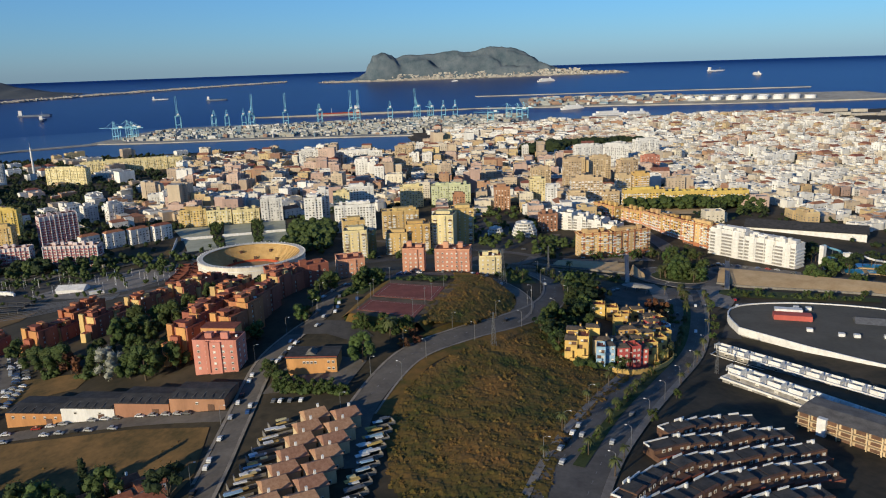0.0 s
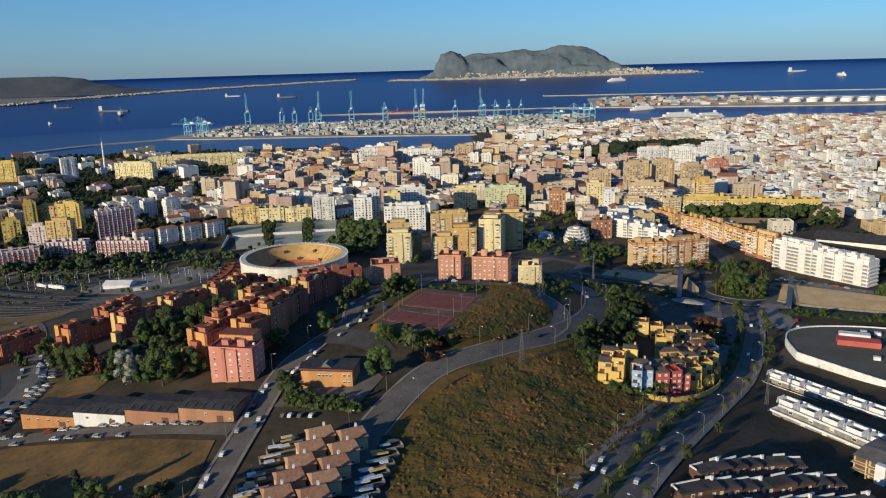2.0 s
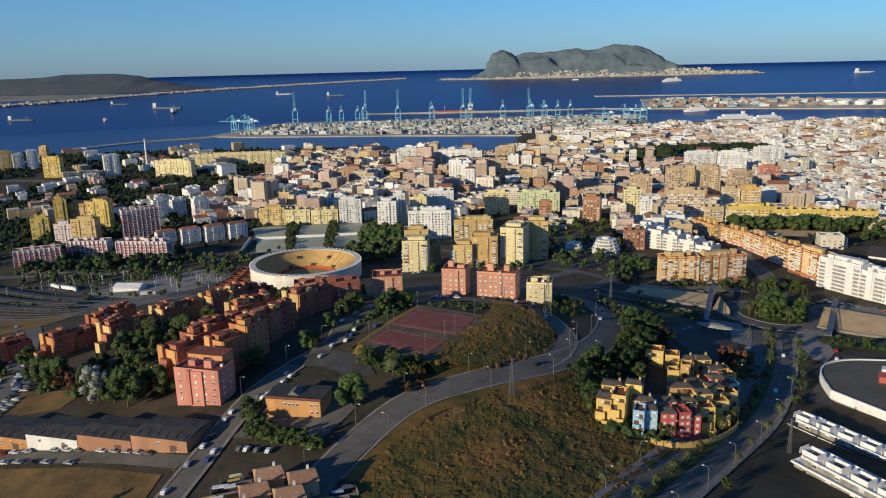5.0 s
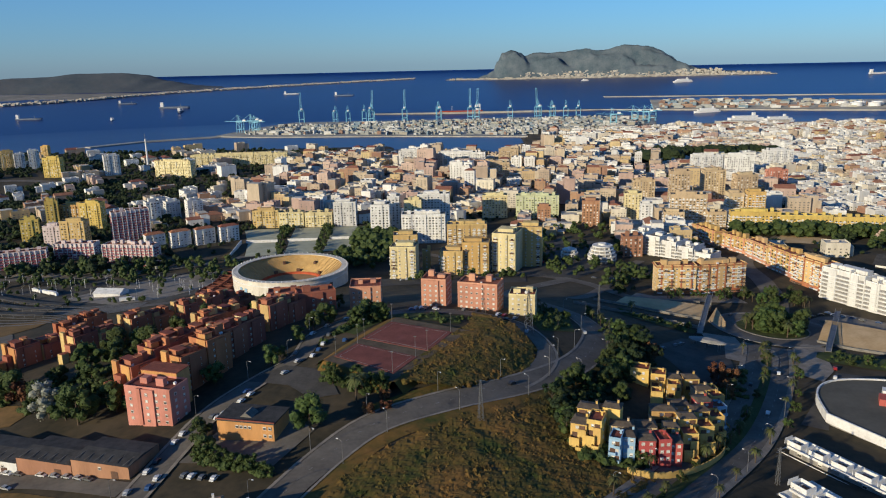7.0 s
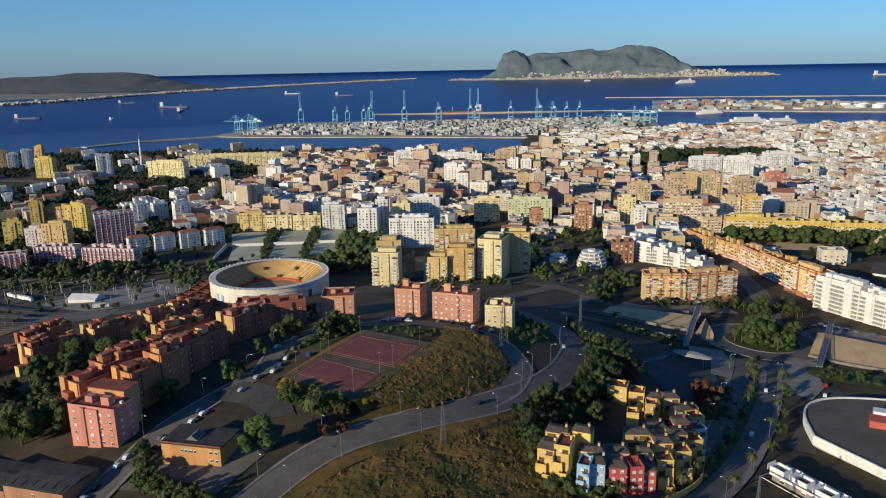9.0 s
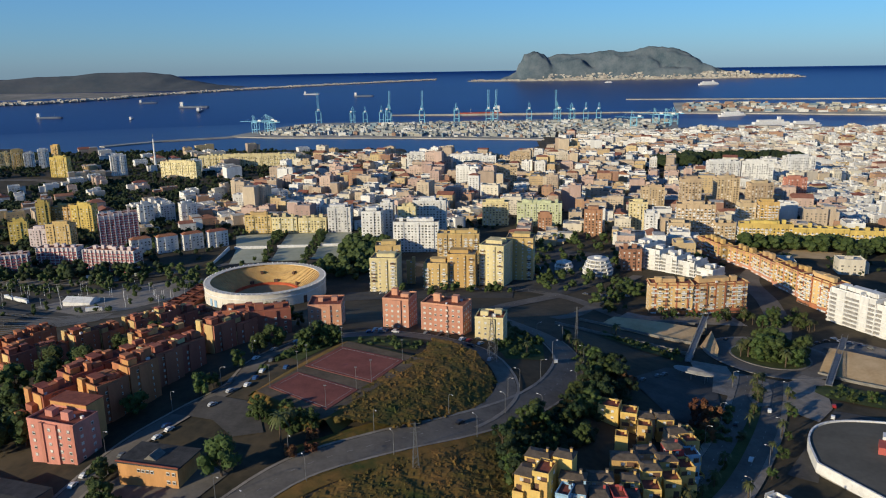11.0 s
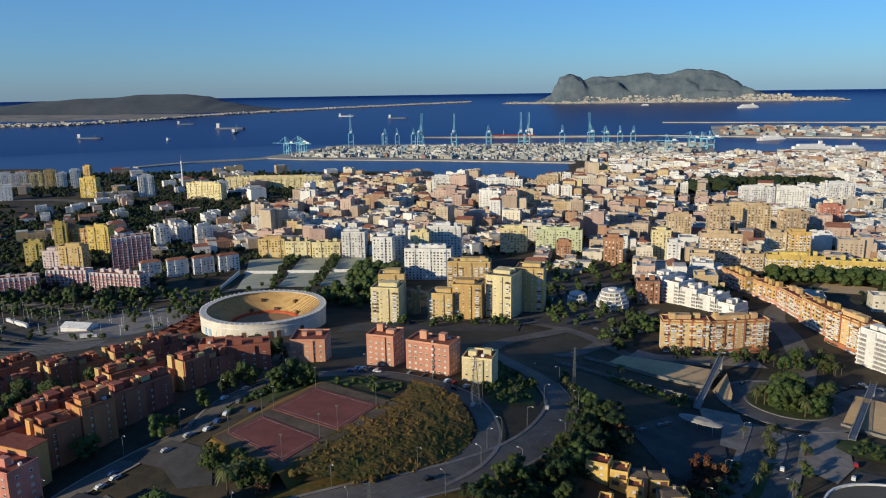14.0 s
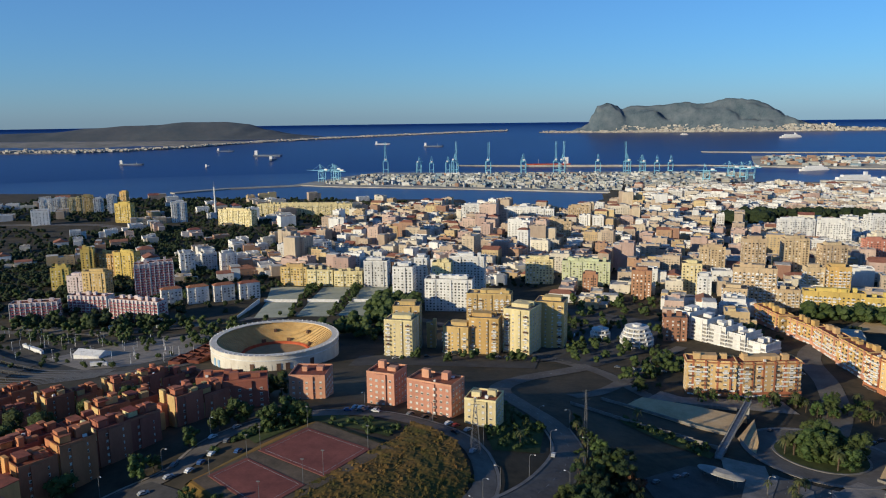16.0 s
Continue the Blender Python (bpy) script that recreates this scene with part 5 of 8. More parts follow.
# white stepped apartments
def stepped(x0, y0, x1, y1, d, floors, label, base):
    ln = math.hypot(x1 - x0, y1 - y0)
    rot = math.degrees(math.atan2(y1 - y0, x1 - x0))
    t = thing("stepped_apartments", (x0 + x1) / 2, (y0 + y1) / 2, base, rot, label, "building", "white stepped apartments")
    n = int(ln / 9.5)
    for k in range(floors):
        dd = d - k * 2.4
        ll = ln - k * 3.0
        # storeys darkened by colour in place of shade over the facade
        part("storey", Solid().box(k * 1.5, k * 0.5, k * 3.0 - (8 if k == 0 else 0), ll, dd, 3.0 + (8 if k == 0 else 0) - 0.28), M_LOGGIA_SHADE, t)
        part("floor_slab", Solid().box(k * 1.5, k * 0.5, k * 3.0 + 2.72, ll + 1.6, dd + 1.6, 0.27), M_WHITE, t)
        for sy in (-1, 1):
            part("parapet", Solid().box(k * 1.5, k * 0.5 + sy * (dd / 2 + 0.7), k * 3.0 + 2.99, ll + 1.6, 0.2, 0.7), M_WHITE, t)
        for sx in (-1, 1):
            part("parapet", Solid().box(k * 1.5 + sx * (ll / 2 + 0.7), k * 0.5, k * 3.0 + 2.99, 0.2, dd + 1.2, 0.7), M_WHITE, t)
        for i in range(n):
            for sy, turn in ((-1, 0), (1, 180)):
                o = new("window", WIN_WIDE[i % 3])
                o.parent, o.matrix_basis = t, pose(k * 1.5 + (i - (n - 1) / 2) * ll / n, k * 0.5 + sy * (dd / 2 + 0.02), k * 3.0 + 1.5, 0, 0, turn)
        for py in (-3, 3):
            o = new("window", WIN_WIDE[0])
            o.parent, o.matrix_basis = t, pose(k * 1.5 - ll / 2 - 0.02, k * 0.5 + py, k * 3.0 + 1.5, 0, 0, -90)
    zt = floors * 3.0
    for i in range(n):
        px = (i - (n - 1) / 2) * ln / n + 2
        s = Solid()
        wq, dq = ln / n * 0.62, d * 0.36
        for sx in (-1, 1):
            s.box(px + sx * wq / 2, 0, zt, 0.3, dq, 2.3)
        s.box(px, -dq / 2, zt, wq, 0.3, 2.3).box(px, dq / 2, zt, wq, 0.3, 2.3)
        part("roof_patio_wall", s, M_WHITE, t)
        part("patio_floor", Solid().box(px, 0, zt + 0.02, wq - 0.4, dq - 0.4, 0.1), M_BROWN, t)
        part("gable_wall", Solid().gable(px - wq * 0.7, 0, zt, dq, 0.3, 2.6, 0, 90), M_WHITE, t)
    for i in range(6):
        KEEP.append((x0 + (x1 - x0) * i / 5, y0 + (y1 - y0) * i / 5, d * 0.6))


stepped(138, 285, 182, 205, 14, 3, "white stepped apartment row with roof patios", 37.5)
stepped(120, 243, 156, 166, 15, 3, "white stepped apartment row with pink end bays", 43.5)

# shopping hall with a curved white rim
hall = thing("shopping_hall", 215, 300, ground(215, 300), 0, "large flat-roofed hall with a curved white rim", "hall")
HALL = [(-46, 8), (-40, 30), (-28, 43), (-8, 45), (24, 36), (60, 12), (75, -20), (50, -70), (5, -72), (-22, -38), (-36, -12)]
edge = smooth_line([*HALL, HALL[0]], 4)[:-1]
n = len(edge)
zr = 46 - ground(215, 300)
part("wall", Solid().add([(a, b, -8) for a, b in edge] + [(a, b, zr) for a, b in edge], [tuple(range(n, 2 * n))] + [(i, (i + 1) % n, n + (i + 1) % n, n + i) for i in range(n)][::1]), M_CONCRETE, hall)
rim = Solid()
for (a0, b0), (a1, b1) in zip(edge, edge[1:] + edge[:1]):
    rim.box((a0 + a1) / 2, (b0 + b1) / 2, zr - 3.6, math.hypot(a1 - a0, b1 - b0) + 0.3, 0.8, 4.5, 0, math.degrees(math.atan2(b1 - b0, a1 - a0)))
part("rim", rim, M_WHITE, hall, "broad white rim")
part("roof", Solid().add([(a * 0.985, b * 0.985, zr + 0.25) for a, b in edge][::-1], [tuple(range(n))]), M_HALLROOF, hall)
part("red_canopy", Solid().box(-6, 14, zr + 0.2, 22, 8, 3.2, 0, -28), WALL["carmine"], hall, "red roof structure")
part("sign_block", Solid().box(-4, 21, zr + 0.2, 16, 5, 4.4, 0, -28), M_WHITE, hall)
part("skylight", Solid().gable(38, -6, zr + 0.3, 26, 12, 2.6, 0, -30), M_STEEL, hall)
for px, py in ((8, 30), (14, 26), (2, -20), (9, -24), (-10, -8), (24, -30)):
    part("air_unit", Solid().box(px, py, zr + 0.2, 3.4, 2.6, 1.9, 0, -28), M_WHITE, hall)
for i in range(9):
    KEEP.append((215 + HALL[i][0] * 0.6, 300 + HALL[i][1] * 0.6, 26))


# terraced white-walled town houses along curved lanes
def lane(points, label):
    pts = smooth_line(points, 6.0)
    for i in range(len(pts) - 1):
        (x0, y0), (x1, y1) = pts[i], pts[i + 1]
        x, y = (x0 + x1) / 2, (y0 + y1) / 2
        rot = math.degrees(math.atan2(y1 - y0, x1 - x0))
        w = math.hypot(x1 - x0, y1 - y0)
        t = thing("terraced_house", x, y, ground(x, y), rot, label, "house", "terraced house lanes")
        h = 4.3 + (i * 7 % 4) * 0.3
        part("wall", Solid().box(0, 0, -5, w - 0.02, 7.0, h + 5), M_BROWN, t)
        part("roof", Solid().box(0, 0.3, h, w - 0.5, 5.4, 0.12), M_ROOF_DARK, t)
        ww = w * (0.62 if i % 4 == 1 else 1.0) - 0.03
        part("roof_wall", Solid().box((i % 2 - 0.5) * (w - ww), 3.2, h - 0.1, ww, 0.36, 0.75 + (i * 5 % 3) * 0.2), M_WHITE, t, "white parapet wall")
        if i % 4 == 0:
            part("party_wall", Solid().box(-w / 2 + 0.2, 1.4, h - 0.1, 0.3, 3.2, 0.8), M_WHITE, t)
        if i % 3 == 1:
            part("chimney", Solid().box(w * 0.2, 2.2, h, 0.9, 0.9, 1.6), M_WHITE, t)
        deck = part("terrace", Solid().box(0, -5.2, -4, w - 0.04, 3.4, 6.9), M_BROWN, t, "brown tiled terrace")
        part("terrace_wall", Solid().box(0, -6.85, 2.7, w - 0.05, 0.22, 0.6), M_TERRACE, deck)
        for px in (-1.4, 1.4):
            o = new("window", WIN[(i + int(px > 0)) % 3])
            o.parent, o.matrix_basis = t, pose(px, -3.53, 3.6)
        KEEP.append((x, y, 6))


for pts in (((49, 170), (69.5, 176), (82, 179), (95, 178)), ((36, 156), (47, 158), (72, 161.5), (89, 165), (102, 165.5)), ((9, 121), (24, 132), (38, 140), (52, 144.5), (67, 146), (84, 149.5), (106, 152)),
            ((4, 108), (18, 115.5), (37, 123.5), (52, 130), (63, 131.5), (76, 134.5), (99, 136.5)), ((26, 103), (46, 111.5), (63, 116.5), (84, 119.5))):
    lane(pts, "terraced house with white parapet and red terrace")

# grey-roofed block beside the lanes
gb = thing("grey_roofed_block", 136.8, 166.8, ground(136.8, 166.8), -59.2, "pale block with open galleries and a grey sheet roof", "building")
part("wall", Solid().box(0, 0, -6, 45, 18.4, 14.6), WALL["tan"], gb)
part("roof", Solid().gable(0, 0, 8.7, 46, 20, 0.8), M_ROOF, gb)
part("stair_tower", Solid().box(-12, -10.2, -4, 3.6, 2.4, 13.2), M_WHITE, gb)
for i in range(8):
    px = -20 + i * 5.7
    part("pillar", Solid().box(px + 2.85, -10.6, -4, 0.5, 0.5, 12.6), WALL["tan"], gb)
    for k in (0, 1, 2):
        if abs(px + 12) > 2:
            part("gallery_floor", Solid().box(px, -10.0, 0.2 + k * 2.9, 5.68, 1.6, 0.3), WALL["tan"], gb)
            # dark plate on the wall in place of shade behind the gallery
            part("gallery_shade_plate", Solid().box(px, -9.22, 0.8 + k * 2.9, 3.8, 0.1, 2.0), M_BROWN, gb)
for i in range(5):
    KEEP.append((136.8 + (i - 2) * 5.2, 166.8 - (i - 2) * 8.6, 12))

# sports courts on the plateau
court = Solid()
patch(((-64, 316), (-34, 374), (5, 351), (-31, 290)), 0.0, court, 0, 12.0, 75.7)
structure("court_apron", court, M_COURT_EDGE, "dusty apron round the sports courts", "court")
apron_side = Solid()
for (x0, y0), (x1, y1) in (((-64, 316), (-34, 374)), ((-34, 374), (5, 351)), ((5, 351), (-31, 290)), ((-31, 290), (-64, 316))):
    dx, dy = x1 - x0, y1 - y0
    d = math.hypot(dx, dy)
    ox, oy = -dy / d, dx / d
    if (x0 + ox + 30) ** 2 + (y0 + oy - 333) ** 2 < (x0 + 30) ** 2 + (y0 - 333) ** 2:
        ox, oy = -ox, -oy
    n = int(d / 5)
    vs = []
    for i in range(n + 1):
        px, py = x0 + dx * i / n, y0 + dy * i / n
        for q, z in ((0, 75.72), (1.2, 75.5), (6, None)):
            vs.append((px + ox * q, py + oy * q, ground(px + ox * q, py + oy * q) - 0.3 if z is None else z))
    apron_side.add(vs, [(i * 3 + j, i * 3 + j + 1, i * 3 + j + 4, i * 3 + j + 3) for i in range(n) for j in (0, 1)])
structure("court_bank", apron_side, M_MEADOW, "grassy bank round the sports courts", "bank")
for k, poly in enumerate((((-49, 343), (-16, 324), (-4, 349), (-36, 367)), ((-60, 320), (-51, 336), (-21, 317), (-31, 298)))):
    s = Solid().add([(x, y, 75.9) for x, y in poly] + [(x, y, 75.6) for x, y in poly], [(0, 1, 2, 3) if k == 0 else (3, 2, 1, 0), (0, 4, 5, 1), (1, 5, 6, 2), (2, 6, 7, 3), (3, 7, 4, 0)])
    c = tagged(part("sports_court", s, M_COURT), "worn red sports court with faint lines", "court", "sports courts")
    cx, cy = sum(q[0] for q in poly) / 4, sum(q[1] for q in poly) / 4
    for (ax, ay), (bx, by) in zip(poly, poly[1:] + poly[:1]):
        a, b = (cx + (ax - cx) * 0.88, cy + (ay - cy) * 0.88), (cx + (bx - cx) * 0.88, cy + (by - cy) * 0.88)
        part("court_line", Solid().box((a[0] + b[0]) / 2, (a[1] + b[1]) / 2, 75.9, math.hypot(b[0] - a[0], b[1] - a[1]), 0.14, 0.03, 0, math.degrees(math.atan2(b[1] - a[1], b[0] - a[0]))), M_LINE, c)
    for (ax, ay) in poly:
        f = thing("floodlight", ax * 0.96 + cx * 0.04, ay * 0.96 + cy * 0.04, 75.7, 0, "slim grey floodlight mast beside the court", "floodlight", "court floodlights")
        part("pole", Solid().tube((0, 0, 0), (0, 0, 10), 0.11, 0.07, 6), M_STEEL, f)
        part("lamp_head", Solid().box(0, 0, 10, 1.2, 0.3, 0.35), M_STEEL, f)
KEEP.append((-32, 333, 40))

# pitches behind the bullring
for poly in (((-214, 748), (-228, 818), (-196, 820), (-182, 752)), ((-230, 824), (-251, 896), (-207, 899), (-197, 826)), ((-174, 756), (-182, 822), (-150, 824), (-141, 757)), ((-183, 828), (-189, 900), (-156, 903), (-151, 830)),
             ((-134, 762), (-138, 826), (-110, 828), (-104, 763)), ((-139, 832), (-143, 904), (-112, 906), (-110, 834))):
    s = Solid()
    patch(poly, 0.5, s, 0, 14.0)
    tagged(part("sports_pitch", s, M_GREENCOURT), "grey-green hard sports pitch", "pitch", "sports pitches")
for x, y, ln in ((-213, 822, 36), (-167, 825, 34), (-125, 829, 30)):
    tagged(part("pitch_wall", Solid().box(x, y, ground(x, y) - 1, ln, 0.6, 4.2, 0, 2), M_WHITE), "low white wall between two sports pitches", "wall", kind="structure")
KEEP.append((-170, 850, 75))

# platforms, lorries, rusty sheds and the marquee by the rail yard
for k in range(3):
    line = smooth_line(((-470, 664 - 24 * k), (-429, 635 - 22 * k), (-360, 590 - 19 * k), (-310, 561 - 14 * k)), 9)
    t = thing("platform_canopy", line[0][0], line[0][1], ground(*line[0]), 0, "long dark platform canopy on slim columns", "canopy", "platform canopies")
    deck = Solid()
    for i, (x0, y0) in enumerate(line):
        (xa, ya), (xb, yb) = line[max(0, i - 1)], line[min(len(line) - 1, i + 1)]
        nn = math.hypot(xb - xa, yb - ya)
        ux, uy, oz = -(yb - ya) / nn, (xb - xa) / nn, ground(x0, y0) - ground(*line[0])
        for side, up in ((-2.8, 3.8), (2.8, 3.8), (2.8, 4.2), (-2.8, 4.2)):
            deck.v.append((x0 - line[0][0] + ux * side, y0 - line[0][1] + uy * side, oz + up))
        if i:
            for b in range(4):
                e = (b + 1) % 4
                deck.f.append((4 * i - 4 + b, 4 * i + b, 4 * i + e, 4 * i - 4 + e))
                deck.s.append(0)
    for (x0, y0), (x1, y1) in zip(line, line[1:]):
        ox, oy, oz = (x0 + x1) / 2 - line[0][0], (y0 + y1) / 2 - line[0][1], ground((x0 + x1) / 2, (y0 + y1) / 2) - ground(*line[0])
        part("column", Solid().tube((ox, oy, oz - 0.5), (ox, oy, oz + 3.8), 0.2, 0.2, 6), M_STEEL, t)
    part("roof_deck", deck, M_ROOF_DARK, t)
for x, y, rot in ((-371, 634, -30), (-357, 624, -34), (-349, 619, -30), (-262, 566, 20), (-330, 700, 10), (-286, 706, 20)):
    t = thing("box_lorry", x, y, ground(x, y) + 0.35, rot, "white box lorry parked in the goods yard", "lorry", "lorries in the yard")
    part("box_body", Solid().box(-1, 0, 1.0, 9.5, 2.5, 2.8), M_WHITE, t)
    part("cab", Solid().box(5.0, 0, 0.6, 2.2, 2.4, 2.5, 0, 0, 0.85), M_WHITE, t)
    for a in (-4, -2.6, 4.6):
        part("axle_wheels", Solid().tube((a, -1.25, 0.5), (a, 1.25, 0.5), 0.5, 0.5, 10), M_RUBBER, t)
yard_wall = Solid().box(-232, 772, ground(-232, 772) - 1, 92, 0.8, 4.6, 0, 94)
tagged(part("yard_wall", yard_wall, M_WHITE), "long low white wall beside the pitches", "wall", kind="structure")
for i in range(5):
    for k in (0, 1):
        x, y = -200 + i * 1.5 + k * 13 - i * i * 0.6, 572 + i * 19 + k * 3
        t = thing("rusty_shed", x, y, ground(x, y), 82, "open-topped pen with rust-red walls", "pen", "rusty pens")
        for sx, sy, w, d in ((0, -1, 17, 0.5), (0, 1, 17, 0.5), (-1, 0, 0.5, 9), (1, 0, 0.5, 9), (0.1, 0, 0.4, 9)):
            part("pen_wall", Solid().box(sx * 8.25, sy * 4.75, -2, w, d, 5.4), M_RUST, t)
        part("lean_to", Solid().box(-4.2, 1.6, 2.6, 7.6, 5.6, 0.3), M_RUST, t)
tent = thing("marquee", -291, 603, ground(-291, 603), -8, "white gabled marquee in the yard", "tent")
part("wall", Solid().box(0, 0, -2, 24, 14, 5.5), M_WHITE, tent)
part("roof", Solid().gable(0, 0, 3.5, 25, 15, 3.0), M_WHITE, tent)
for i in range(52):
    r = random.Random(i)
    x, y = -420 + i * 4.3 + r.uniform(-3, 3), 640 - i * 1.0 + r.uniform(-30, 46)
    p = thing("catenary_post", x, y, ground(x, y), r.uniform(-20, 20), "pale steel post over the rail yard", "post", "rail yard posts")
    part("pole", Solid().tube((0, 0, -1), (0, 0, 8.5), 0.13, 0.10, 6), M_WHITE, p)
    part("arm", Solid().box(1.4, 0, 8.4, 3.0, 0.14, 0.14), M_STEEL, p)

# dark-roofed market hall, footbridges
mk = thing("long_hall", 425, 597, ground(425, 597), -38, "long hall with a dark sheet roof and pale gable", "hall")
part("wall", Solid().box(0, 0, -6, 112, 40, 11), M_WHITE, mk)
part("roof", Solid().gable(0, 0, 5.0, 116, 44, 5.0), M_ROOF_DARK, mk)
for i in range(8):
    KEEP.append((425 + (i - 3.5) * 12, 597 - (i - 3.5) * 9.4, 26))


def footbridge(x0, y0, x1, y1, z, label):
    ln = math.hypot(x1 - x0, y1 - y0)
    t = thing("footbridge", (x0 + x1) / 2, (y0 + y1) / 2, z, math.degrees(math.atan2(y1 - y0, x1 - x0)), label, "bridge", "footbridges")
    part("deck", Solid().box(0, 0, 0, ln, 3.4, 0.4), M_STEEL, t)
    for sy in (-1.6, 1.6):
        s = Solid().box(0, sy, 2.2, ln, 0.2, 0.25).box(0, sy, 0.4, ln, 0.2, 0.3)
        for i in range(int(ln / 2.2)):
            a = -ln / 2 + i * 2.2
            s.beam((a, sy, 0.5), (a + 1.1, sy, 2.3), 0.12).beam((a + 1.1, sy, 2.3), (a + 2.2, sy, 0.5), 0.12)
        part("truss", s, M_STEEL, t)
    for sx in (-0.46, 0.46):
        part("pier", Solid().box(ln * sx, 0, -9, 0.8, 2.6, 9), M_CONCRETE, t)


footbridge(150, 426, 184, 503, 42.5, "steel truss footbridge over the river bed")
footbridge(218, 402, 261, 473, 38.5, "blue steel footbridge over the river bed")

oval = thing("oval_canopy", 145, 399, ground(145, 399), -38, "long oval canopy with a pale grey roof", "canopy")
part("roof", Solid().add([(11 * math.cos(a) * k, 4.2 * math.sin(a) * k, z) for k, z in ((1.0, 4.2), (1.0, 4.6), (0.55, 5.5)) for a in (2 * math.pi * i / 28 for i in range(28))],
     [(r0 * 28 + i, r0 * 28 + (i + 1) % 28, r0 * 28 + 28 + (i + 1) % 28, r0 * 28 + 28 + i) for r0 in (0, 1) for i in range(28)] + [tuple(range(56, 84)), tuple(range(27, -1, -1))]), M_CONCRETE, oval)
for a, b in ((-7, -2), (0, -3.2), (7, -2), (-7, 2), (0, 3.2), (7, 2)):
    part("column", Solid().tube((a, b, -1), (a, b, 4.3), 0.2, 0.2, 8), M_STEEL, oval)
KEEP.append((145, 399, 11))

# water slides in the park beyond the river
for i, (x, y, turn, hh) in enumerate(((350, 470, 20, 16), (362, 455, -15, 12), (340, 452, 40, 9))):
    t = thing("water_slide", x, y, ground(x, y), turn, "blue and white water slide on steel legs", "water slide", "water slides")
    line = smooth_line(((0, 0), (10, 2), (20, -2), (30, 3), (40, 0)), 3)
    for (a0, b0), (a1, b1) in zip(line, line[1:]):
        part("chute", Solid().tube((a0, b0, hh * (1 - a0 / 42) + 0.6), (a1, b1, hh * (1 - a1 / 42) + 0.6), 0.9, 0.9, 8), M_CRANE if i != 1 else M_WHITE, t)
    for a in (2, 12, 22, 32):
        part("leg", Solid().tube((a, 0, -2), (a, 0, hh * (1 - a / 42)), 0.25, 0.2, 6), M_STEEL, t)
    part("tower", Solid().box(-2, 0, -2, 4, 4, hh + 3), M_WHITE, t)
M_POOL = surface("pool_water", (0.03, 0.22, 0.36), (0.06, 0.32, 0.46), 6, 0.1, spec=0.5)
for x, y, w, d in ((384, 452, 26, 12), (372, 430, 18, 10), (352, 436, 14, 14)):
    zq = max(ground(x - w / 2, y - d / 2), ground(x + w / 2, y + d / 2), ground(x - w / 2, y + d / 2), ground(x + w / 2, y - d / 2)) + 0.4
    t = thing("swimming_pool", x, y, zq, -30, "pale blue swimming pool in a paved surround", "pool", "swimming pools")
    part("surround", Solid().box(0, 0, -3, w + 5, d + 5, 3), M_DIRT, t)
    part("pool_water", Solid().box(0, 0, -0.1, w, d, 0.14), M_POOL, t)

# ---- the rest of the town, in streets ----
CITY_WALL = [plaster("town_%s" % k, c, 0.75, 0.2, island=True) for k, c in (
    ("white", (0.78, 0.76, 0.72)), ("cream", (0.70, 0.63, 0.51)), ("tan", (0.54, 0.43, 0.32)), ("pinkish", (0.56, 0.41, 0.34)), ("ochre", (0.58, 0.43, 0.24)), ("brick", (0.40, 0.24, 0.16)))]
CITY_ROOF = [surface("town_roof_grey", (0.30, 0.28, 0.25), (0.62, 0.58, 0.52), 9, 0.95, 0, 0.3, island=True), surface("town_roof_red", (0.22, 0.09, 0.06), (0.34, 0.15, 0.10), 6, 0.95, 0, 0.2, island=True)]
OPEN = [((66, 630), (160, 630), (168, 800), (76, 800)), ((490, 1540), (740, 1520), (740, 1655), (490, 1660)), ((395, 1450), (485, 1440), (485, 1550), (395, 1555)), ((70, 590), (250, 575), (245, 690), (150, 735), (70, 700)), ((-260, 740), (-110, 740), (-100, 905), (-250, 905)), ((300, 685), (420, 660), (440, 745), (300, 758)), ((-130, 700), (-60, 700), (-50, 790), (-130, 870))]


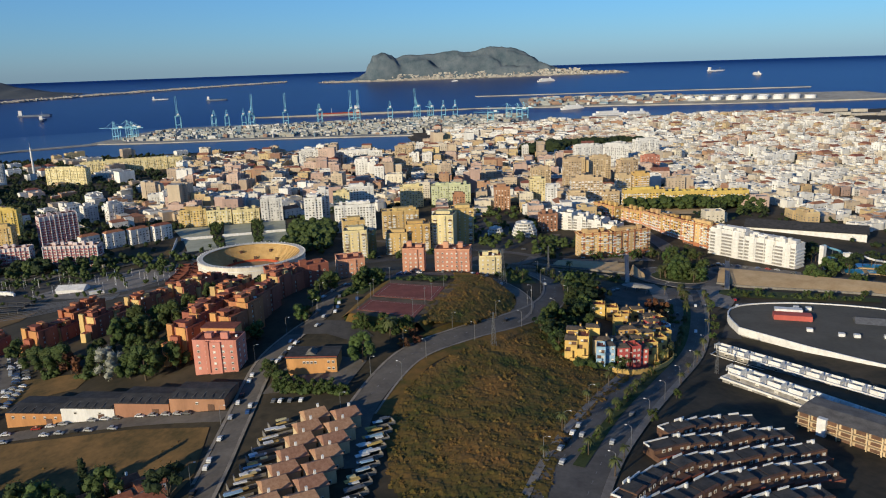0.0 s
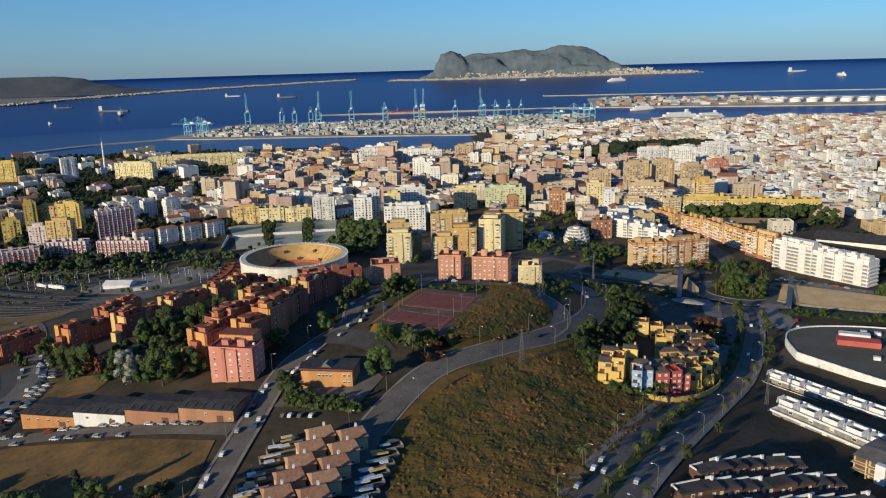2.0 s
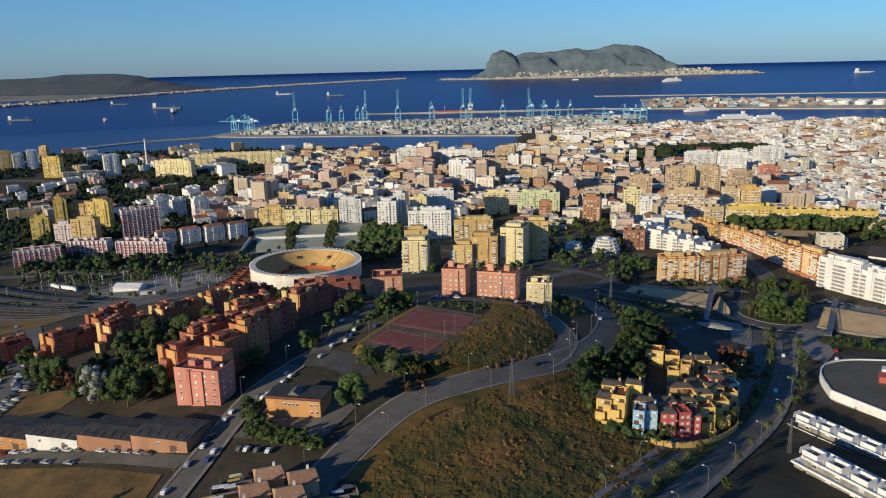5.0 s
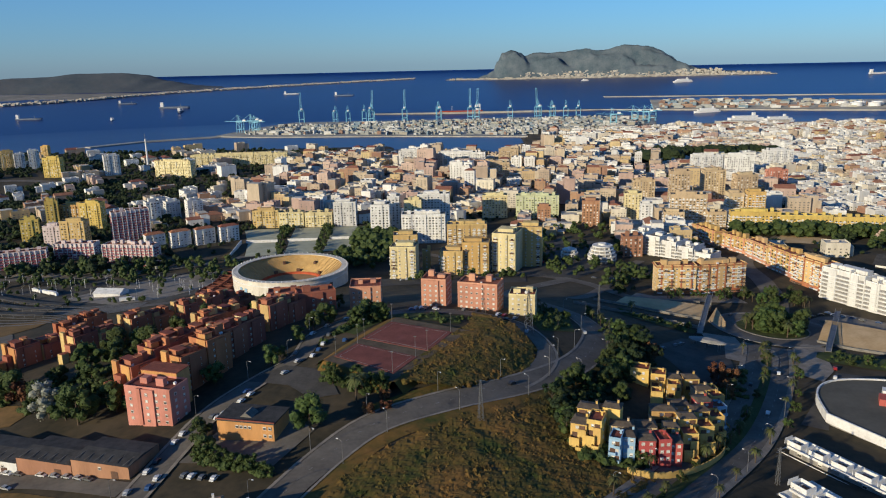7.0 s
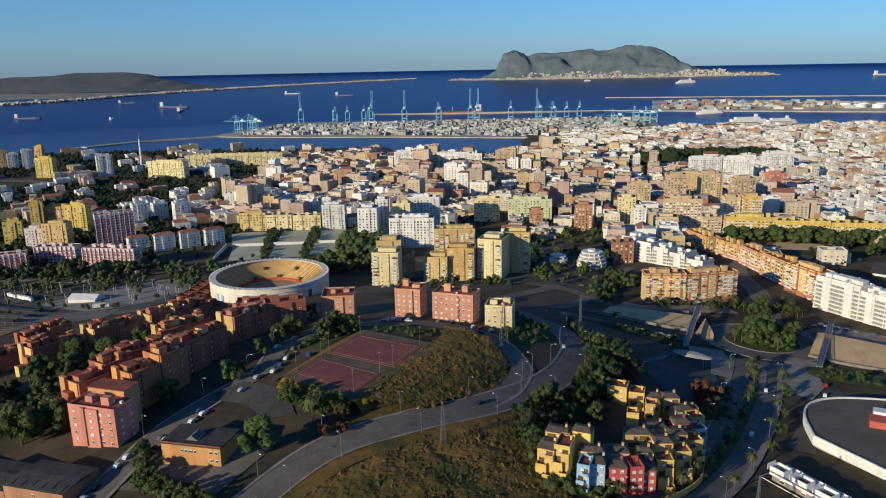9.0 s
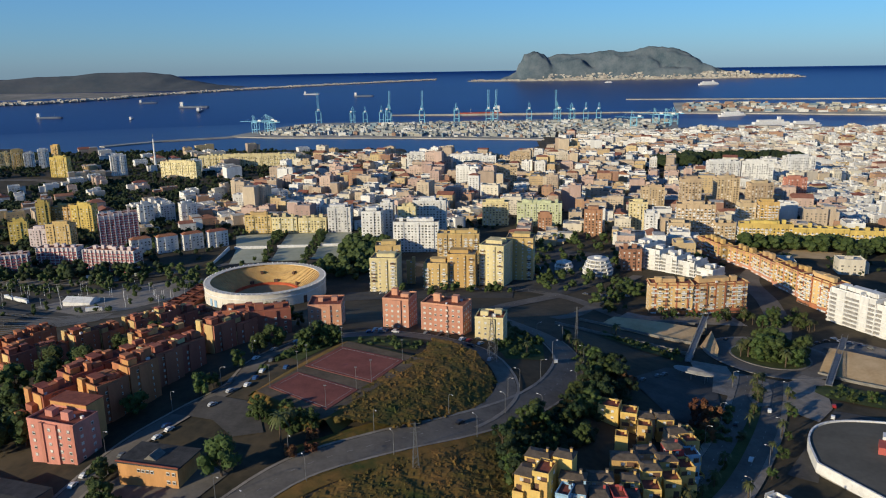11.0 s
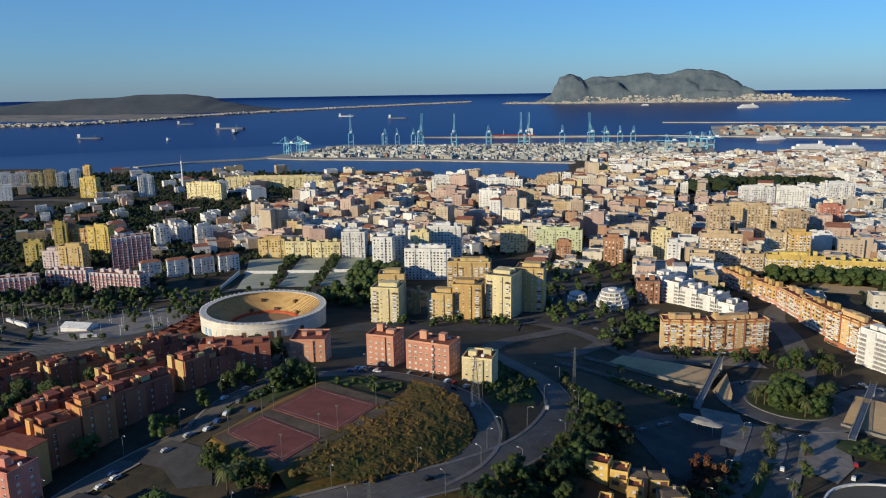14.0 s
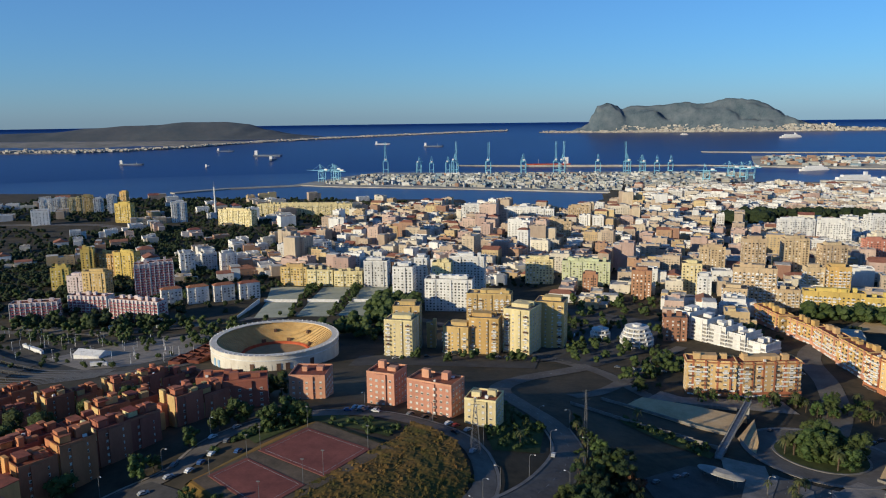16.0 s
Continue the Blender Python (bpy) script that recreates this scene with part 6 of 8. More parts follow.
def town(name, x0, x1, y0, y1, turn, cell, low, high, weights, reds, seed, fill=0.86, single=False, label="houses crowded along town streets"):
    r = random.Random(seed)
    heap = [Solid() for _ in CITY_WALL]
    c, s = math.cos(radians(turn)), math.sin(radians(turn))
    cx, cy = (x0 + x1) / 2, (y0 + y1) / 2
    n = int(max(x1 - x0, y1 - y0) / cell) + 4
    for i in range(-n, n):
        for j in range(-n, n):
            u = i * cell + (i // 3) * 5.0
            v = j * cell * 0.95 + (j // 2) * 7.0
            x, y = cx + u * c - v * s + r.uniform(-2, 2), cy + u * s + v * c + r.uniform(-2, 2)
            if not (x0 < x < x1 and y0 < y < y1) or x > 0.98 * y + 130 or -x > 0.64 * y + 190 or y > coast(x) - 40 or r.random() > fill:
                continue
            if any(inside(x, y, p) for p in OPEN) or any((x - a) ** 2 + (y - b) ** 2 < (k + cell * 0.42) ** 2 for a, b, k in KEEP):
                continue
            lift = min(1.0, max(0.0, 0.5 + 0.8 * noise.noise(Vector((x / 70.0, y / 70.0, seed)))))
            h = (low + (high - low) * (lift ** 1.5) * r.uniform(0.3, 1.35)) // 2.9 * 2.9 + 0.6
            w, d = cell * r.uniform(0.62, 1.08), cell * r.uniform(0.5, 0.9)
            k = r.choices(range(6), weights)[0]
            z = ground(x, y)
            rot = turn + r.choice((0, 0, 90)) + r.uniform(-3, 3)
            red = r.random() < reds
            ca, sa = math.cos(radians(rot)), math.sin(radians(rot))
            if single:
                t = thing("town_house", x, y, z, rot, ("white", "cream", "tan", "pinkish", "ochre", "brick red")[k] + " town house with a " + ("red tiled roof" if red else "flat roof"), "house", name)
                S, bx, by, bz = Solid(), 0.0, 0.0, 0.0
                roof, win = Solid(), Solid()
                rr, ca, sa = 0.0, 1.0, 0.0
                slots = (0, 0, 0)
            else:
                S = roof = win = heap[k]
                bx, by, bz, rr = x, y, z, rot
                slots = (1, 2, 3)
            S.box(bx, by, bz - 6, w, d, h + 6, 0, rr)
            wings, rooms = [], Solid() if single else S
            for _ in range(r.choice((0, 1, 1, 2))):
                # a wing built against the house, lower or higher than it
                ww, dd = w * r.uniform(0.35, 0.7), d * r.uniform(0.5, 0.9)
                ox, oy = r.choice((-1, 1)) * (w + ww) * 0.42, r.uniform(-0.3, 0.3) * d
                hw = max(3.5, h + r.choice((-5.8, -2.9, -2.9, 2.9)))
                wing = Solid() if single else S
                wings.append(wing)
                wing.box(bx + ox * ca - oy * sa, by + ox * sa + oy * ca, bz - 6, ww, dd, hw + 6, 0, rr)
                roof.box(bx + ox * ca - oy * sa, by + ox * sa + oy * ca, bz + hw, ww - 0.9, dd - 0.9, 0.5, 0 if single else 1, rr)
            if red:
                roof.gable(bx, by, bz + h, w + 0.6, d + 0.6, d * 0.2, 1 if single else 2, rr, r.choice((0, d * 0.4)))
            else:
                roof.box(bx, by, bz + h, w - 0.8, d - 0.8, 0.15, 0 if single else 1, rr)
                for sx, sy, ww, dd in ((0, -1, w, 0.4), (0, 1, w, 0.4), (-1, 0, 0.4, d - 0.8), (1, 0, 0.4, d - 0.8)):
                    ox, oy = sx * (w / 2 - 0.2), sy * (d / 2 - 0.2)
                    rooms.box(bx + ox * ca - oy * sa, by + ox * sa + oy * ca, bz + h - 0.02, ww, dd, r.uniform(0.5, 1.4), 0, rr)
                for _ in range(r.choice((1, 2, 3))):
                    ox, oy = r.uniform(-w * 0.34, w * 0.34), r.uniform(-d * 0.34, d * 0.34)
                    rooms.box(bx + ox * ca - oy * sa, by + ox * sa + oy * ca, bz + h + 0.1, r.uniform(2, 7), r.uniform(2, 5), r.uniform(1.2, 3.4), 0, rr)
            for turn2, fw, off in ((0, w, d / 2), (90, d, w / 2), (-90, d, w / 2), (180, w, d / 2)):
                cc, ss = math.cos(radians(turn2)), math.sin(radians(turn2))
                if r.random() < 0.22:
                    continue
                gap = r.choice((3.2, 4.2, 5.4))
                for px, pz in facade_slots(fw, h, gap, 2.9, 1.7):
                    if r.random() < 0.12:
                        continue
                    ww = r.choice((1.3, 1.6, 2.2))
                    ox, oy = px * cc + off * ss, px * ss - off * cc
                    if single:
                        win.box(ox, oy, pz - 0.7, ww, 0.25, 1.4, 0, turn2)
                    else:
                        q = [((px + e * ww / 2) * cc + (off + 0.12) * ss, (px + e * ww / 2) * ss - (off + 0.12) * cc, pz + g) for e, g in ((-1, -0.7), (1, -0.7), (1, 0.7), (-1, 0.7))]
                        win.add([(bx + a * ca - b * sa, by + a * sa + b * ca, bz + g) for a, b, g in q], [(0, 1, 2, 3)], 3)
            if single:
                part("wall", S, CITY_WALL[k], t)
                for wing in wings:
                    part("wing", wing, CITY_WALL[k], t)
                if rooms.f:
                    part("roof_clutter", rooms, CITY_WALL[k], t, kind="stuff")
                part("roof", roof, CITY_ROOF, t)
                part("glazing", win, M_TOWNGLASS, t, kind="stuff")
    if not single:
        for k, S in enumerate(heap):
            if S.f:
                tagged(part("town_houses", S, [CITY_WALL[k], *CITY_ROOF, M_TOWNGLASS], kind="stuff"), label, "houses")


town("houses of the middle town", 70, 470, 600, 960, -10, 25, 8, 26, (6, 4, 5, 3, 3, 2), 0.15, 3, 0.5, True)
town("houses behind the pitches", -380, 60, 925, 1130, 30, 25, 7, 20, (7, 4, 4, 3, 2, 2), 0.2, 4, 0.36, True)
town("old town", -330, 480, 965, 1780, -14, 24, 6, 36, (6, 5, 8, 5, 3, 1), 0.16, 5, 0.66, label="tan and white town houses crowded along narrow streets")
town("white quarter", 480, 1500, 560, 2300, 8, 21, 6, 20, (16, 4, 3, 2, 1, 1), 0.12, 6, 0.74, label="dense white houses of the hillside quarter")
town("lower quarter", 300, 900, 1500, 2200, -20, 32, 7, 22, (12, 5, 5, 2, 1, 1), 0.08, 7, 0.8, label="pale blocks between the town and the harbour")
town("west quarter", -760, -330, 1010, 1440, 36, 25, 8, 22, (9, 4, 4, 3, 2, 1), 0.18, 8, 0.2, label="mixed pale houses among trees")
town("far west quarter", -1250, -330, 1440, 1920, 34, 34, 9, 26, (7, 4, 4, 2, 2, 1), 0.1, 9, 0.15, label="blocks spread out towards the shore")
town("outer west", -760, -520, 640, 1000, 36, 26, 7, 16, (9, 4, 4, 3, 2, 1), 0.3, 10, 0.08, label="scattered pale houses among trees")

# ---- harbour ----
def slab(name, poly, z, label):
    s = Solid()
    n = len(poly)
    top, low = [(x, y, z) for x, y in poly], [(x, y, -8) for x, y in poly]
    s.add(top + low, [tuple(range(n))] + [(i, n + i, n + (i + 1) % n, (i + 1) % n) for i in range(n)])
    return structure(name, s, M_QUAY, label, "quay")


slab("quay_main", ((-720, 2370), (-560, 2310), (-134, 2240), (349, 2115), (520, 2200), (700, 2440), (820, 2880), (484, 2930), (-171, 2880), (-560, 2900), (-640, 2700)), 3.0, "pale concrete container terminal")
slab("causeway", ((-1010, 2120), (-900, 2262), (-716, 2372), (-690, 2345), (-880, 2235), (-985, 2100)), 3.0, "causeway to the container terminal")
slab("quay_ferry", ((480, 2160), (720, 2430), (940, 2395), (1290, 2300), (1900, 2100), (1900, 1900), (600, 1900)), 2.6, "broad quays of the ferry port")


def far_slab(name, poly, label):
    s = Solid()
    n = len(poly)
    top = [afar(x, y, 4)[0] for x, y in poly]
    low = [afar(x, y, -6)[0] for x, y in poly]
    s.add(top + low, [tuple(range(n))] + [(i, n + i, n + (i + 1) % n, (i + 1) % n) for i in range(n)])
    return structure(name, s, M_QUAY, label, "quay")


far_slab("quay_outer", ((905, 3195), (1300, 3050), (1700, 2880), (2500, 2700), (2700, 3300), (2085, 3590), (1500, 3850), (1109, 4000)), "outer container terminal on reclaimed land")
far_slab("breakwater", ((975, 4515), (1600, 4370), (2260, 4200), (2900, 4000), (2900, 3960), (2260, 4160), (1600, 4330), (975, 4470)), "long pale breakwater")
far_slab("breakwater_inner", ((-300, 3330), (700, 3300), (905, 3220), (905, 3205), (700, 3287), (-300, 3318)), "pale quay wall")


def crane(x, y, rot, up, tall=1.0, far=False):
    """A ship-to-shore crane: portal legs, girder, apex, stays, and a boom raised or lowered."""
    z, k = 3.0, 1.0
    if far:
        (x, y, z), k = afar(x, y, 4)
    t = thing("harbour_crane", x, y, z, rot, "pale blue container crane with its boom " + ("raised" if up else "lowered"), "crane", "harbour cranes")
    t.scale = (k * tall,) * 3
    leg = Solid().box(0, 0, 0, 1.9, 1.9, 46).mesh("leg", [M_CRANE])
    for sx in (-9, 9):
        for sy in (-12, 12):
            o = new("leg", leg)
            o.parent, o.matrix_basis = t, pose(sx, sy, 0)
    f = Solid()
    for sx in (-9, 9):
        f.box(sx, 0, 14, 1.6, 24, 1.8).box(sx, 0, 44, 1.6, 24, 2.0)
        f.beam((sx, -12, 15), (sx, 12, 44), 0.8)
    for sy in (-12, 12):
        f.box(0, sy, 12, 18, 1.6, 1.8).box(0, sy, 44, 18, 1.6, 2.0)
    part("portal_frame", f, M_CRANE, t)
    g = Solid()
    for sx in (-3, 3):
        g.box(sx, -12, 46, 1.3, 52, 2.6)
    for i in range(9):
        g.box(0, -36 + i * 6, 46.4, 6, 0.7, 1.0)
    part("girder", g, M_CRANE, t)
    a = Solid()
    for sx in (-5, 5):
        a.beam((sx, 12, 46), (sx * 0.3, 9, 74), 1.1).beam((sx, -2, 46), (sx * 0.3, 9, 74), 0.9)
    a.beam((-1.5, 9, 74), (-1.5, -34, 48), 0.45).beam((1.5, 9, 74), (1.5, -34, 48), 0.45)
    part("apex_frame", a, M_CRANE, t)
    part("machine_house", Solid().box(0, -22, 49, 7, 14, 6), M_WHITE, t)
    b = Solid()
    tip = (0, 22, 116) if up else (0, 74, 48)
    for sx in (-2.6, 2.6):
        b.beam((sx, 13, 47), (sx, tip[1], tip[2]), 1.1)
    for i in range(1, 12):
        q = i / 12
        b.beam((-2.6, 13 + (tip[1] - 13) * q, 47 + (tip[2] - 47) * q), (2.6, 13 + (tip[1] - 13) * q, 47 + (tip[2] - 47) * q), 0.6)
    for sx in (-1.2, 1.2):
        b.beam((sx, 9, 74), (sx * 2, 13 + (tip[1] - 13) * 0.6, 47 + (tip[2] - 47) * 0.6), 0.4)
    part("boom", b, M_CRANE, t)
    return t


for x, y, up, tall in ((-527, 2870, 1, 1.0), (-400, 2880, 0, 0.82), (-352, 2880, 0, 0.82), (-290, 2880, 0, 0.84), (-258, 2880, 0, 0.84), (-260, 2853, 1, 1.0), (-134, 2833, 1, 1.0), (-6, 2850, 0, 0.95), (112, 2830, 1, 1.0), (137, 2825, 1, 1.0),
                       (262, 2830, 0, 0.95), (361, 2795, 1, 0.98), (415, 2800, 0, 0.9), (465, 2800, 0, 0.9), (512, 2800, 0, 0.9)):
    crane(x, y, random.Random(int(x)).uniform(-14, 14), up, tall)
for x, y, rot in ((-660, 2480, 70), (-600, 2450, 78), (-628, 2520, 74), (660, 2560, 60), (730, 2590, 62), (690, 2530, 64), (560, 2440, 70)):
    crane(x, y, rot, 0, 0.78)

boxes = [Solid() for _ in range(5)]
BOX_MAT = [surface("container_%s" % k, tuple(v * 0.7 for v in c), c, 6, 0.6, 0, 0.2, island=True) for k, c in
           (("rust", (0.30, 0.19, 0.14)), ("white", (0.60, 0.59, 0.56)), ("blue", (0.22, 0.30, 0.36)), ("grey", (0.36, 0.37, 0.35)), ("tan", (0.44, 0.41, 0.34)))]
rng = random.Random(5)
QUAY_A = ((-640, 2395), (-134, 2280), (340, 2160), (560, 2300), (660, 2480), (760, 2800), (-150, 2790), (-560, 2700))
for _ in range(2600):
    x, y = rng.uniform(-660, 780), rng.uniform(2150, 2820)
    if not inside(x, y, QUAY_A):
        continue
    boxes[rng.choices(range(5), (1, 6, 2, 8, 3))[0]].box(x, y, 3, rng.choice((6, 12, 12, 24)), rng.uniform(3, 10), rng.choice((2.6, 5.2, 7.8, 10.4)), 0, -12 + rng.choice((0, 0, 90)))
for _ in range(700):
    x, y = rng.uniform(920, 2500), rng.uniform(3000, 3900)
    if not inside(x, y, ((960, 3230), (1450, 3080), (1800, 3060), (1900, 3500), (1450, 3780), (1120, 3920))):
        continue
    (px, py, pz), k = afar(x, y, 4)
    boxes[rng.choices(range(5), (7, 3, 3, 3, 3))[0]].box(px, py, pz, rng.choice((12, 24, 36)) * k, rng.uniform(5, 14) * k, rng.choice((2.6, 5.2, 7.8, 10.4)) * 1.4 * k, 0, -18)
for k, s in enumerate(boxes):
    tagged(part("container_stacks", s, BOX_MAT[k], kind="stuff"), "stacked shipping containers on the terminal", "containers")

sheds = Solid()
for _ in range(110):
    x = rng.uniform(520, 1850)
    y = rng.uniform(1960, 2400)
    if y > coast(x) - 8 and not inside(x, y, ((480, 2160), (720, 2430), (940, 2395), (1290, 2300), (1900, 2100), (1900, 1900), (600, 1900))):
        continue
    sheds.box(x, y, 2.5, rng.uniform(18, 90), rng.uniform(12, 34), rng.uniform(4, 12), 0, rng.uniform(-25, -5))
tagged(part("port_sheds", sheds, M_TOWNWHITE, kind="stuff"), "pale sheds and depots on the ferry quays", "sheds")
tanks = Solid()
for i in range(16):
    (px, py, pz), k = afar(1720 + (i % 8) * 62, 3120 + (i // 8) * 110 - (i % 8) * 25, 4)
    tanks.tube((px, py, pz), (px, py, pz + 16 * k), 24 * k, 24 * k, 20)
tagged(part("storage_tanks", tanks, M_WHITE, kind="stuff"), "white cylindrical storage tanks", "tanks")


def ship(x, y, rot, length, hull, house, label, name="cargo_ship"):
    (px, py, pz), k = afar(x, y, 0)
    t = thing(name, px, py, pz, rot, label, "ship", "ships in the bay")
    t.scale = (k, k, k)
    w, h = length * 0.16, length * 0.055
    s = Solid()
    pts = [(-0.5, -0.8), (0.3, -1), (0.44, -0.6), (0.5, 0), (0.44, 0.6), (0.3, 1), (-0.5, 0.8)]
    n = len(pts)
    s.add([(a * length * 0.96, b * w / 2 * 0.8, -2) for a, b in pts] + [(a * length, b * w / 2, h) for a, b in pts],
          [tuple(range(n, 2 * n))] + [(i, (i + 1) % n, n + (i + 1) % n, n + i) for i in range(n)])
    part("hull", s, hull, t)
    if house == "ferry":
        part("deck_house", Solid().box(-length * 0.04, 0, h, length * 0.78, w * 0.9, h * 1.0).box(-length * 0.02, 0, 2 * h, length * 0.55, w * 0.8, h * 0.8), M_WHITE, t)
        part("funnel", Solid().box(-length * 0.22, 0, 2.8 * h, length * 0.06, w * 0.4, h * 1.1), M_WHITE, t)
    else:
        part("deck_house", Solid().box(-length * 0.4, 0, h, length * 0.1, w * 0.8, h * 2.6), M_WHITE, t)
        part("mast", Solid().tube((length * 0.2, 0, h), (length * 0.2, 0, h * 3), 0.7, 0.4, 5), M_WHITE, t)


M_HULL_RED = surface("red_hull", (0.34, 0.05, 0.03), (0.45, 0.09, 0.05), 30, 0.6)
M_HULL_DARK = surface("grey_blue_hull", (0.12, 0.15, 0.20), (0.22, 0.25, 0.31), 30, 0.6)
for x, y, rot, ln, hull, house, label in (
        (90, 3300, 184, 190, M_HULL_RED, "cargo", "red bulk carrier at the quay wall"), (1000, 2480, 188, 150, M_WHITE, "ferry", "white ferry moored in the basin"), (1105, 2470, 190, 120, M_WHITE, "ferry", "white ferry moored in the basin"),
        (1060, 3000, 186, 110, M_WHITE, "ferry", "small white ferry in the basin"), (2300, 7200, 190, 200, M_WHITE, "ferry", "white cruise ferry crossing the bay"), (5200, 9000, 5, 260, M_WHITE, "cargo", "pale cargo ship far out"),
        (4300, 6700, 80, 180, M_WHITE, "ferry", "white ship heading out to sea"), (-1500, 4300, 5, 170, M_HULL_DARK, "cargo", "grey-blue tanker at anchor"), (-1330, 3900, 95, 110, M_HULL_DARK, "cargo", "grey-blue ship at anchor"),
        (-700, 5600, 2, 150, M_HULL_DARK, "cargo", "grey-blue tanker at anchor"), (-1900, 3500, 8, 120, M_HULL_DARK, "cargo", "grey barge with a white deck house"), (-1450, 3350, 100, 60, M_WHITE, "cargo", "small white boat on the bay"),
        (-2050, 5000, 10, 120, M_HULL_DARK, "cargo", "grey ship under the far shore"), (-1200, 6200, 5, 130, M_WHITE, "cargo", "pale ship under the far shore"), (1650, 8600, 5, 90, M_WHITE, "ferry", "white ferry under the rock")):
    ship(x, y, rot, ln, hull, house, label)


# chimney mast by the shore
mast = thing("signal_mast", -627, 1580, ground(-627, 1580), 0, "tall slender white mast near the shore", "mast")
part("shaft", Solid().tube((0, 0, 0), (0, 0, 64), 2.6, 1.5, 12), M_WHITE, mast)
part("antenna", Solid().tube((0, 0, 64), (0, 0, 76), 0.5, 0.2, 6), M_STEEL, mast)
KEEP.append((-627, 1580, 10))

# ---- trees ----
LEAF_RNG = random.Random(21)


def clump(s, cx, cy, cz, r, r_leaf, leaves, slot=0):
    """A lump of foliage: a jagged core and loose leaves round it."""
    g = LEAF_RNG
    base = [(0, 0, 1), (0.9, 0, 0.45), (0.28, 0.85, 0.45), (-0.72, 0.53, 0.45), (-0.72, -0.53, 0.45), (0.28, -0.85, 0.45), (0.72, 0.53, -0.45), (-0.28, 0.85, -0.45), (-0.9, 0, -0.45), (-0.28, -0.85, -0.45), (0.72, -0.53, -0.45), (0, 0, -1)]
    fs = [(0, 1, 2), (0, 2, 3), (0, 3, 4), (0, 4, 5), (0, 5, 1), (1, 6, 2), (2, 7, 3), (3, 8, 4), (4, 9, 5), (5, 10, 1), (2, 6, 7), (3, 7, 8), (4, 8, 9), (5, 9, 10), (1, 10, 6), (11, 7, 6), (11, 8, 7), (11, 9, 8), (11, 10, 9), (11, 6, 10)]
    vs = []
    for a, b, c in base:
        k = r * g.uniform(0.72, 1.08)
        vs.append((cx + a * k, cy + b * k, cz + c * k * 0.85))
    s.add(vs, fs, slot)
    for _ in range(leaves):
        d = Vector((g.gauss(0, 1), g.gauss(0, 1), g.gauss(0, 1))).normalized()
        p = Vector((cx, cy, cz)) + d * r * g.uniform(0.75, 1.12)
        u = Vector((g.gauss(0, 1), g.gauss(0, 1), g.gauss(0, 1))).normalized() * r_leaf
        w = d.cross(u).normalized() * r_leaf * 0.7
        s.add([tuple(p - u), tuple(p + w * 0.8), tuple(p + u), tuple(p - w * 0.8 + d * 0.1)], [(0, 1, 2, 3)], slot)


def trunk_solid(h, r):
    s = Solid().tube((0, 0, -1), (0.1, 0.05, h * 0.5), r, r * 0.75, 7).tube((0.1, 0.05, h * 0.5), (0.0, 0.0, h), r * 0.75, r * 0.3, 6)
    for a in (0.3, 2.2, 4.1, 5.4):
        s.tube((0.1, 0.05, h * 0.45), (math.cos(a) * h * 0.35, math.sin(a) * h * 0.35, h * 0.85), r * 0.45, r * 0.15, 5)
    return s


def broad(h, spread, lumps, leaf=0.45):
    g = LEAF_RNG
    s = Solid()
    for i in range(lumps):
        a, q = g.uniform(0, 6.28), math.sqrt(g.random())
        zz = h * (0.26 + 0.64 * g.random())
        k = spread * q * (1.0 - 0.55 * max(0, (zz / h - 0.6) / 0.4))
        clump(s, k * math.cos(a), k * math.sin(a), zz, spread * g.uniform(0.26, 0.40), leaf, 40)
    return s


def stone_pine(h, spread):
    g = LEAF_RNG
    s = Solid()
    for i in range(16):
        a, q = g.uniform(0, 6.28), math.sqrt(g.random())
        clump(s, spread * q * math.cos(a), spread * q * math.sin(a), h * (0.82 + 0.14 * (1 - q) + 0.05 * g.random()), spread * 0.3, 0.4, 26)
    return s


def column(h, r):
    g = LEAF_RNG
    s = Solid()
    for i in range(14):
        q = i / 13
        clump(s, g.uniform(-0.3, 0.3), g.uniform(-0.3, 0.3), h * (0.14 + 0.82 * q), r * (1.15 - 0.75 * q) * g.uniform(0.85, 1.1), 0.35, 18)
    return s


def fronds(h, n, ln):
    g = LEAF_RNG
    s = Solid()
    for i in range(n):
        a = 6.28 * i / n + g.uniform(-0.2, 0.2)
        up = g.uniform(-0.2, 0.9)
        line = [Vector((math.cos(a) * ln * q, math.sin(a) * ln * q, h + ln * (up * q - 0.95 * q * q))) for q in (0, 0.33, 0.66, 1)]
        side = Vector((-math.sin(a), math.cos(a), 0))
        for (p, q), w0, w1 in zip(zip(line, line[1:]), (0.12, 0.42, 0.36), (0.42, 0.36, 0.05)):
            s.add([tuple(p - side * w0 - Vector((0, 0, 0.2 * w0))), tuple(p), tuple(q), tuple(q - side * w1 - Vector((0, 0, 0.2 * w1)))], [(0, 1, 2, 3)])
            s.add([tuple(p), tuple(p + side * w0 - Vector((0, 0, 0.2 * w0))), tuple(q + side * w1 - Vector((0, 0, 0.2 * w1))), tuple(q)], [(0, 1, 2, 3)])
    return s


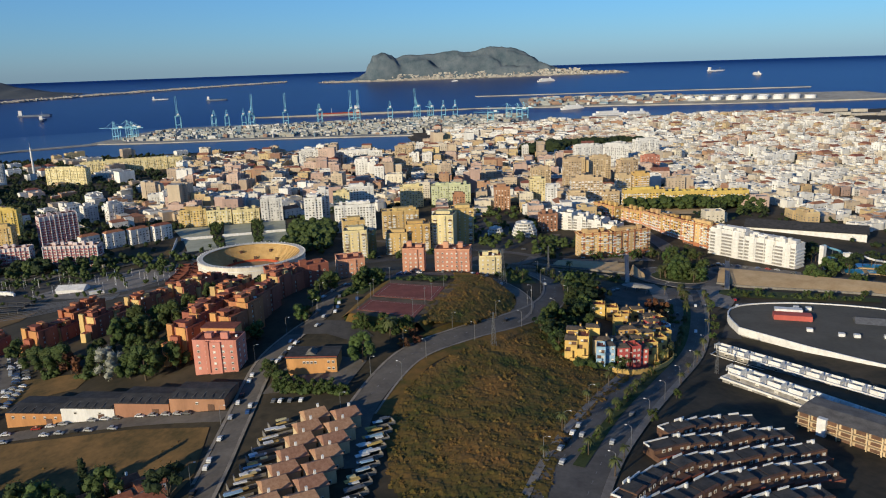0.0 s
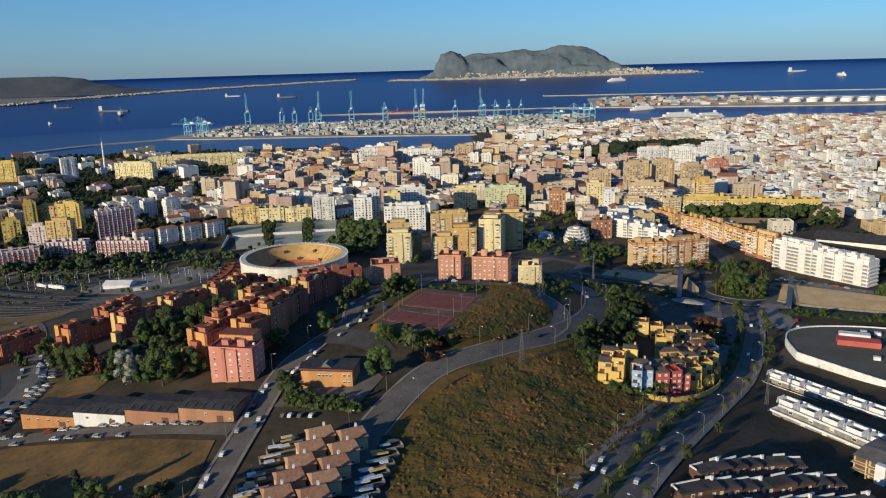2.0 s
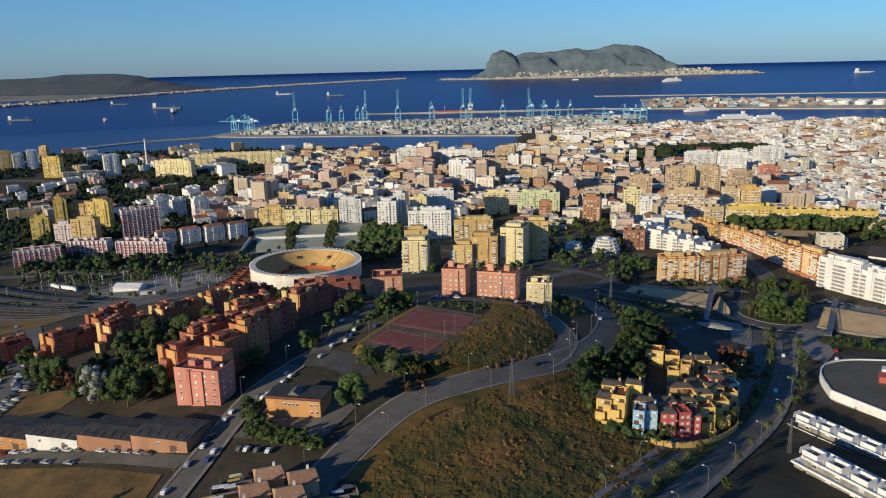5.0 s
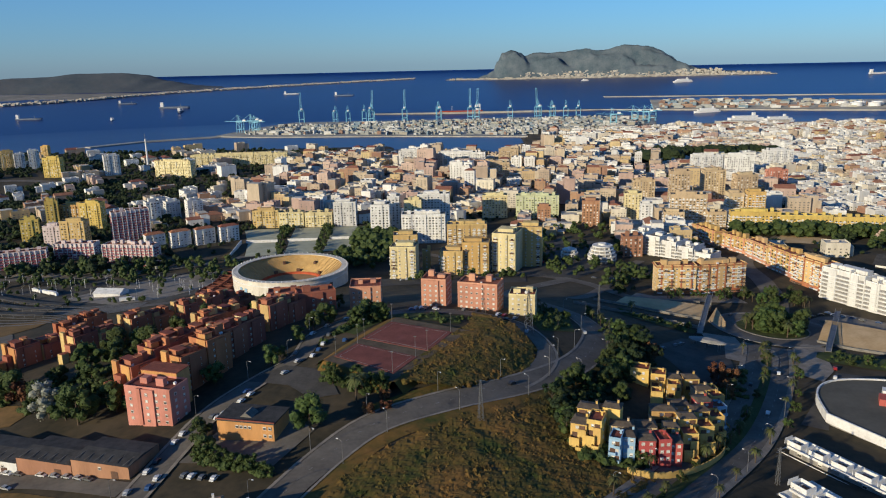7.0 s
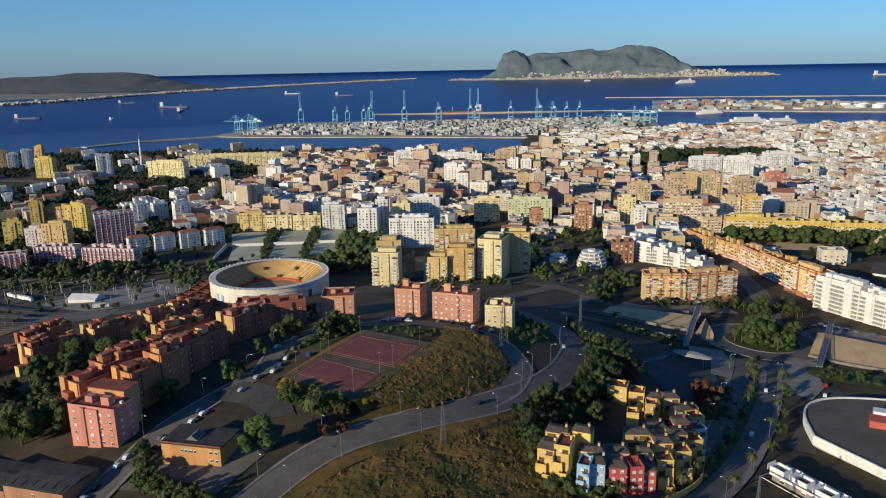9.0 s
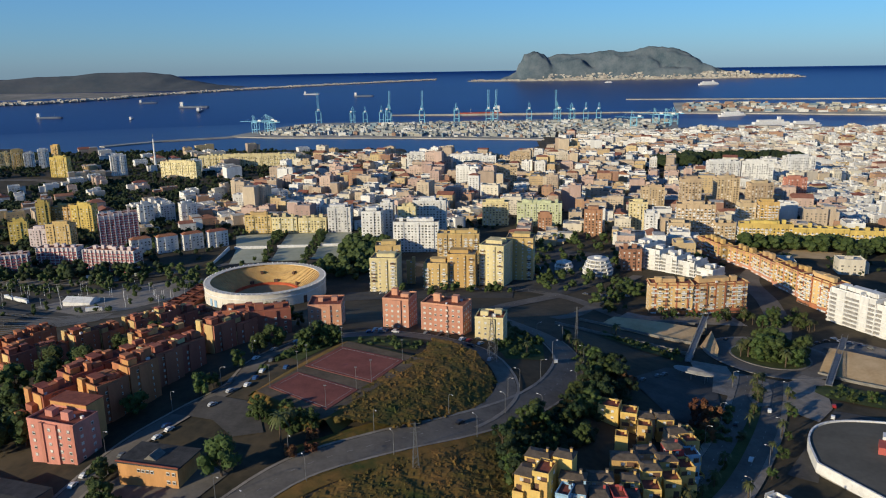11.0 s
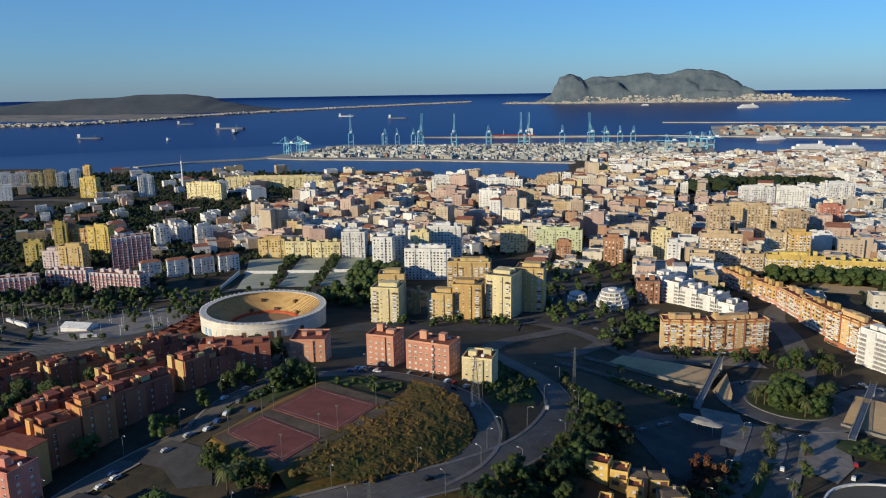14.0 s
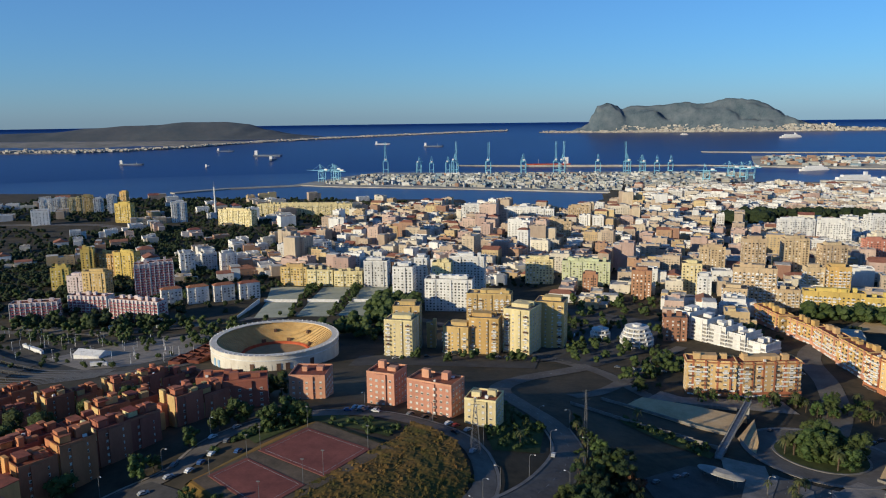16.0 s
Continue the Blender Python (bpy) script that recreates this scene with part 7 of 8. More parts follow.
TREE = []
for name, label, group, trunk, crown, leafmat in (
        ("street_tree", "dark green leafy street tree with a rounded crown", "street trees", trunk_solid(4.5, 0.24), broad(7.5, 2.9, 15, 0.3), M_LEAF),
        ("street_tree", "broad dark green tree with a full crown", "street trees", trunk_solid(6.0, 0.34), broad(10.5, 4.4, 26, 0.3), M_LEAF),
        ("street_tree", "small green tree with a round head", "street trees", trunk_solid(3.0, 0.18), broad(5.2, 2.1, 10, 0.25), M_LEAF),
        ("silver_poplar", "tall poplar with silvery pale leaves", "poplars", trunk_solid(8.0, 0.4), broad(14, 5.2, 30, 0.32), M_SILVER),
        ("stone_pine", "dark umbrella-shaped stone pine", "pines", trunk_solid(8.0, 0.35), stone_pine(10.0, 4.8), M_PINE),
        ("cypress", "slim dark evergreen like a column", "evergreens", trunk_solid(3.0, 0.2), column(11.0, 1.9), M_PINE),
        ("palm_tree", "tall palm with a drooping green crown", "palms", Solid().tube((0, 0, -1), (0.2, 0, 7.6), 0.3, 0.2, 7), fronds(7.6, 22, 3.0), M_PALM),
        ("shrub", "low dark evergreen shrub", "shrubs", Solid().tube((0, 0, -0.5), (0, 0, 0.8), 0.12, 0.1, 5), broad(2.4, 1.6, 6, 0.3), M_LEAF),
        ("shrub", "dry shrub with reddish brown leaves", "shrubs", Solid().tube((0, 0, -0.5), (0, 0, 0.8), 0.12, 0.1, 5), broad(3.4, 2.0, 7, 0.3), M_BROWNLEAF)):
    t = thing(name, 0, -600, ground(0, -600), 0, label, "tree" if name != "shrub" else "shrub", group)
    part("trunk", trunk, M_BARK, t)
    part("crown", crown, leafmat, t)
    TREE.append(t)
PLANTED = [0] * len(TREE)
tree_rng = random.Random(77)


woods, leafy = Solid(), Solid()


def plant(kind, x, y, k=1.0, z=None):
    zz = ground(x, y) if z is None else z
    k *= tree_rng.uniform(0.9, 1.35)
    if y > 545 and kind != 6:
        size = 2.6 * k * (1.5 if kind in (1, 4) else 1.0)
        for _ in range(6):
            clump(woods if kind == 4 else leafy, x + tree_rng.uniform(-1, 1) * size * 0.55, y + tree_rng.uniform(-1, 1) * size * 0.55, zz + size * tree_rng.uniform(0.6, 1.9), size * 0.55, 0.5, 12)
        return
    m = pose(x, y, zz, 0, 0, tree_rng.uniform(0, 360))
    if PLANTED[kind] == 0:
        o = TREE[kind]
        o.matrix_basis = m
    else:
        o = copy_thing(TREE[kind], m)
    o.scale = (k, k, k * tree_rng.uniform(0.9, 1.12))
    PLANTED[kind] += 1


def free(x, y, r=2.0):
    return not any((x - a) ** 2 + (y - b) ** 2 < (k + r) ** 2 for a, b, k in KEEP)


def grove(kinds, poly, count, k=1.0, strict=True):
    xs, ys = [q[0] for q in poly], [q[1] for q in poly]
    n = tries = 0
    while n < count and tries < count * 30:
        tries += 1
        x, y = tree_rng.uniform(min(xs), max(xs)), tree_rng.uniform(min(ys), max(ys))
        if inside(x, y, poly) and (not strict or free(x, y, 0.5)):
            plant(tree_rng.choice(kinds), x, y, k)
            n += 1


def along(kind, points, gap, off, k=1.0, skip=0.0):
    pts = smooth_line(points, gap)
    for (x0, y0), (x1, y1) in zip(pts, pts[1:]):
        d = math.hypot(x1 - x0, y1 - y0)
        if tree_rng.random() >= skip:
            plant(kind, x0 - (y1 - y0) / d * off + tree_rng.uniform(-1, 1), y0 + (x1 - x0) / d * off + tree_rng.uniform(-1, 1), k)


def brush(poly, count, size, into=leafy):
    """Undergrowth: dense low foliage that cannot be told apart."""
    xs, ys = [q[0] for q in poly], [q[1] for q in poly]
    n = 0
    for _ in range(count * 30):
        x, y = tree_rng.uniform(min(xs), max(xs)), tree_rng.uniform(min(ys), max(ys))
        if n < count and inside(x, y, poly) and free(x, y, -1.5):
            n += 1
            k = size * tree_rng.uniform(0.6, 1.25)
            for _ in range(2):
                clump(into, x + tree_rng.uniform(-k, k) * 0.7, y + tree_rng.uniform(-k, k) * 0.7, ground(x, y) + k * tree_rng.uniform(0.3, 0.9), k, 0.32, 26)


# the wooded slope right of the curving road, and the thicket under it
THICKET = ((36, 296), (39, 272), (48, 268), (58, 284), (78, 312), (88, 342), (102, 350), (106, 380), (88, 392), (80, 366), (72, 340), (52, 314))
grove((0, 1, 1, 4), THICKET, 48, 0.9)
brush(THICKET, 190, 2.3, woods)
brush(((126, 326), (140, 330), (154, 364), (146, 368)), 50, 1.6)
brush(((44, 250), (60, 248), (74, 252), (56, 262), (50, 275), (40, 272)), 36, 1.9)
# the big trees below the red quarter
for kind, x, y, k in ((3, -188, 303, 1.45), (1, -196, 312, 1.3), (1, -169, 291, 1.45), (1, -178, 298, 1.3), (1, -155, 298, 1.3), (1, -163, 306, 1.2), (1, -220, 330, 1.4), (8, -214, 326, 3.0), (1, -229, 337, 1.2), (1, -238, 344, 1.2), (1, -191, 384, 1.3), (1, -179, 390, 1.3),
                      (1, -172, 318, 1.2), (1, -182, 334, 1.3), (1, -176, 352, 1.3), (1, -194, 356, 1.3), (1, -186, 370, 1.3), (1, -168, 372, 1.2), (1, -204, 344, 1.2), (1, -162, 402, 1.2), (1, -150, 420, 1.2), (1, -258, 372, 1.2), (1, -268, 362, 1.0)):
    plant(kind, x, y, k)
brush(((-240, 330), (-214, 318), (-196, 306), (-160, 292), (-152, 302), (-180, 330), (-200, 350), (-236, 352)), 60, 2.0)
brush(((-205, 335), (-165, 325), (-155, 400), (-150, 430), (-175, 420), (-200, 385)), 70, 2.4)
# at the foot of the straw field
for kind, x, y, k in ((1, -240, 196, 1.3), (1, -228, 190, 1.2), (5, -221, 194, 1.2), (1, -196, 186, 1.2), (5, -172, 190, 1.1), (1, -162, 178, 1.1), (1, -206, 188, 1.3), (1, -214, 192, 1.2), (1, -184, 180, 1.2), (1, -176, 176, 1.2), (4, -138, 166, 1.2)):
    plant(kind, x, y, k)
# round the school building
for kind, x, y, k in ((1, -62, 261, 1.55), (1, -101, 251, 0.9), (0, -105, 259, 1.0), (1, -107, 266, 0.9), (1, -115, 313, 1.2), (1, -91, 325, 1.0), (0, -88, 331, 0.9), (1, -78, 371, 1.0), (1, -72, 377, 1.0), (1, -83, 353, 0.9), (0, -70, 384, 1.0),
                      (8, -40, 272, 1.3), (8, -33, 275, 1.3), (8, -34, 283, 1.1), (6, -46, 282, 1.1), (6, -44, 290, 0.9), (0, -41, 296, 0.9), (0, -47, 300, 0.9), (0, -36, 290, 1.0)):
    plant(kind, x, y, k)
for i in range(15):
    plant(2, -103 + 30 * i / 14, 248.5 - 17.0 * i / 14 + tree_rng.uniform(-0.8, 0.8), 1.05)
brush(((-104, 251), (-72, 233), (-70, 229), (-104, 245)), 46, 1.6)
brush(((-66, 300), (-40, 286), (-32, 290), (-58, 318)), 44, 1.4)
brush(((-74, 345), (-66, 330), (-40, 376), (-52, 384)), 50, 1.5)
grove((0, 2), ((-66, 300), (-34, 284), (-30, 292), (-58, 316)), 8, 0.9)
grove((0, 1, 2), ((-72, 345), (-64, 330), (-38, 378), (-50, 386)), 14, 0.9)
brush(((-34, 378), (4, 356), (10, 378), (-20, 390)), 30, 1.2)
# between the hill blocks and the bend
grove((2, 7, 7, 6), ((42, 376), (64, 384), (66, 412), (48, 446), (34, 430), (36, 396)), 26, 0.85)
brush(((44, 372), (62, 380), (64, 408), (50, 436), (38, 420), (38, 395)), 60, 1.2)
grove((2, 7), ((80, 380), (92, 384), (92, 420), (78, 446), (66, 450), (82, 412)), 18, 0.8)
along(6, ((84, 372), (88, 395), (82, 425)), 9, 3, 0.7)
# palms and trees of the avenue and the roundabout
along(6, AVENUE[1:], 13, 0.0, 0.75, 0.3)
along(2, AVENUE[1:], 14, 0.8, 0.8, 0.3)
along(6, AVENUE[1:], 13, 13.5, 0.75, 0.2)
along(6, AVENUE[1:], 17, -13.5, 0.75, 0.4)
along(0, AVENUE[2:], 17, -15.5, 0.7, 0.4)
along(0, AVENUE[2:], 15, 16, 0.75, 0.5)
for i in range(30):
    a, q = tree_rng.uniform(0, 6.28), 19.5 * math.sqrt(tree_rng.random())
    plant((1, 6, 1, 6, 0)[i % 5], ROUND[0] + q * math.cos(a), ROUND[1] + q * math.sin(a), 1.25)
brush(((190, 450), (196, 438), (214, 437), (222, 450), (214, 464), (198, 464)), 60, 1.9)
brush(((212, 401), (224, 403), (262, 374), (290, 350), (286, 342), (240, 370), (212, 388)), 46, 1.3)
brush(((108, 466), (146, 434), (142, 428), (126, 438), (110, 454)), 40, 1.5)
grove((1, 6, 0), ((222, 508), (262, 500), (258, 545), (236, 540)), 22, 0.9)
grove((6, 6, 0, 2), ((150, 520), (230, 516), (228, 530), (150, 528)), 20, 0.95)
grove((6, 7), ((172, 374), (182, 396), (178, 400), (168, 380)), 7, 0.8)
grove((6, 7, 2), ((110, 464), (148, 434), (142, 426), (112, 452)), 8, 0.9)
grove((7, 0, 2), ((214, 402), (262, 374), (300, 345), (292, 338), (240, 366), (210, 388)), 14, 0.8)
grove((1, 0), ((262, 450), (300, 425), (360, 360), (340, 350), (290, 405)), 10, 1.0)
grove((1, 4), ((300, 470), (380, 380), (440, 420), (350, 520)), 40)
for x, y in ((131, 332), (135, 340), (138, 348), (128, 338), (133, 352), (102, 366), (105, 372)):
    plant(8, x, y, 1.9)
# rail yard edge, parks, the pine row
grove((1, 0, 4), ((-440, 690), (-240, 690), (-240, 722), (-440, 730)), 70, 1.3)
grove((2, 0), ((-430, 640), (-200, 640), (-220, 680), (-430, 690)), 50, 1.1)
grove((1,), ((-100, 740), (-64, 700), (-52, 780), (-84, 842), (-100, 800)), 70, 1.9, False)
grove((1, 0), ((-130, 660), (-62, 640), (-60, 708), (-110, 735)), 46, 1.4)
grove((1,), ((290, 734), (450, 712), (450, 728), (294, 748)), 120, 1.45, False)
grove((1, 4), ((370, 700), (420, 660), (450, 690), (400, 725)), 22)
grove((1, 0), ((-62, 574), (60, 592), (58, 606), (-58, 592)), 18, 0.8)
grove((1, 4, 0), ((130, 600), (168, 560), (178, 590), (140, 640)), 22, 0.8)
grove((1, 0), ((-560, 800), (-470, 760), (-460, 900), (-560, 920)), 30)
grove((0, 1), ((-340, 820), (-240, 850), (-240, 900), (-350, 900)), 16)
grove((0, 1), ((-90, 420), (-60, 440), (-100, 500), (-150, 520), (-140, 470)), 30, 0.9)
grove((1, 0), ((95, 760), (200, 760), (200, 830), (95, 840)), 30, 1.0)

grove((0, 2, 2), ((-430, 575), (-330, 556), (-225, 556), (-205, 600), (-215, 660), (-300, 665), (-430, 632)), 60, 0.75, False)
grove((0, 1, 2), ((-380, 690), (-240, 718), (-180, 770), (-196, 690), (-230, 668), (-330, 668)), 40, 1.0)
grove((0, 1), ((80, 600), (130, 592), (130, 640), (90, 690), (76, 660)), 18, 0.9)
grove((0, 1, 2), ((150, 575), (250, 590), (235, 605), (150, 612), (140, 600)), 16, 0.9)
grove((1, 0, 2), ((112, 520), (140, 540), (152, 600), (128, 600)), 24, 0.9)
grove((0, 2, 1), ((72, 610), (120, 640), (150, 740), (84, 760)), 30, 0.9)
grove((1, 0), ((150, 690), (240, 660), (245, 720), (165, 740)), 24, 1.0)
grove((0, 2), ((-182, 752), (-175, 752), (-186, 825), (-190, 900), (-206, 900), (-196, 825)), 44, 0.9, False)
grove((0, 2), ((-141, 757), (-134, 757), (-140, 904), (-155, 904)), 40, 0.9, False)
# far woods and street greenery, too small to tell apart
wood_rng = random.Random(3)
for poly, count, size in ((((-1100, 1250), (-620, 900), (-560, 1300), (-1100, 1420)), 520, 5.0), (((-650, 1640), (-320, 1640), (-250, 1900), (-640, 1930)), 260, 5.5), (((-620, 1000), (-560, 1000), (-340, 1440), (-700, 1440)), 420, 4.2), (((-900, 700), (-560, 560), (-500, 760), (-800, 1000)), 380, 4.5),
                          (((500, 1600), (720, 1590), (720, 1640), (500, 1650)), 260, 11.0), (((410, 1500), (470, 1495), (470, 1535), (410, 1540)), 70, 16.0), (((-1260, 1480), (-640, 1500), (-620, 1930), (-1260, 1930)), 1300, 5.0), (((-640, 1420), (-320, 1440), (-320, 1640), (-640, 1640)), 260, 4.6), (((-330, 925), (480, 925), (480, 1700), (-330, 1700)), 620, 3.4), (((480, 560), (1300, 900), (1300, 2100), (480, 1700)), 420, 3.2),
                          (((-560, 760), (-330, 740), (-240, 930), (-380, 1010), (-600, 960)), 300, 3.8), (((-720, 720), (-330, 720), (-330, 1400), (-760, 1400)), 1500, 4.6), (((-340, 760), (-250, 770), (-240, 940), (-380, 960)), 130, 4.0), (((-250, 910), (60, 910), (60, 960), (-250, 960)), 90, 3.6), (((60, 640), (460, 640), (470, 960), (60, 960)), 240, 3.0), (((400, 420), (560, 500), (600, 700), (460, 640)), 160, 4.5), (((-420, 420), (-330, 480), (-450, 560), (-520, 500)), 90, 4.0)):
    xs, ys = [q[0] for q in poly], [q[1] for q in poly]
    for _ in range(count):
        x, y = wood_rng.uniform(min(xs), max(xs)), wood_rng.uniform(min(ys), max(ys))
        if inside(x, y, poly) and y < coast(x) - 20:
            if not free(x, y, 0.0):
                continue
            k = size * wood_rng.uniform(0.6, 1.2)
            for _ in range(3):
                clump(woods, x + wood_rng.uniform(-k, k) * 0.6, y + wood_rng.uniform(-k, k) * 0.6, ground(x, y) + k * wood_rng.uniform(0.4, 1.1), k * 0.7, 0.7, 6)
tagged(part("leafy_trees", leafy, M_LEAF, kind="stuff"), "green trees and undergrowth between streets and houses", "trees")
tagged(part("far_trees", woods, M_PINE, kind="stuff"), "dark trees scattered between far houses", "trees")

scrub = Solid()
for poly, count, big in ((MEADOW, 3000, 1.0), (KNOLL, 620, 1.0), (((-246, 222), (-205, 236), (-134, 222), (-133, 188), (-150, 150), (-246, 150)), 40, 0.5)):
    xs, ys = [q[0] for q in poly], [q[1] for q in poly]
    for _ in range(count * 2):
        x, y = wood_rng.uniform(min(xs), max(xs)), wood_rng.uniform(min(ys), max(ys))
        if inside(x, y, poly) and noise.noise(Vector((x / 16.0, y / 16.0, 2.0))) > -0.35:
            k = big * wood_rng.choice((0.5, 0.7, 1.0, 1.4, 1.9)) * wood_rng.uniform(0.7, 1.2)
            clump(scrub, x, y, ground(x, y) + mound(x, y) + 0.25 - 0.42 * k, k, 0.26, 22)
tagged(part("scrub", scrub, M_SCRUB, kind="stuff"), "dry golden and green scrub over the hillside", "scrub")

# ---- street things ----
def car_proto(i):
    t = thing("parked_car", 0, -640, ground(0, -640), 0, ("white", "silver", "black", "dark grey", "red", "blue")[i] + " car parked or driving on the asphalt", "car", "cars")
    s = Solid()
    prof = [(-2.1, 0.35), (-2.1, 0.85), (-1.6, 0.95), (-1.2, 1.42), (0.5, 1.45), (1.15, 0.98), (2.0, 0.82), (2.12, 0.35)]
    n = len(prof)
    s.add([(a, -0.86, b) for a, b in prof] + [(a, 0.86, b) for a, b in prof], [tuple(range(n)), tuple(range(2 * n - 1, n - 1, -1))] + [(i, n + i, n + (i + 1) % n, (i + 1) % n) for i in range(n)])
    part("body", s, CAR[i], t)
    g = Solid()
    for sy in (-0.87, 0.87):
        g.add([(-1.45, sy, 0.98), (0.95, sy, 0.98), (0.42, sy, 1.38), (-1.12, sy, 1.36)], [(0, 1, 2, 3)])
    g.add([(0.60, -0.75, 1.43), (1.14, -0.75, 1.03), (1.14, 0.75, 1.03), (0.60, 0.75, 1.43)], [(0, 1, 2, 3)])
    part("glazing", g, M_GLASS, t)
    wheels = Solid()
    for a in (-1.3, 1.3):
        for sy in (-0.82, 0.82):
            wheels.tube((a, sy - 0.1, 0.33), (a, sy + 0.1, 0.33), 0.33, 0.33, 10)
    part("wheels", wheels, M_RUBBER, t, kind="stuff")
    return t


CARS = [car_proto(i) for i in range(6)]
PARKED = [0] * 6
car_rng = random.Random(31)


def park_car(x, y, rot, lift=0.36):
    i = car_rng.choices(range(6), (6, 4, 3, 4, 1, 1))[0]
    m = pose(x, y, ground(x, y) + lift, 0, 0, rot)
    if PARKED[i] == 0:
        CARS[i].matrix_basis = m
    else:
        copy_thing(CARS[i], m)
    PARKED[i] += 1


def line_of_cars(points, gap, off, skip=0.3, turn=0.0, lift=0.36):
    skip = 1 - (1 - skip) * 0.6
    pts = smooth_line(points, gap)
    for (x0, y0), (x1, y1) in zip(pts, pts[1:]):
        if car_rng.random() < skip:
            continue
        d = math.hypot(x1 - x0, y1 - y0)
        a = math.degrees(math.atan2(y1 - y0, x1 - x0))
        park_car(x0 - (y1 - y0) / d * off, y0 + (x1 - x0) / d * off, a + turn + car_rng.uniform(-3, 3), lift)


line_of_cars(ROAD_LEFT[1:5], 5.4, 3.4, 0.35)
line_of_cars(ROAD_LEFT[3:6], 5.4, -3.4, 0.6)
line_of_cars(ROAD_LEFT[6:12], 5.6, 3.2, 0.4)
line_of_cars(((-245, 258), (-200, 256), (-165, 247), (-140, 238)), 5.2, 2.6, -0.4)
line_of_cars(((-250, 256), (-205, 254), (-170, 245)), 5.4, -3.0, -0.1)
line_of_cars(((-258, 250), (-254, 290), (-252, 330), (-286, 420), (-330, 500)), 5.0, 4.6, 0.25)
line_of_cars(((-258, 250), (-254, 290), (-252, 330), (-286, 420)), 5.0, -4.6, 0.3)
for off in (-13, -18, 12):
    line_of_cars(((-258, 252), (-255, 290), (-256, 326), (-272, 360)), 4.2, off, -0.1, 75)
line_of_cars(((-26, 403), (4, 397), (34, 386)), 3.4, 0, 0.0, 70)
line_of_cars(ROAD_LEFT[4:8], 5.2, -6.6, 0.1)
line_of_cars(AVENUE[1:], 21, 6.0, 0.5)
line_of_cars(AVENUE[1:], 21, -6.0, 0.5)
line_of_cars(AVENUE[1:3], 6.0, 10.0, 0.3)
line_of_cars(((-104, 236), (-92, 232), (-76, 228)), 3.4, 0, 0.3, 90)
line_of_cars(((110, 590), (170, 580), (250, 590)), 6, 0, 0.4)
line_of_cars(((-45, 585), (0, 604), (60, 604)), 6, 0, 0.3)
line_of_cars(((60, 610), (80, 640), (96, 700)), 6, 0, 0.3)
line_of_cars(((112, 384), (135, 405), (152, 410)), 5, -3, 0.3)
line_of_cars(((196, 350), (206, 366), (212, 380)), 6, 2, 0.2)
line_of_cars(((240, 468), (262, 480), (300, 444)), 6, 3, 0.0)
for x, y, rot in ((70, 381, 80), (22, 304, 45), (36, 366, 70), (214, 442, 10), (240, 478, 100), (190, 480, 230), (-78, 324, 60), (-58, 344, 80), (262, 488, 130), (276, 470, 130), (300, 440, 130)):
    park_car(x, y, rot)


def lamp_proto():
    t = thing("street_lamp", 0, -680, ground(0, -680), 0, "tall grey street lamp with a curved arm", "street lamp", "street lamps")
    part("pole", Solid().tube((0, 0, -0.5), (0, 0, 8.6), 0.14, 0.09, 7), M_STEEL, t)
    part("arm", Solid().tube((0, 0, 8.6), (0.9, 0, 9.3), 0.07, 0.06, 5).tube((0.9, 0, 9.3), (2.0, 0, 9.4), 0.06, 0.05, 5), M_STEEL, t)
    part("lamp_head", Solid().box(2.3, 0, 9.28, 0.9, 0.35, 0.18, 0, 0, 0.8), M_WHITE, t)
    return t


LAMP = lamp_proto()
LAMPS = []


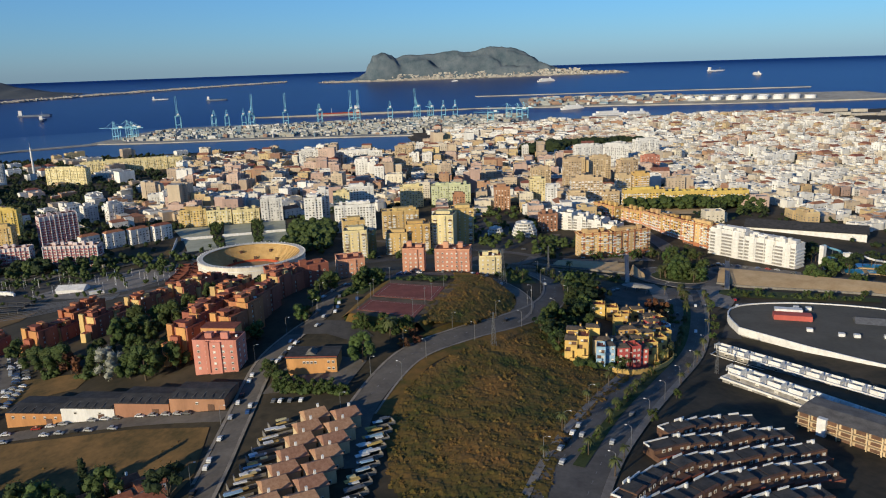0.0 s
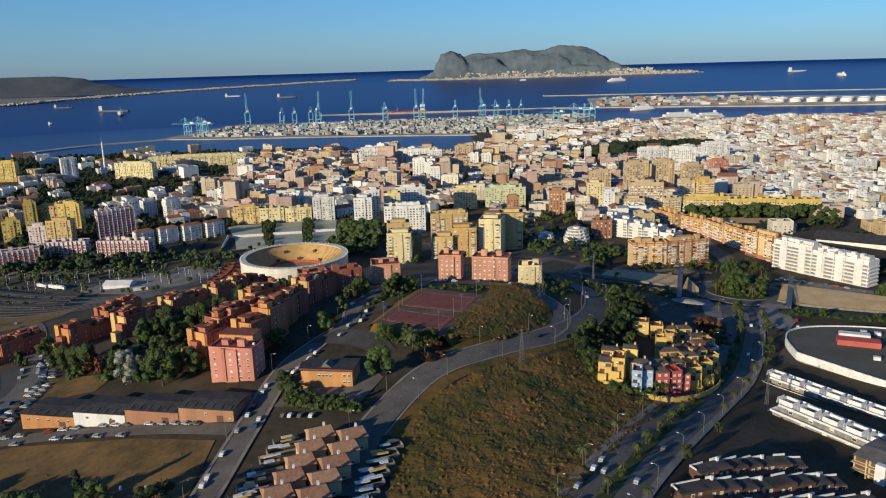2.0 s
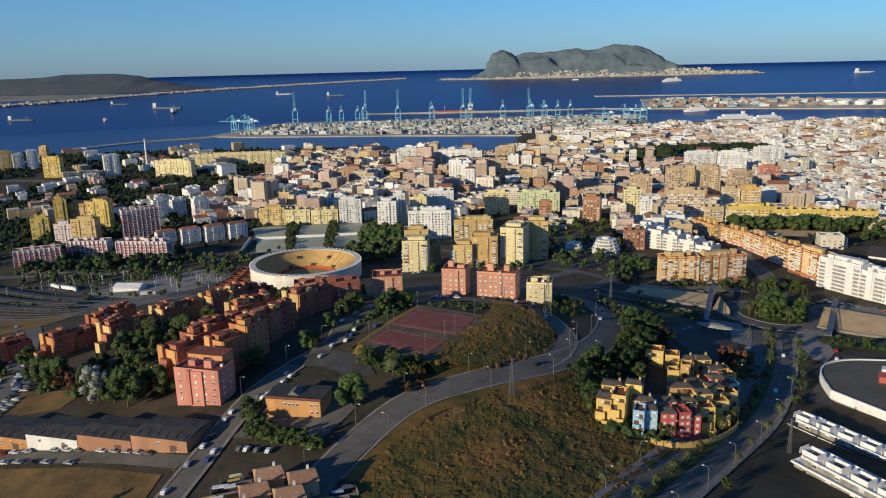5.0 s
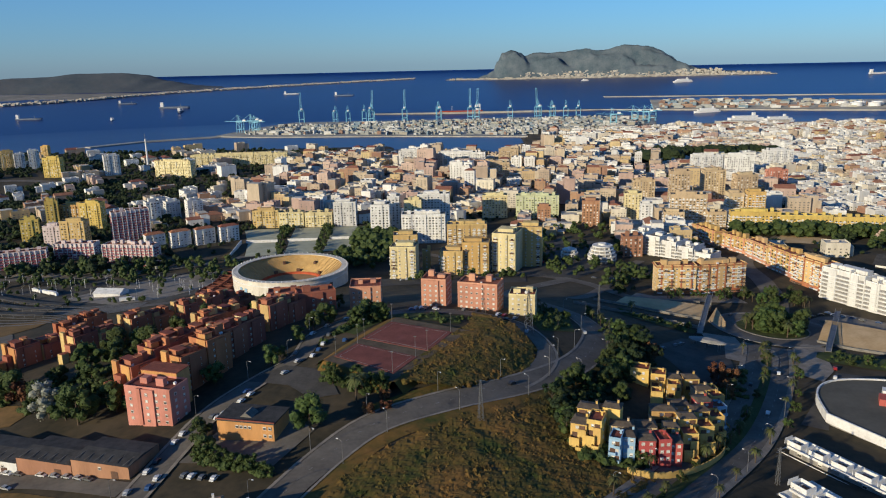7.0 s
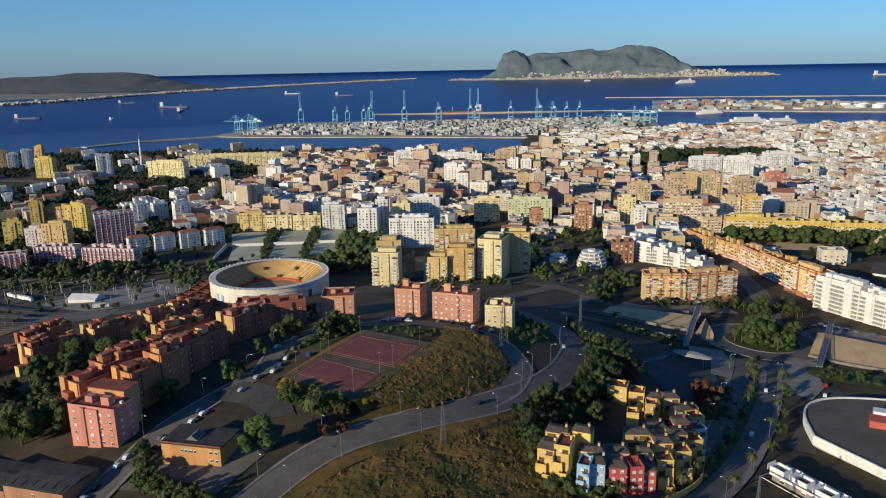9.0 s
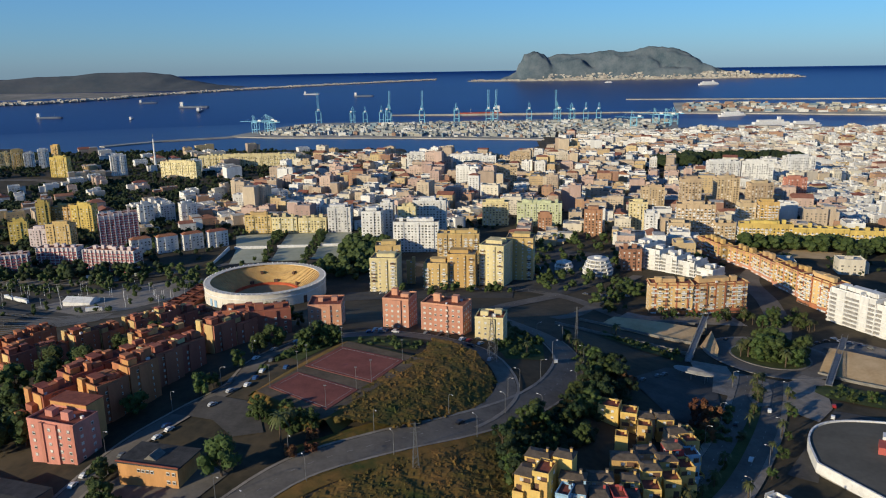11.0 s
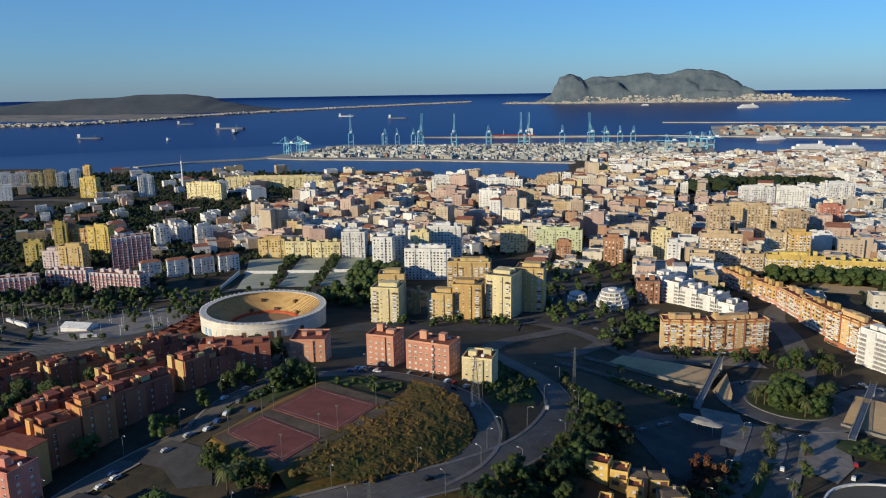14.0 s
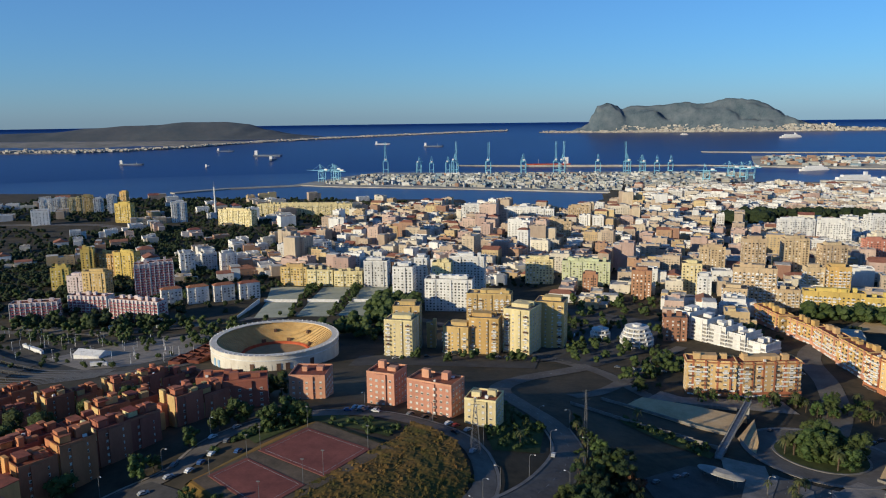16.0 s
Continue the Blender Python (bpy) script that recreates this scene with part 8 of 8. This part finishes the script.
def lamps_along(points, gap, off, flip=0):
    pts = smooth_line(points, gap)
    for (x0, y0), (x1, y1) in zip(pts, pts[1:]):
        d = math.hypot(x1 - x0, y1 - y0)
        x, y = x0 - (y1 - y0) / d * off, y0 + (x1 - x0) / d * off
        m = pose(x, y, ground(x, y) + 0.3, 0, 0, math.degrees(math.atan2(y1 - y0, x1 - x0)) + (-90 if off > 0 else 90))
        if LAMPS:
            copy_thing(LAMP, m)
        else:
            LAMP.matrix_basis = m
        LAMPS.append(1)


lamps_along(ROAD_MAIN[1:11], 40, 8.4)
lamps_along(ROAD_MAIN[2:11], 60, -8.4)
lamps_along(ROAD_LEFT[1:], 42, 6.2)
lamps_along(AVENUE[1:], 26, 13.2)
lamps_along(AVENUE[1:], 26, -13.2)


def pylon(x, y, h, w, label):
    """A lattice mast: four legs, cross bracing, arms."""
    t = thing("power_pylon", x, y, ground(x, y), 12, label, "pylon", "power pylons")
    for sx in (-1, 1):
        for sy in (-1, 1):
            part("leg", Solid().beam((sx * w / 2, sy * w / 2, -1), (sx * 0.2, sy * 0.2, h), 0.13), M_STEEL, t)
    s = Solid()
    n = 9
    for i in range(n):
        z0, z1 = h * i / n, h * (i + 1) / n
        a, b = w / 2 * (1 - z0 / h) + 0.2, w / 2 * (1 - z1 / h) + 0.2
        for q in range(4):
            c0, c1 = ((-1, -1), (1, -1), (1, 1), (-1, 1))[q], ((-1, -1), (1, -1), (1, 1), (-1, 1))[(q + 1) % 4]
            s.beam((c0[0] * a, c0[1] * a, z0), (c1[0] * b, c1[1] * b, z1), 0.07)
            s.beam((c1[0] * a, c1[1] * a, z0), (c0[0] * b, c0[1] * b, z1), 0.07)
    part("bracing", s, M_STEEL, t)
    for k in (0.78, 0.88, 0.97):
        part("cross_arm", Solid().beam((-1.9, 0, h * k), (1.9, 0, h * k), 0.12), M_STEEL, t)


pylon(6, 271, 18, 2.2, "grey lattice pylon beside the road")
pylon(37, 367, 24, 4.2, "grey lattice pylon above the bend")
pylon(86, 421, 22, 1.4, "slim steel power mast")
pylon(120, 250, 16, 1.2, "slim steel power mast by the avenue")
